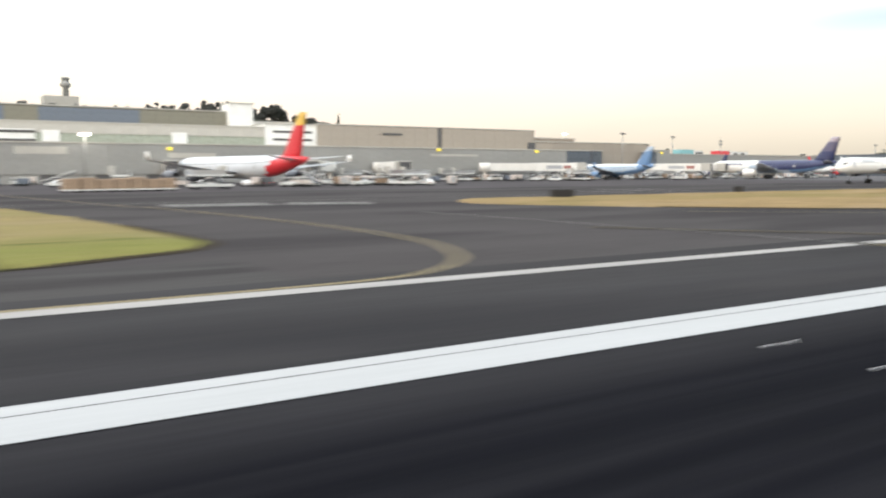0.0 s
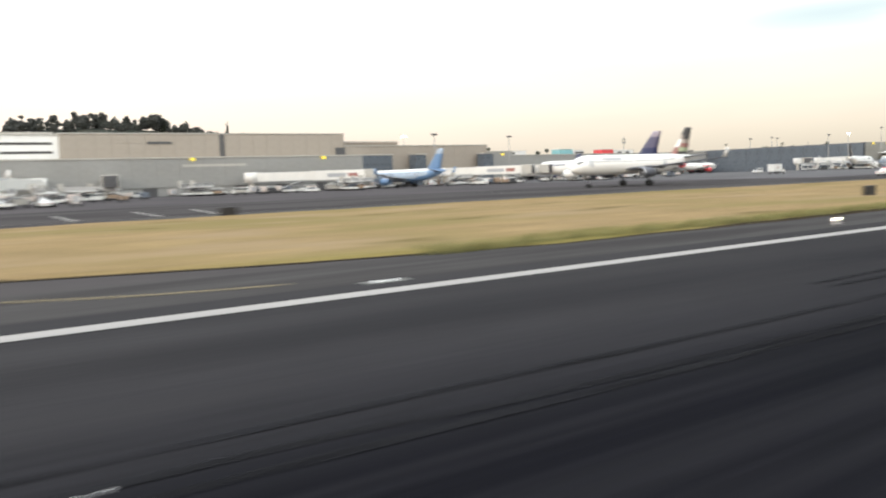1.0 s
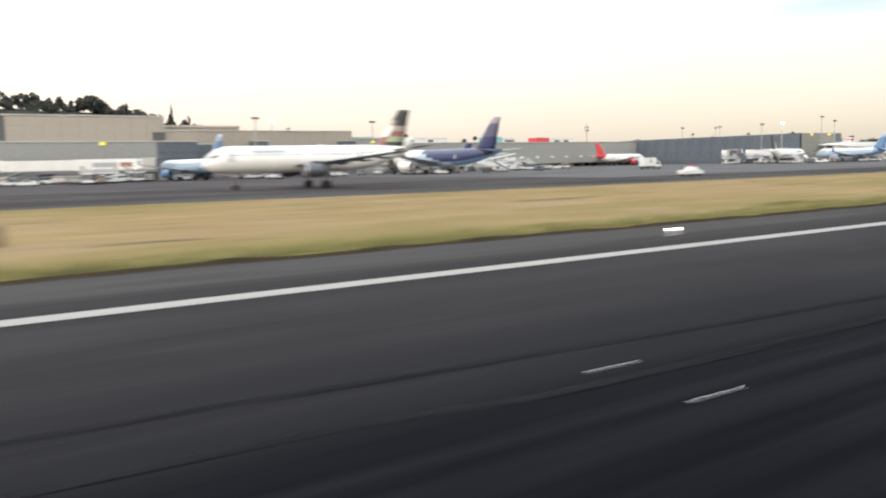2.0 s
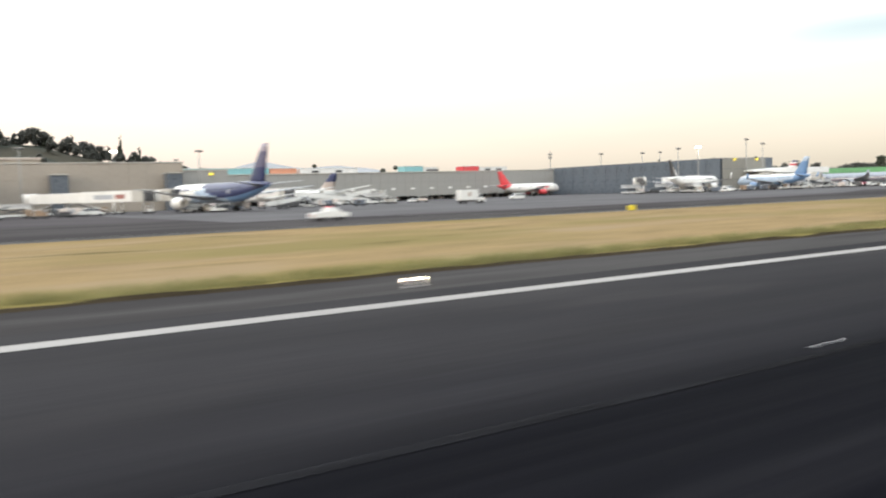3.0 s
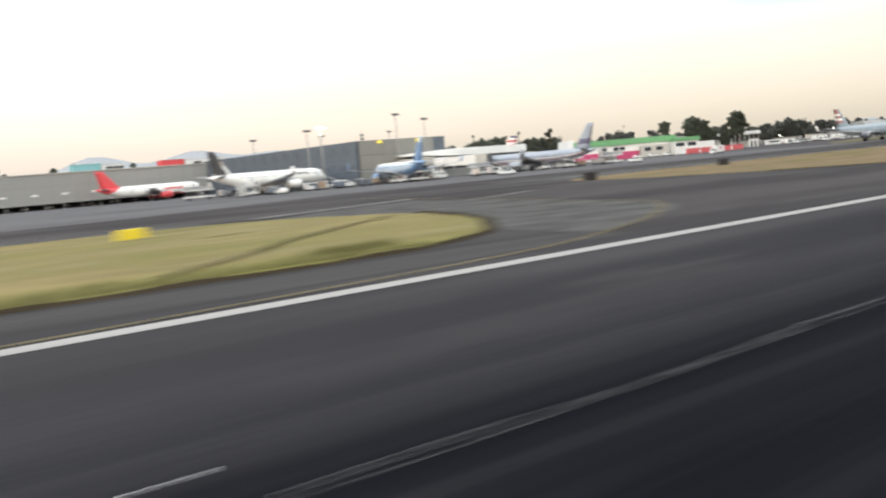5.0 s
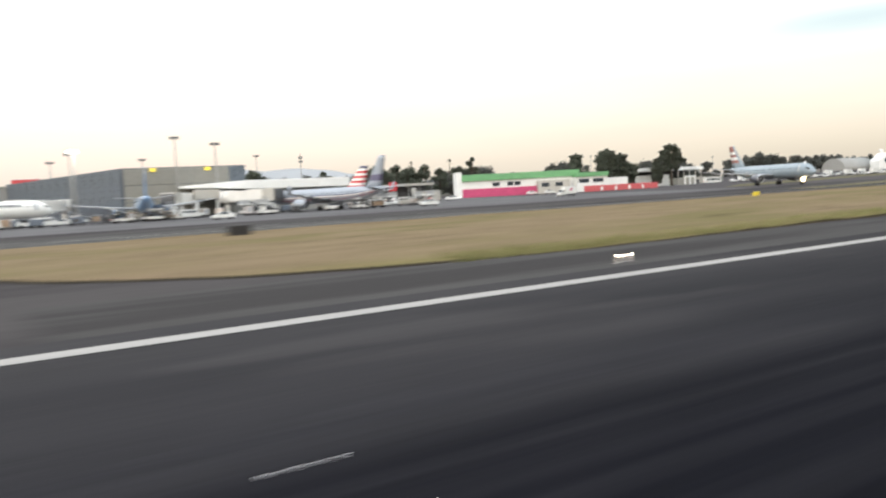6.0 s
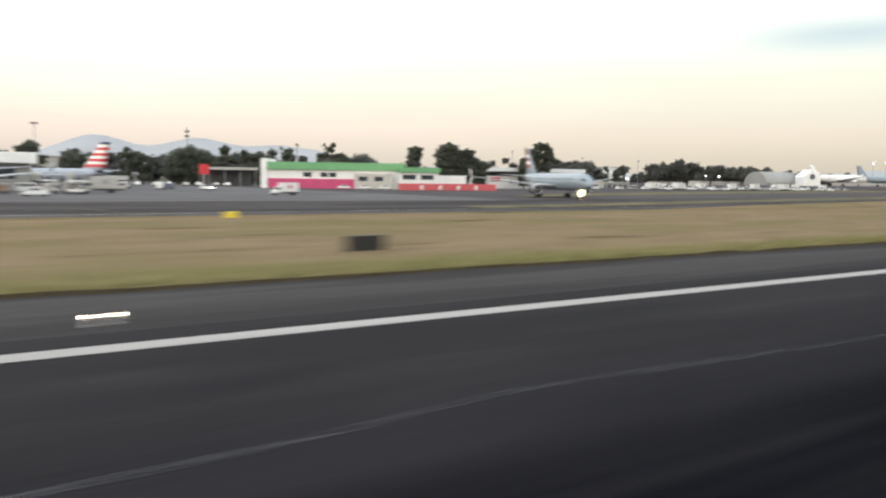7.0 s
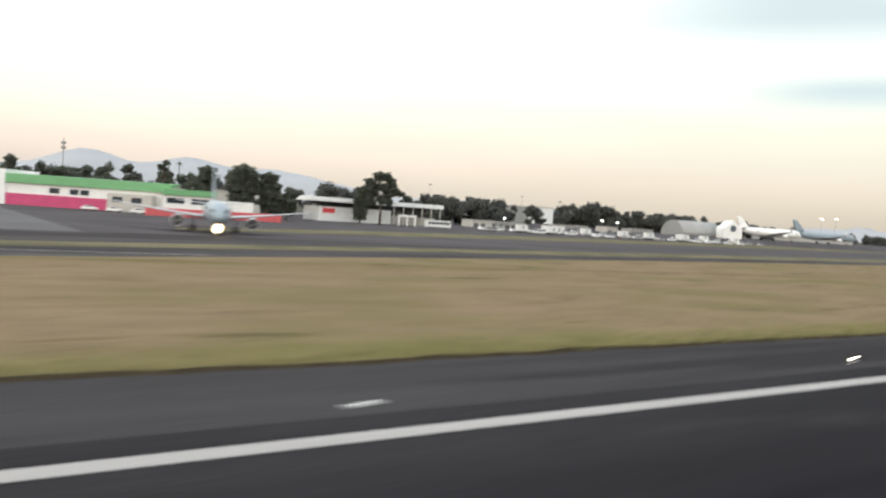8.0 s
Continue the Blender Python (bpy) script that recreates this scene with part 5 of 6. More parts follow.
# ---- boarding bridges ----
def boarding_bridge(x0, y0, x1, y1, label, z=3.4, h=2.7, board=True):
    """A telescoping bridge from its rotunda (x0, y0) to its cab (x1, y1)."""
    d = math.hypot(x1 - x0, y1 - y0)
    t = thing("boarding_bridge", x0, y0, 0, math.degrees(math.atan2(y1 - y0, x1 - x0)), label, "boarding bridge", "boarding bridges")
    bm = bmesh.new()
    loft(bm, [ring(0, 0, zz, 2.1, 14, "z") for zz in (z - 0.2, z + h + 0.2)])
    part("rotunda", bm, M["bridge"], t)
    part("inner_tunnel", block(1.5, -1.45, z, d * 0.58, 1.45, z + h, 0.05), M["bridge"], t)
    outer = part("outer_tunnel", block(d * 0.5, -1.7, z - 0.15, d - 2, 1.7, z + h + 0.15, 0.05), M["bridge"], t)
    if board:
        for s in (-1.72, 1.71):
            part("advert_board", block(d * 0.80, s, z + 0.7, d * 0.88, s + 0.02, z + h - 0.8), M["brown"], outer, "plain coloured advertising shape")
            part("advert_board", block(d * 0.62, s, z + 0.7, d * 0.78, s + 0.02, z + h - 0.8), M["wing_grey"], outer, "plain grey advertising bars")
    cab = part("cab", block(d - 2.2, -2.1, z - 0.3, d + 1.4, 2.1, z + h + 0.3, 0.12), M["panel_pale"], t)
    part("bellows", block(d + 1.4, -1.7, z - 0.1, d + 2.0, 1.7, z + h, 0.05), M["dark_metal"], cab)
    bm = bmesh.new()
    rod(bm, (0, 0, 0), (0, 0, z), 0.7, n=12)
    part("column", bm, M["bridge"], t)
    bm = bmesh.new()
    for s in (-1.5, 1.5):
        rod(bm, (d * 0.78, s, 0.5), (d * 0.78, s, z), 0.22)
    box(bm, d * 0.78 - 0.4, -1.8, 0.35, d * 0.78 + 0.4, 1.8, 0.8)
    leg = part("support_leg", bm, M["bridge"], t)
    for s in (-1.5, 1.5):
        bm = bmesh.new()
        loft(bm, [ring(d * 0.78, s - 0.25, 0.5, 0.5, 14, "y"), ring(d * 0.78, s + 0.25, 0.5, 0.5, 14, "y")])
        part("wheel", bm, M["rubber"], leg)
    return t


boarding_bridge(169, 240, 206, 231, "long white boarding bridge with advertising panels beside the blue airliner")
boarding_bridge(246, 258, 270, 226, "white boarding bridge with advertising panels at the stand")
boarding_bridge(256, 262, 277, 224, "white boarding bridge reaching the navy airliner")
boarding_bridge(60, 244, 56, 226, "grey boarding bridge at the wide-body airliner", board=False)
boarding_bridge(110, 243, 92, 214, "grey boarding bridge standing unused at the concourse", board=False)
boarding_bridge(128, 243, 122, 216, "grey boarding bridge standing unused at the concourse", board=False)
boarding_bridge(322, 300, 325, 262, "white boarding bridge near the raised concourse", board=False)
boarding_bridge(486, 240, 472, 214, "grey boarding bridge at the glazed pier", board=False)
boarding_bridge(515, 219, 505, 206, "grey boarding bridge by the pier end", board=False)
boarding_bridge(521.5, 212, 529.5, 199.5, "white boarding bridge from the gate lounge to the silver airliner", board=False)
boarding_bridge(472, 243, 462, 232, "grey boarding bridge standing clear of the pier", board=False)


# ---- vehicles ----
def wheels(t, spots, r=0.4, w=0.25):
    for x, y in spots:
        bm = bmesh.new()
        loft(bm, [ring(x, y - w / 2, r, r * 0.9, 14, "y"), ring(x, y - w / 2 + 0.04, r, r, 14, "y"), ring(x, y + w / 2 - 0.04, r, r, 14, "y"), ring(x, y + w / 2, r, r * 0.9, 14, "y")])
        part("wheel", bm, M["rubber"], t)


def profile(pts, half, taper=0.0):
    """A body pressed from a side outline of (x, z)."""
    bm = bmesh.new()
    zs = [p[1] for p in pts]
    top = max(zs)
    mid = min(zs) + (top - min(zs)) * 0.5
    side = lambda s: [(x, s * (half - taper * max(0.0, (z - mid)) / (top - mid + 1e-6)), z) for x, z in pts]
    loft(bm, [side(-1), side(1)], smooth=False)
    return bevel(bm, 0.05)


def glass_quad(bm, pts):
    bm.faces.new([bm.verts.new(p) for p in pts])


def box_truck(x, y, rz, label, body="car_white", mark="gold"):
    t = thing("box_truck", x, y, 0, rz, label, "truck", "service vehicles")
    part("cargo_box", block(-3.6, -1.2, 0.95, 1.5, 1.2, 3.5, 0.06), M[body], t)
    cab = part("cab", profile([(1.6, 0.5), (3.6, 0.5), (3.65, 1.3), (3.0, 1.55), (2.55, 2.4), (1.6, 2.5)], 1.05, 0.12), M[body], t)
    bm = bmesh.new()
    glass_quad(bm, [(3.05, -0.85, 1.62), (3.05, 0.85, 1.62), (2.64, 0.8, 2.34), (2.64, -0.8, 2.34)])
    part("windscreen", bm, M["glass"], cab)
    for s in (-1, 1):
        bm = bmesh.new()
        glass_quad(bm, [(1.75, s * 1.06, 1.55), (2.85, s * 1.06, 1.55), (2.5, s * 0.98, 2.25), (1.75, s * 0.98, 2.25)])
        part("side_window", bm, M["glass"], cab)
        part("emblem", block(-1.6, s * 1.205 - 0.01, 1.9, -0.6, s * 1.205 + 0.01, 2.9), M[mark], t, "plain coloured emblem shape")
    part("chassis", block(-3.6, -0.9, 0.55, 3.2, 0.9, 0.95), M["dark_metal"], t)
    wheels(t, [(-2.4, -1.0), (-2.4, 1.0), (2.7, -1.0), (2.7, 1.0)], 0.45)
    return t


def lamps(t, front, rear, half, z, lit=False):
    """Head and tail lamps of a road vehicle."""
    for s in (-1, 1):
        part("headlight", block(front - 0.04, s * half - 0.16, z - 0.09, front + 0.03, s * half + 0.16, z + 0.09, 0.02), M["lamp_glow"] if lit else M["metal"], t, "lit headlamp" if lit else "")
        part("tail_light", block(rear - 0.03, s * half - 0.12, z, rear + 0.04, s * half + 0.12, z + 0.16, 0.02), M["bright_red"], t, "red tail lamp")


def van(x, y, rz, label, body="car_white", group="service vehicles"):
    t = thing("van", x, y, 0, rz, label, "van", group)
    sh = part("body", profile([(-2.4, 0.4), (2.35, 0.4), (2.45, 1.0), (1.75, 1.25), (1.15, 2.05), (-2.3, 2.1), (-2.45, 1.2)], 0.95, 0.14), M[body], t)
    bm = bmesh.new()
    glass_quad(bm, [(1.76, -0.78, 1.29), (1.76, 0.78, 1.29), (1.22, 0.7, 2.0), (1.22, -0.7, 2.0)])
    part("windscreen", bm, M["glass"], sh)
    for s in (-1, 1):
        for x0, x1 in ((-2.1, -1.1), (-0.95, 0.05), (0.2, 1.35)):
            bm = bmesh.new()
            glass_quad(bm, [(x0, s * 0.955, 1.3), (x1, s * 0.955, 1.3), (min(x1, 1.05), s * 0.86, 1.85), (x0, s * 0.86, 1.85)])
            part("side_window", bm, M["glass"], sh)
    wheels(t, [(-1.5, -0.8), (-1.5, 0.8), (1.5, -0.8), (1.5, 0.8)], 0.34)
    lamps(t, 2.41, -2.42, 0.68, 0.8)
    return t


def car(x, y, rz, label, body="car_white", beacon=False, pickup=False, group="service vehicles", lit=False):
    t = thing("pickup" if pickup else "car", x, y, 0, rz, label, "pickup truck" if pickup else "car", group)
    if pickup:
        outline = [(-2.5, 0.4), (2.4, 0.4), (2.5, 0.9), (1.3, 1.08), (0.75, 1.65), (-0.5, 1.68), (-0.65, 1.1), (-2.5, 1.05)]
    else:
        outline = [(-2.1, 0.35), (2.1, 0.35), (2.2, 0.75), (1.2, 0.95), (0.5, 1.45), (-1.0, 1.48), (-1.7, 1.0), (-2.15, 0.9)]
    sh = part("body", profile(outline, 0.88, 0.16), M[body], t)
    for s in (-1, 1):
        bm = bmesh.new()
        glass_quad(bm, [(-0.9 if not pickup else -0.45, s * 0.86, 1.05), (1.0, s * 0.86, 1.05), (0.5, s * 0.745, 1.42), (-0.8 if not pickup else -0.42, s * 0.745, 1.42)])
        part("side_window", bm, M["glass"], sh)
    bm = bmesh.new()
    glass_quad(bm, [(1.19, -0.7, 1.02), (1.19, 0.7, 1.02), (0.66, 0.62, 1.46), (0.66, -0.62, 1.46)])
    part("windscreen", bm, M["glass"], sh)
    wheels(t, [(-1.35, -0.75), (-1.35, 0.75), (1.4, -0.75), (1.4, 0.75)], 0.33, 0.22)
    lamps(t, 2.46 if pickup else 2.16, -2.52 if pickup else -2.13, 0.62, 0.7, lit)
    if beacon:
        part("light_bar", block(-0.2, -0.5, 1.68, 0.1, 0.5, 1.85, 0.03), M["bright_red"], t)
    return t


def baggage_cart(x, y, rz, label, load="cargo"):
    t = thing("baggage_cart", x, y, 0, rz, label, "baggage cart", "baggage carts")
    part("bed", block(-1.6, -0.8, 0.45, 1.6, 0.8, 0.6), M["dark_metal"], t)
    part("canopy", block(-1.6, -0.85, 1.95, 1.6, 0.85, 2.05), M["car_white"], t)
    for sx in (-1.55, 1.5):
        for sy in (-0.78, 0.72):
            part("post", block(sx, sy, 0.6, sx + 0.06, sy + 0.06, 1.95), M["metal"], t)
    part("load", block(-1.4, -0.7, 0.6, 1.4, 0.7, 1.5 + 0.2 * math.sin(x * 7), 0.06), M[load], t)
    wheels(t, [(-1.1, -0.7), (-1.1, 0.7), (1.1, -0.7), (1.1, 0.7)], 0.24, 0.15)
    return t


def tug(x, y, rz, label, body="car_white"):
    t = thing("tow_tractor", x, y, 0, rz, label, "tow tractor", "service vehicles")
    part("body", profile([(-1.6, 0.35), (1.6, 0.35), (1.65, 1.0), (0.3, 1.05), (0.2, 1.15), (-1.6, 1.15)], 0.8), M[body], t)
    part("canopy", block(-1.3, -0.7, 1.85, 0.1, 0.7, 1.93), M[body], t)
    for sx in (-1.25, 0.0):
        for sy in (-0.66, 0.6):
            part("post", block(sx, sy, 1.1, sx + 0.06, sy + 0.06, 1.85), M["dark_metal"], t)
    wheels(t, [(-1.0, -0.7), (-1.0, 0.7), (1.0, -0.7), (1.0, 0.7)], 0.38)
    return t


def loader(x, y, rz, label):
    """A scissor platform loader."""
    t = thing("cargo_loader", x, y, 0, rz, label, "cargo loader", "service vehicles")
    part("platform", block(-4, -1.6, 2.4, 4, 1.6, 2.7, 0.05), M["car_white"], t)
    part("chassis", block(-4, -1.4, 0.5, 4, 1.4, 1.0, 0.05), M["car_white"], t)
    for s in (-1.2, 1.2):
        for k in (-1, 1):
            bm = bmesh.new()
            rod(bm, (-2.6 * k, s, 1.0), (2.6 * k, s, 2.4), 0.12)
            part("scissor_arm", bm, M["dark_metal"], t)
    part("cabin", block(2.8, 1.0, 2.7, 4.0, 2.0, 4.4, 0.05), M["panel_pale"], t)
    for s in (-1.55, 1.5):
        part("guard_rail", block(-4, s, 2.7, 2.6, s + 0.06, 3.6), M["metal"], t)
    wheels(t, [(-2.8, -1.2), (-2.8, 1.2), (2.8, -1.2), (2.8, 1.2)], 0.45)
    return t


def stairs(x, y, rz, label, h=3.4):
    t = thing("passenger_stairs", x, y, 0, rz, label, "boarding stairs", "boarding stairs")
    n = 12
    for k in range(n):
        part("step", block(-h * 1.2 + k * h * 1.2 / n, -0.8, 0.5 + (h - 0.5) * (k + 1) / n - 0.08, -h * 1.2 + (k + 1) * h * 1.2 / n, 0.8, 0.5 + (h - 0.5) * (k + 1) / n), M["car_white"], t)
    for s in (-0.86, 0.86):
        bm = bmesh.new()
        rod(bm, (-h * 1.2, s, 0.5), (0, s, h), 0.12, n=6)
        rod(bm, (-h * 1.2, s, 1.5), (0, s, h + 1.0), 0.05, n=6)
        rod(bm, (0, s, h + 1.0), (1.2, s, h + 1.0), 0.05, n=6)
        rod(bm, (0, s, h), (0, s, h + 1.0), 0.05, n=6)
        part("handrail", bm, M["car_white"], t)
    part("landing", block(0, -0.85, h - 0.12, 1.3, 0.85, h), M["car_white"], t)
    bm = bmesh.new()
    rod(bm, (0.2, 0, 0.4), (0.2, 0, h), 0.2)
    box(bm, -h * 1.2, -0.8, 0.35, 1.0, 0.8, 0.55)
    part("frame", bm, M["panel_pale"], t)
    wheels(t, [(-h, -0.8), (-h, 0.8), (0.6, -0.8), (0.6, 0.8)], 0.33)
    return t


box_truck(335.8, 168.5, 0, "white box truck with a round emblem driving on the apron")
van(378, 204, 180, "white van standing on the apron")
car(263.2, 95, 0, "white and red pickup truck on the taxiway", "car_white", True, True)
car(549.9, 157.3, 180, "white airport car with a light bar", "car_white", True)
van(575, 212, 180, "grey panel van on the apron", "panel_pale")
box_truck(565.5, 182.8, 180, "pale grey box truck parked on the apron", "panel_pale", "panel")
car(602.3, 225, -70, "white car with its headlamps lit", "car_white", lit=True)
for x, y, rz in ((872, 290, -110), (955, 288, -115), (970, 286, -110)):
    car(x, y, rz, "distant white car with its headlamps lit", lit=True, group="parked cars")
box_truck(600.3, 166.7, 180, "small white truck with a pink box on the apron", "car_white", "pink").scale = (0.78, 0.78, 0.78)
def coach(x, y, rz, label):
    t = thing("bus", x, y, 0, rz, label, "bus", "service vehicles")
    sh = part("body", profile([(-5.6, 0.4), (5.5, 0.4), (5.6, 1.4), (5.35, 3.0), (-5.5, 3.05), (-5.6, 1.2)], 1.22, 0.08), M["car_white"], t)
    for s in (-1, 1):
        for k in range(6):
            part("side_window", block(-5.1 + 1.7 * k, s * 1.19 - 0.02, 1.55, -3.6 + 1.7 * k, s * 1.19 + 0.02, 2.45), M["glass"], sh)
    part("windscreen", block(5.42, -1.0, 1.5, 5.56, 1.0, 2.7), M["glass"], sh)
    wheels(t, [(-3.4, -1.05), (-3.4, 1.05), (3.6, -1.05), (3.6, 1.05)], 0.5, 0.3)
    lamps(t, 5.56, -5.62, 0.9, 0.8)
    return t


coach(790, 268, 0, "white airport bus parked beside the long shed")
van(505, 190, 0, "white van beside the boarding bridge")
car(501.3, 155.7, 180, "white airport car driving on the apron")
# crates and carts round the wide-body
for k in range(7):
    t = thing("cargo_pallet", 19 + 2.6 * k, 140 + 0.5 * k, 0, 2, "brown wrapped cargo pallet on a white trolley", "cargo pallet", "cargo pallets")
    part("load", block(-1.2, -1.1, 0.5, 1.2, 1.1, 2.2 + 0.15 * math.sin(k * 2.1), 0.08), M["cargo"], t)
    part("trolley", block(-1.3, -1.2, 0.3, 1.3, 1.2, 0.5), M["car_white"], t)
    wheels(t, [(-0.9, -0.9), (-0.9, 0.9), (0.9, -0.9), (0.9, 0.9)], 0.2, 0.15)
loader(30, 158, 80, "white cargo loader beside the wide-body airliner")
loader(44, 150, 10, "white cargo loader standing on the apron")
def freight_container(x, y, rz, label, body="panel_pale"):
    """An air freight container with its lower corner cut away, on a flat dolly."""
    t = thing("freight_container", x, y, 0, rz, label, "container", "freight containers")
    bm = bmesh.new()
    sect = ((-0.75, 0.55), (0.5, 0.55), (0.95, 1.0), (0.95, 2.1), (-0.75, 2.1))
    loft(bm, [[(xx, yy, z) for yy, z in sect] for xx in (-0.75, 0.75)], smooth=False)
    part("shell", bevel(bm, 0.04), M[body], t)
    part("door_curtain", block(-0.6, -0.78, 0.7, 0.6, -0.752, 1.95), M["wing_grey"], t)
    part("dolly", block(-0.95, -0.9, 0.32, 0.95, 0.9, 0.5), M["dark_metal"], t)
    wheels(t, [(-0.7, -0.75), (-0.7, 0.75), (0.7, -0.75), (0.7, 0.75)], 0.2, 0.14)
    return t


def belt_loader(x, y, rz, label):
    """A low truck with a sloping conveyor."""
    t = thing("belt_loader", x, y, 0, rz, label, "belt loader", "service vehicles")
    part("body", profile([(-2.4, 0.4), (2.2, 0.4), (2.3, 0.9), (0.6, 1.0), (-2.4, 0.95)], 0.85), M["car_white"], t)
    bm = bmesh.new()
    loft(bm, [[(xx, yy, z + dz) for yy, dz in ((-0.45, 0), (0.45, 0), (0.45, 0.22), (-0.45, 0.22))] for xx, z in ((-3.4, 0.7), (3.6, 2.9))], smooth=False)
    part("conveyor", bm, M["dark_metal"], t, "dark sloping conveyor belt")
    for s in (-0.5, 0.5):
        bm = bmesh.new()
        rod(bm, (-3.2, s, 1.3), (3.5, s, 3.6), 0.04, n=6)
        part("rail", bm, M["car_white"], t)
    part("canopy", block(0.9, 0.3, 1.9, 2.0, 0.95, 2.0), M["car_white"], t)
    part("windscreen", block(1.95, 0.35, 1.05, 2.0, 0.9, 1.85), M["glass"], t)
    wheels(t, [(-1.5, -0.75), (-1.5, 0.75), (1.5, -0.75), (1.5, 0.75)], 0.36)
    return t


def power_unit(x, y, rz, label):
    """A towed ground power unit."""
    t = thing("power_unit", x, y, 0, rz, label, "power unit", "service vehicles")
    part("housing", block(-1.4, -0.75, 0.5, 1.4, 0.75, 1.75, 0.08), M["steel_blue"], t)
    part("grille", block(-1.0, -0.78, 0.75, 0.2, -0.752, 1.5), M["black"], t)
    bm = bmesh.new()
    rod(bm, (1.4, 0, 0.5), (2.6, 0, 0.35), 0.05)
    part("tow_bar", bm, M["dark_metal"], t)
    wheels(t, [(-0.9, -0.65), (-0.9, 0.65), (0.9, -0.65), (0.9, 0.65)], 0.3, 0.2)
    return t


random.seed(21)
LOADS = ("cargo", "car_white", "panel_pale", "dark_metal", "pinkish")
# stretches of apron: from x, to x, from y, to y, count
STRETCHES = ((44, 78, 164, 174, 14), (66, 104, 158, 176, 26), (2, 30, 192, 232, 14), (84, 128, 176, 206, 22), (95, 225, 220, 240, 44), (150, 206, 205, 222, 18), (225, 262, 206, 238, 22), (268, 328, 196, 236, 20), (326, 362, 224, 244, 12),
             (452, 502, 184, 200, 26), (446, 486, 206, 226, 14), (505, 565, 174, 200, 26), (560, 600, 228, 258, 10))
k = 0
for x0, x1, y0, y1, count in STRETCHES:
    for n in range(count):
        k += 1
        x, y = random.uniform(x0, x1), random.uniform(y0, y1)
        rz = random.choice((0, 90, 180, 12, -8, 170, 75))
        pick = random.random()
        if pick < 0.26:
            baggage_cart(x, y, rz, "open baggage cart with a white canopy on the apron", LOADS[k % 5])
        elif pick < 0.50:
            freight_container(x, y, rz, "pale metal air freight container on a dolly" if k % 3 else "dull brown air freight container on a dolly", "pinkish" if k % 3 else "cargo")
        elif pick < 0.60:
            tug(x, y, rz, "small white tow tractor on the apron")
        elif pick < 0.70:
            belt_loader(x, y, rz, "white belt loader with a raised dark conveyor")
        elif pick < 0.78:
            power_unit(x, y, rz, "blue-grey towed power unit on the apron")
        elif pick < 0.86:
            van(x, y, rz, "dark service van on the apron" if k % 2 else "white service van on the apron", "dark_metal" if k % 2 else "car_white")
        elif pick < 0.93:
            car(x, y, rz, "white service car on the apron")
        else:
            loader(x, y, rz, "white catering lift on the apron")
for x, y in ((658, 250.5), (664, 247), (670, 243.5)):
    car(x, y, -31, "white car parked before the pink wall", group="parked cars")
def covered_ramp(x0, y0, z0, x1, y1, z1, label):
    """A sloping white passenger ramp on posts, with an open upper side under a thin roof."""
    d = math.hypot(x1 - x0, y1 - y0)
    t = thing("passenger_ramp", x0, y0, 0, math.degrees(math.atan2(y1 - y0, x1 - x0)), label, "ramp", "passenger ramps")
    for name, lo, hi, key in (("deck", -0.15, 0.10, "car_white"), ("side_panel", 0.10, 1.15, "car_white"), ("roof", 2.35, 2.50, "car_white")):
        for half in ((-0.95, -0.88), (0.88, 0.95)) if name == "side_panel" else ((-1.0, 1.0),):
            bm = bmesh.new()
            loft(bm, [[(x, y, z + dz) for y, dz in ((half[0], lo), (half[1], lo), (half[1], hi), (half[0], hi))] for x, z in ((0, z0), (d, z1))], smooth=False)
            part(name, bm, M[key], t)
    for k in range(7):
        u = k / 6
        for sy in (-0.92, 0.86):
            part("post", block(u * d - 0.04, sy, max(0.0, z0 + (z1 - z0) * u - 0.1) if k not in (0, 3, 6) else 0.0, u * d + 0.04, sy + 0.06, z0 + (z1 - z0) * u + 2.35), M["panel_pale"], t)
    return t


covered_ramp(314, 252, 0.6, 340, 258, 3.6, "long white covered passenger ramp rising to an airliner")
covered_ramp(321, 244, 3.4, 347, 245, 0.6, "long white covered passenger ramp sloping to the apron")
covered_ramp(330, 250, 0.8, 350, 250, 3.8, "long white covered passenger ramp rising to an airliner")
stairs(345, 258, 205, "white mobile boarding stairs on the apron")
stairs(362, 262, 25, "white mobile boarding stairs on the apron")
stairs(336, 246, 20, "white mobile boarding stairs on the apron")
stairs(352, 248, 200, "white mobile boarding stairs on the apron")
loader(347, 240, 5, "white catering lift on the apron")
baggage_cart(341, 236, 8, "open baggage cart with a white canopy on the apron", "car_white")
baggage_cart(333, 238, 4, "open baggage cart with a white canopy on the apron", "panel_pale")
stairs(447, 192, 70, "white mobile boarding stairs at the white airliner")
stairs(500, 186, 100, "white mobile boarding stairs by the blue airliner", 3.0)
loader(338, 250, 15, "white catering lift on the apron")
for k in range(22):
    car(326 + 6.9 * k + (k * 37 % 5) * 0.5, 310 + (k % 3), 90, "parked white car under the raised concourse" if k % 3 else "parked dark car under the raised concourse", "car_white" if k % 3 else "dark_metal", group="parked cars")
for k in range(64):
    x = 812 + 2.9 * k + (k * 53 % 7)
    y = 262 + (k * 29 % 11) * 2.1
    if k % 6 == 5:
        box_truck(x, y, 0 if k % 4 else 180, "distant white box truck among parked vehicles", "car_white", "panel")
    else:
        (van if k % 4 == 0 else car)(x, y, 0 if k % 2 else 180, "distant parked white vehicle beside the sheds" if k % 3 else "distant parked grey vehicle beside the sheds", "car_white" if k % 3 else "panel", group="parked cars")
for k in range(12):
    car(575 + 5.5 * k, 300 + (k % 2) * 3, 90, "distant parked white car behind the stands", "car_white" if k % 2 else "panel_pale", group="parked cars")


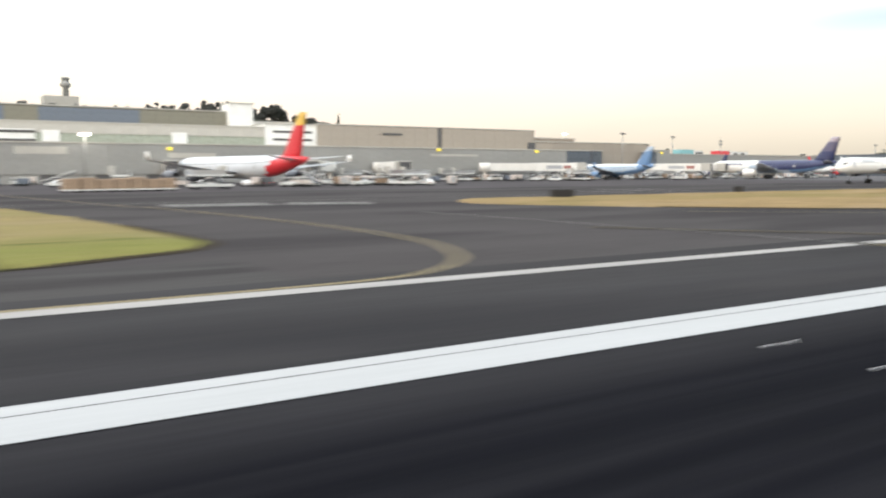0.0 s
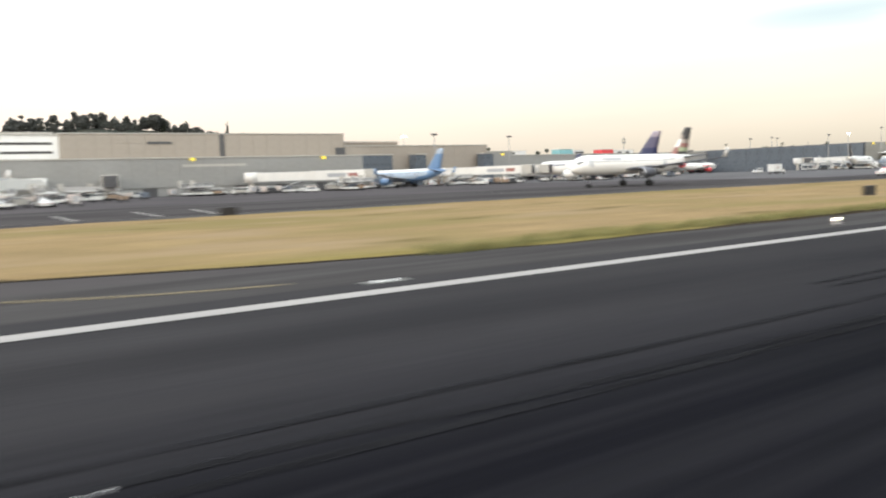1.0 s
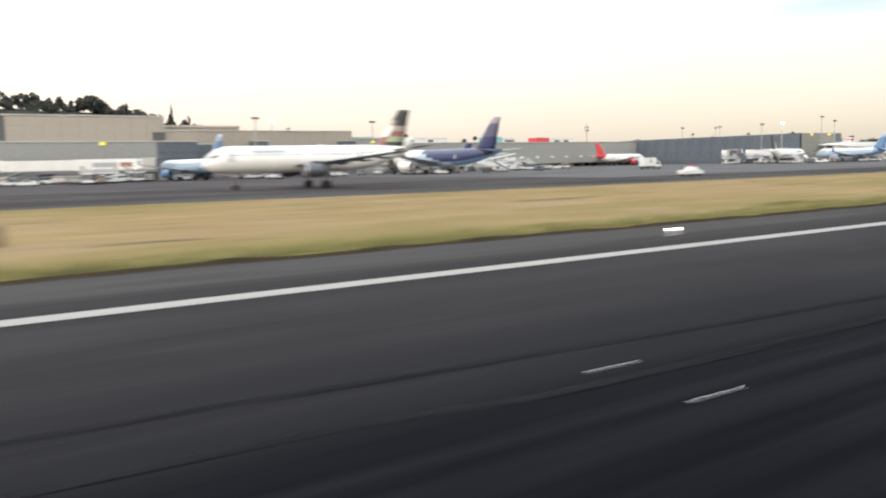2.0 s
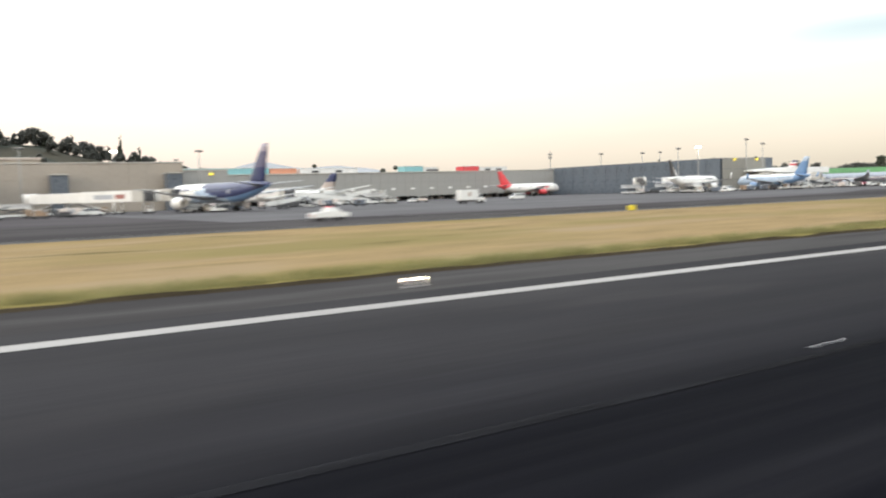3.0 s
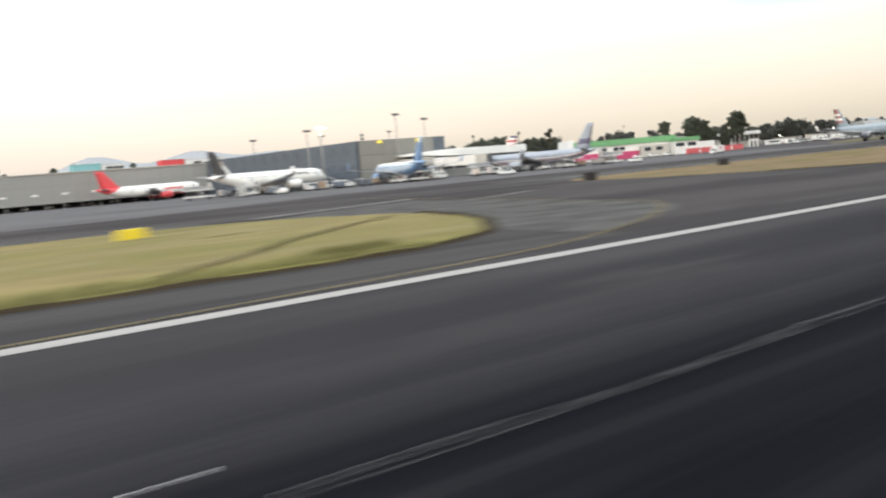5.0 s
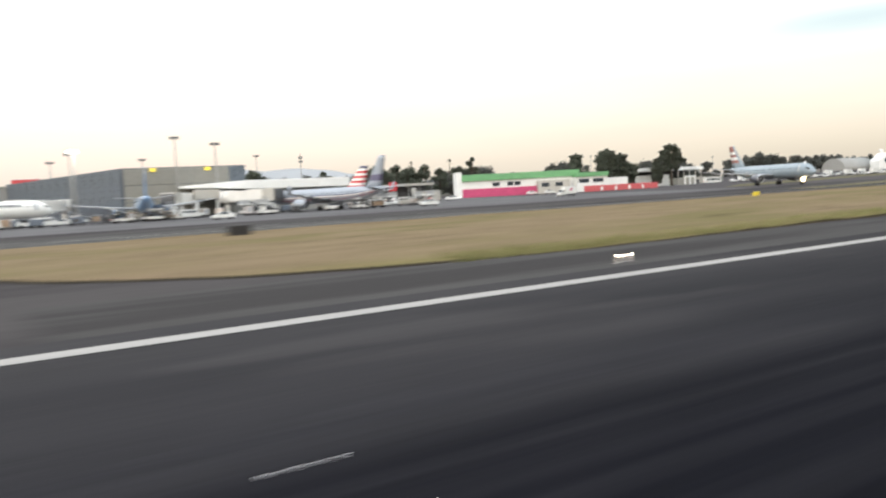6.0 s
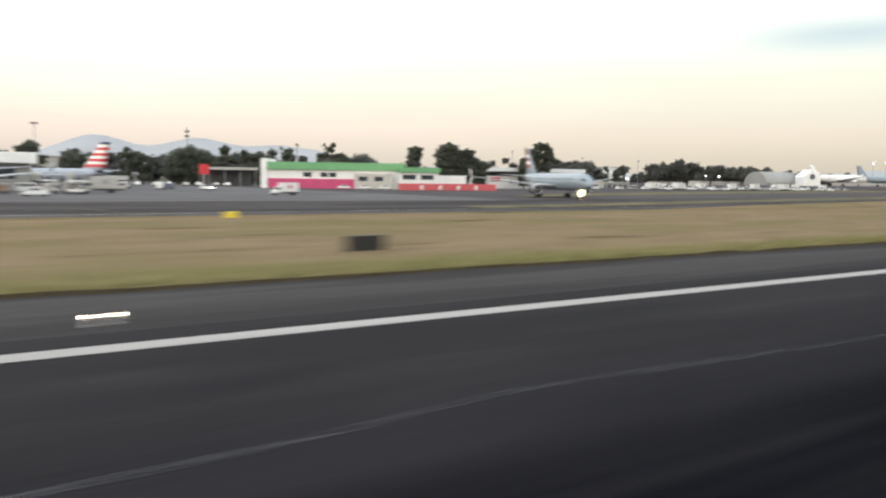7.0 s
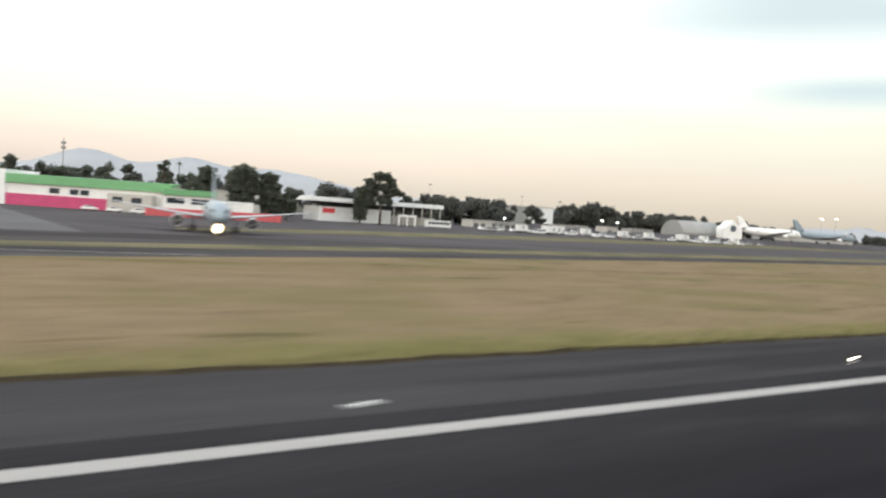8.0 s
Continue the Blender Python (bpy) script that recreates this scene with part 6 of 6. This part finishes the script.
# ---- signs on the grass ----
def board(x, y, w, h, key, label, rz=0, base=0.04):
    t = thing("taxiway_sign", x, y, 0.0, rz, label, "sign", "airfield signs")
    part("panel", block(-w / 2, -0.18, base, w / 2, 0.18, base + h, 0.04), M[key], t)
    for s in (-0.35, 0.35):
        part("leg", block(s * w - 0.06, -0.06, -0.1, s * w + 0.06, 0.06, base), M["dark_metal"], t)
    return t


DARK = "dark sign board seen from its back on dry grass"
board(148.3, 39.6, 1.8, 1.0, "sign_dark", DARK)
board(550.4, 39.7, 2.3, 0.9, "sign_dark", DARK)
board(63.5, 74.3, 3.4, 1.0, "sign_dark", DARK)
board(100.4, 78.2, 1.8, 0.9, "sign_dark", DARK)
board(447.7, 75, 2.2, 1.0, "sign_dark", DARK)
board(475.7, 75, 2.2, 1.0, "sign_dark", DARK)
YEL = "plain yellow taxiway sign board standing on grass"
board(296.2, 75, 1.1, 0.65, "sign_yellow", YEL)
board(334.0, 38.6, 1.6, 0.68, "sign_yellow", YEL)
board(385.8, 58, 1.9, 0.8, "sign_yellow", YEL, 8)
board(555.7, 75.9, 1.1, 0.65, "sign_yellow", YEL)


# ---- light masts ----
def mast(x, y, h, lit=False, label="tall floodlight mast with a ring of lamps"):
    t = thing("floodlight_mast", x, y, 0, 0, label if not lit else "tall floodlight mast with its lamps lit", "light mast", "floodlight masts")
    bm = bmesh.new()
    rod(bm, (0, 0, 0), (0, 0, h), 0.28, 0.14, 10)
    part("pole", bm, M["panel"], t)
    bm = bmesh.new()
    box(bm, -1.3, -0.12, h - 0.25, 1.3, 0.12, h)
    head = part("crossbar", bm, M["panel"], t)
    for k in range(4):
        part("lamp", block(-1.28 + k * 0.68, -0.45, h - 0.75, -0.8 + k * 0.68, 0.0, h - 0.27, 0.05), M["lamp_glow"] if lit else M["dark_metal"], head, "lit floodlamp" if lit else "")
    if lit and y < 250:
        glow = bpy.data.lights.new("floodlight", "POINT")
        glow.energy, glow.color, glow.shadow_soft_size = 160.0, (1.0, 0.95, 0.82), 0.4 * S
        g = new("floodlight_glow", glow)
        g.parent = t
        g.location = (0, -1.2 * S, (h - 0.8) * S)
    return t


for x, y, h in ((243, 247, 18.9), (489.5, 283, 18.9), (517.8, 284, 19.3), (487.4, 235, 18.4), (510.8, 219.3, 21.3), (521.5, 219.2, 19.6), (572.6, 322.8, 22), (298, 270, 19.5), (330, 420, 24), (1122, 618, 27), (1010, 440, 20), (950, 520, 27)):
    mast(x, y, h)
for x, y, h in ((36.6, 240, 13.9), (486.5, 223.9, 18.5), (283, 330, 23), (1299, 400, 24.9), (1277, 400, 23.7)):
    mast(x, y, h, True)
for x, y, z in ((60.5, 245.5, 9.6), (153, 245.5, 10.4), (197, 245.5, 10.3), (519.5, 220.5, 12.3), (505, 220.5, 12.3), (290, 284.0, 11.6), (306, 284.0, 11.6)):
    t = thing("beacon_box", x, y, z, 0, "small lit yellow stand number box on the facade", "sign", "stand boxes")
    part("housing", block(-0.7, -0.25, 0, 0.7, 0.3, 0.85, 0.05), M["yellow_glow"], t)
for x, y, h in ((848.9, 300, 5.6), (912.2, 300, 8.0), (923.8, 300, 7.5)):
    t = thing("lamp_post", x, y, 0, 0, "distant slim lamp post with its lamp lit", "street lamp", "lamp posts")
    bm = bmesh.new()
    rod(bm, (0, 0, 0), (0, 0, h - 0.4), 0.12, 0.08, 8)
    part("pole", bm, M["panel"], t)
    part("lamp", block(-0.35, -0.3, h - 0.4, 0.35, 0.3, h, 0.06), M["lamp_glow"], t, "lit lamp")
t = thing("antenna_mast", 702, 571, 0, 0, "distant slim antenna mast with a wide top", "mast")
bm = bmesh.new()
rod(bm, (0, 0, 0), (0, 0, 37), 0.5, 0.3, 8)
for z in (30, 33):
    box(bm, -1.3, -1.3, z, 1.3, 1.3, z + 1.6)
part("pole", bm, M["panel"], t)


# ---- trees ----
def leaf_mesh(name, lobes, per, size, seed, material, squash=0.8):
    """Many small leaf blades filling rounded lobes of (x, y, z, radius): a dark dense heart with a loose rim."""
    rng = np.random.default_rng(seed)
    lobes = np.asarray(lobes, float)
    share = lobes[:, 3] ** 2 / (lobes[:, 3] ** 2).sum()
    idx = rng.choice(len(lobes), size=per * len(lobes), p=share)
    n = len(idx)
    d = rng.normal(size=(n, 3)) * (1, 1, 0.9)
    d /= np.linalg.norm(d, axis=1, keepdims=True)
    r = rng.uniform(0.12, 1.0, n) ** 0.5
    lump = 1 + 0.22 * np.sin(d[:, 0] * 5 + idx) * np.sin(d[:, 1] * 4 + 2 * idx) + 0.18 * np.sin(d[:, 2] * 6 + 3 * idx)
    c = lobes[idx]
    p = c[:, :3] + d * (c[:, 3] * r * lump)[:, None] * (1, 1, squash)
    u = rng.normal(size=(n, 3))
    u /= np.linalg.norm(u, axis=1, keepdims=True)
    v = np.cross(u, rng.normal(size=(n, 3)))
    v /= np.linalg.norm(v, axis=1, keepdims=True)
    k = (size * rng.uniform(0.6, 1.4, n) * np.where(r < 0.72, 1.7, 1.0))[:, None]
    verts = np.stack([p + u * k, p + v * k * 0.6, p - u * k, p - v * k * 0.6], 1).reshape(-1, 3)
    verts[:, 2] = np.maximum(verts[:, 2], 0.05)
    me = bpy.data.meshes.new(name)
    me.from_pydata((verts * S).tolist(), [], np.arange(4 * n).reshape(-1, 4).tolist())
    me.materials.append(material)
    return me


def tree(x, y, h, w, seed, label, lobes=None, leaves=9000, base=0.25, leaf=0.30, trunk=True):
    """A tree with a tapered trunk and limbs; lobes: (dx, dy, z, radius) of its crown's masses, or grown from its size."""
    t = thing("tree", x, y, 0, 0, label, "tree", "trees")
    rnd = random.Random(seed)
    if lobes is None:
        lobes = []
        for k in range(11):
            u, a = rnd.random(), rnd.uniform(0, 6.283)
            zz = base + (0.86 - base) * u
            reach = 0.34 * w * math.sqrt(max(0.08, 1 - ((zz - (base + 1) / 2) / ((1 - base) / 2)) ** 2))
            lobes.append((reach * math.cos(a), reach * math.sin(a), h * zz, w * rnd.uniform(0.17, 0.27)))
        lobes.append((rnd.uniform(-0.08, 0.08) * w, 0, h - w * 0.17, w * 0.20))
    bm = bmesh.new()
    low = min(q[2] - 0.6 * q[3] for q in lobes)
    fork = max(0.18 * h, min(0.5 * h, low + 0.1 * h))
    rod(bm, (0, 0, -0.2), (0.12, 0, fork), h * 0.026, h * 0.017, 8)
    for dx, dy, z, r in lobes:
        mid = Vector((dx * 0.45, dy * 0.45, fork + (z - fork) * 0.6))
        rod(bm, (0.1, 0, fork - 0.2), mid, h * 0.012, h * 0.007, 6)
        rod(bm, mid, (dx, dy, z + 0.3 * r), h * 0.007, h * 0.002, 6)
    part("trunk", bm, M["trunk"], t)
    c = new("crown", leaf_mesh("crown", lobes, leaves // len(lobes), leaf, seed, M["leaf"]))
    c.parent = t
    return t


T = "tall dark evergreen tree with an uneven crown"
tree(696.5, 266, 17.0, 6.5, 1, T, ((0, 0, 14.6, 2.5), (-0.8, 0, 12.4, 2.4), (1.0, 0.5, 12.8, 2.2), (0.2, 0, 9.6, 2.2), (0.6, 0, 7.0, 1.8)), 9000)
tree(705, 256, 18.4, 10.5, 2, T, ((0.2, 0, 15.4, 3.2), (-2.6, 0.4, 13.2, 2.9), (2.6, -0.4, 13.6, 3.0), (-3.0, 0, 9.8, 2.9), (0.4, 0.8, 10.6, 3.4), (3.2, 0, 9.4, 2.9), (-1.6, 0, 6.2, 3.0), (2.0, 0, 5.6, 3.0)), 16000)
tree(714, 257, 16.6, 8, 3, T, ((0.4, 0, 13.8, 2.8), (-1.6, 0.3, 11.4, 2.6), (2.2, 0, 10.8, 2.7), (0.3, 0, 8.6, 2.9), (2.6, 0, 6.6, 2.4), (-1.0, 0, 5.6, 2.6)), 12000)
tree(722, 259, 11.4, 8, 4, "dark rounded tree beside taller ones", None, 8000, 0.12)
tree(691, 262, 11.4, 8, 9, "dark rounded tree beside taller ones", None, 8000, 0.12)
tree(767, 274, 21.0, 19, 5, "tall airy tree with gaps in its flat-topped crown", ((-1.0, 0, 18.6, 2.7), (2.2, 0, 18.2, 2.4), (-5.0, 0, 16.0, 2.4), (4.2, 0, 15.8, 2.5), (-2.6, 0.5, 14.6, 2.4), (1.4, 0, 14.2, 2.5), (-6.8, 0, 13.4, 1.8), (6.4, 0, 13.0, 2.0), (9.4, 0, 12.2, 1.5), (3.0, 0, 11.4, 2.2), (-3.4, 0, 11.6, 2.4), (0.2, 0, 9.4, 2.2), (-4.4, 0, 8.4, 2.2), (3.6, 0, 8.6, 1.7)), 14000, leaf=0.27)
tree(759.8, 277, 14.6, 6, 6, "slim dark conifer beside a taller tree", ((0, 0, 12.6, 1.6), (0.2, 0, 10.4, 2.1), (-0.2, 0, 8.0, 2.5), (0.1, 0, 5.6, 2.8), (0, 0, 3.4, 2.7)), 8500)
tree(629, 326, 16.6, 20, 7, "broad round dark tree with a dense dome-shaped crown", ((0, 0, 11.8, 5.6), (-4.6, 0, 9.8, 5.2), (4.8, 0, 10.2, 5.2), (-6.6, 0, 6.0, 4.6), (0, 0, 6.6, 5.6), (6.4, 0, 6.2, 4.8), (0, 0, 3.6, 5.4)), 22000, 0.06, 0.34)
tree(646.5, 336, 16.8, 10, 8, "dark leafy tree beside the dome-shaped one", None, 9000, 0.1)
for k, (x, y, h, w) in enumerate(((606, 330, 14.5, 7), (612, 332, 12, 8), (571, 326, 16, 11), (665, 345, 14, 9), (680, 350, 15, 8), (658, 345, 15.4, 10), (709, 361, 20.6, 7), (693, 400, 18.4, 15), (703, 398, 18.8, 10), (716, 384, 17, 11), (672, 374, 15.2, 13), (681, 388, 16.4, 13), (728, 390, 17, 12), (735, 300, 10, 10), (728, 285, 9, 10), (560, 345, 14, 12), (590, 345, 12, 12),
                                  (403, 416, 20.6, 6), (446, 416, 17.8, 8), (453.5, 416, 19.3, 7), (482, 416, 17.8, 7), (300, 416, 20, 9))):
    tree(x, y, h, w, 20 + k, "dark leafy tree behind the apron buildings", None, 6500, 0.12, 0.34)
for x, y, h in ((743.6, 481, 24), (730, 414, 21.8), (690, 380, 18)):
    t = thing("palm_tree", x, y, 0, 0, "tall thin palm tree with a small dark crown", "tree", "trees")
    bm = bmesh.new()
    rod(bm, (0, 0, -0.2), (0.3, 0, h - 1), 0.35, 0.22, 8)
    part("trunk", bm, M["trunk"], t)
    bm = bmesh.new()
    for k in range(16):
        a, e = 2.4 * k, -0.6 + 1.5 * (k / 15)
        tip = Vector((math.cos(a) * 2.6 * math.cos(e), math.sin(a) * 2.6 * math.cos(e), h - 1 + 2.2 * math.sin(e) + 0.2))
        root = Vector((0.3, 0, h - 1))
        side = (tip - root).cross(Vector((0, 0, 1))).normalized() * 0.35
        midp = (root + tip) / 2 + Vector((0, 0, 0.6))
        v = [bm.verts.new(p) for p in (root, midp + side, tip, midp - side)]
        bm.faces.new(v)
    part("crown", bm, M["leaf"], t)


def woods(x0, x1, y0, y1, count, hmin, hmax, seed, label, blade=0.5, ztop=None, per=1300):
    """A far belt of trees as one body of leaf blades, humped tree by tree."""
    rnd = random.Random(seed)
    lobes = []
    for k in range(count):
        x, y, h = rnd.uniform(x0, x1), rnd.uniform(y0, y1), hmin + (hmax - hmin) * rnd.random() ** 1.1
        g = ztop((x, y)) if ztop else 0.0
        w = h * rnd.uniform(0.24, 0.46)
        lobes.append((x, y, g + h - w * 0.55, w * 0.55))
        for j in range(6):
            u = rnd.random()
            lobes.append((x + rnd.uniform(-1.1, 1.1) * w * (1 - 0.6 * u), y + rnd.uniform(-0.6, 0.6) * w, g + h * (0.22 + 0.58 * u), w * rnd.uniform(0.38, 0.7)))
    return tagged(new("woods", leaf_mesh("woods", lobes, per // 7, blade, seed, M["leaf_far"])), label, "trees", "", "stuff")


woods(540, 740, 372, 430, 64, 8, 16.5, 51, "far belt of dark trees behind the stands")
woods(735, 950, 390, 470, 60, 8, 19, 52, "far belt of dark trees along the airfield edge")
woods(1002, 1250, 390, 470, 62, 8, 18, 60, "far belt of dark trees along the airfield edge")
woods(846, 902, 358, 384, 26, 8, 18, 56, "dark trees beside the far sheds")
woods(955, 1012, 362, 384, 26, 9, 18.5, 57, "dark trees beside the white warehouse", 0.5, lambda p: terrace_z(p[0]))
woods(1014, 1058, 350, 372, 20, 8, 14, 61, "dark trees beside the arched hangar", 0.5, lambda p: terrace_z(p[0]))
woods(1050, 1180, 385, 400, 26, 8, 14, 58, "dark trees behind the arched hangar", 0.5, lambda p: terrace_z(p[0]))
woods(1000, 1700, 470, 620, 120, 8, 15, 53, "hazy far belt of trees at the airfield edge", 0.8, None, 700)

# wooded hill behind the terminal
RIDGE = ((-400, 35), (-100, 48), (0, 52), (177, 54), (238, 60), (294, 58), (315, 57), (350, 47), (423, 30), (480, 17), (560, 4))
hill_top = lambda x: float(np.interp(x, [r[0] for r in RIDGE], [r[1] for r in RIDGE])) + 1.8 + 0.4 * math.sin(x * 0.11) + 0.6 * math.sin(x * 0.27)
bm = bmesh.new()
g = []
for j in range(12):
    row = []
    for i in range(70):
        x, y = -400 + 14 * i, 690 + 28 * j
        row.append(bm.verts.new((x, y, -1 + hill_top(x) * math.sin(math.pi * j / 11))))
    g.append(row)
for j in range(11):
    for i in range(69):
        bm.faces.new((g[j][i], g[j][i + 1], g[j + 1][i + 1], g[j + 1][i])).smooth = True
solid("hill", bm, M["scrub"], "wooded hill rising behind the terminal", "hill")
woods(-380, 520, 815, 850, 400, 8, 17, 54, "trees on the ridge behind the terminal", 0.7, lambda p: hill_top(p[0]) - 3, 500)
woods(-380, 520, 715, 770, 150, 7, 12, 59, "trees on the slope behind the terminal", 0.9, lambda p: hill_top(p[0]) * math.sin(math.pi * (p[1] - 690) / 308) - 3, 400)
woods(-380, 520, 770, 812, 160, 7, 12, 55, "trees on the slope behind the terminal", 0.9, lambda p: hill_top(p[0]) * 0.93 - 3, 400)
for k, (x, top, slim) in enumerate(((313, 70, 0.15), (320.5, 68, 0.22), (343, 67.7, 0.12), (385, 67.8, 0.13), (374, 57.5, 0.2), (402.5, 56.5, 0.16))):
    g = hill_top(x) - 4
    h = top - g
    rnd = random.Random(90 + k)
    t = tree(x, 826, h, h * slim, 70 + k, "tall slim conifer standing up from the wooded ridge", [(rnd.gauss(0, 0.25) * h * slim, 0, h * (0.95 - 0.055 * q), h * slim * (0.10 + 0.055 * q) * rnd.uniform(0.6, 1.2)) for q in range(13)], 2600, 0.1, 0.5)
    t.location.z = g * S


# ---- far mountains ----
def range_of_hills(name, y, x0, x1, peaks, label, depth=900):
    bm = bmesh.new()
    rows = []
    n = 120
    for j, (dy, k) in enumerate(((0, 0.0), (depth * 0.3, 0.62), (depth * 0.6, 1.0), (depth, 0.0))):
        row = []
        for i in range(n + 1):
            x = x0 + (x1 - x0) * i / n
            h = sum(a * math.exp(-((x - c) / w) ** 2) for c, w, a in peaks) + 18 * noise.noise((x * 0.004, j * 0.7, 2.0)) + 8 * noise.noise((x * 0.015, j, 5.0))
            row.append(bm.verts.new((x, y + dy, -20 + k * max(0, h))))
        rows.append(row)
    for j in range(3):
        for i in range(n):
            bm.faces.new((rows[j][i], rows[j][i + 1], rows[j + 1][i + 1], rows[j + 1][i])).smooth = True
    return solid(name, bm, M["hill"], label, "mountains")


range_of_hills("mountains", 5600, -3500, 9000, ((1780, 300, 175), (2450, 330, 150), (1250, 420, 120), (3150, 520, 165), (3750, 520, 105), (4800, 900, 95), (2300, 1000, 120), (6500, 1500, 120)), "blue-grey mountains on the horizon with haze in their colour")
range_of_hills("mountains", 1900, 3200, 5400, ((4450, 500, 78), (3850, 260, 40), (5200, 400, 60)), "low blue-grey hills beyond the far hangars with haze in their colour", 300)
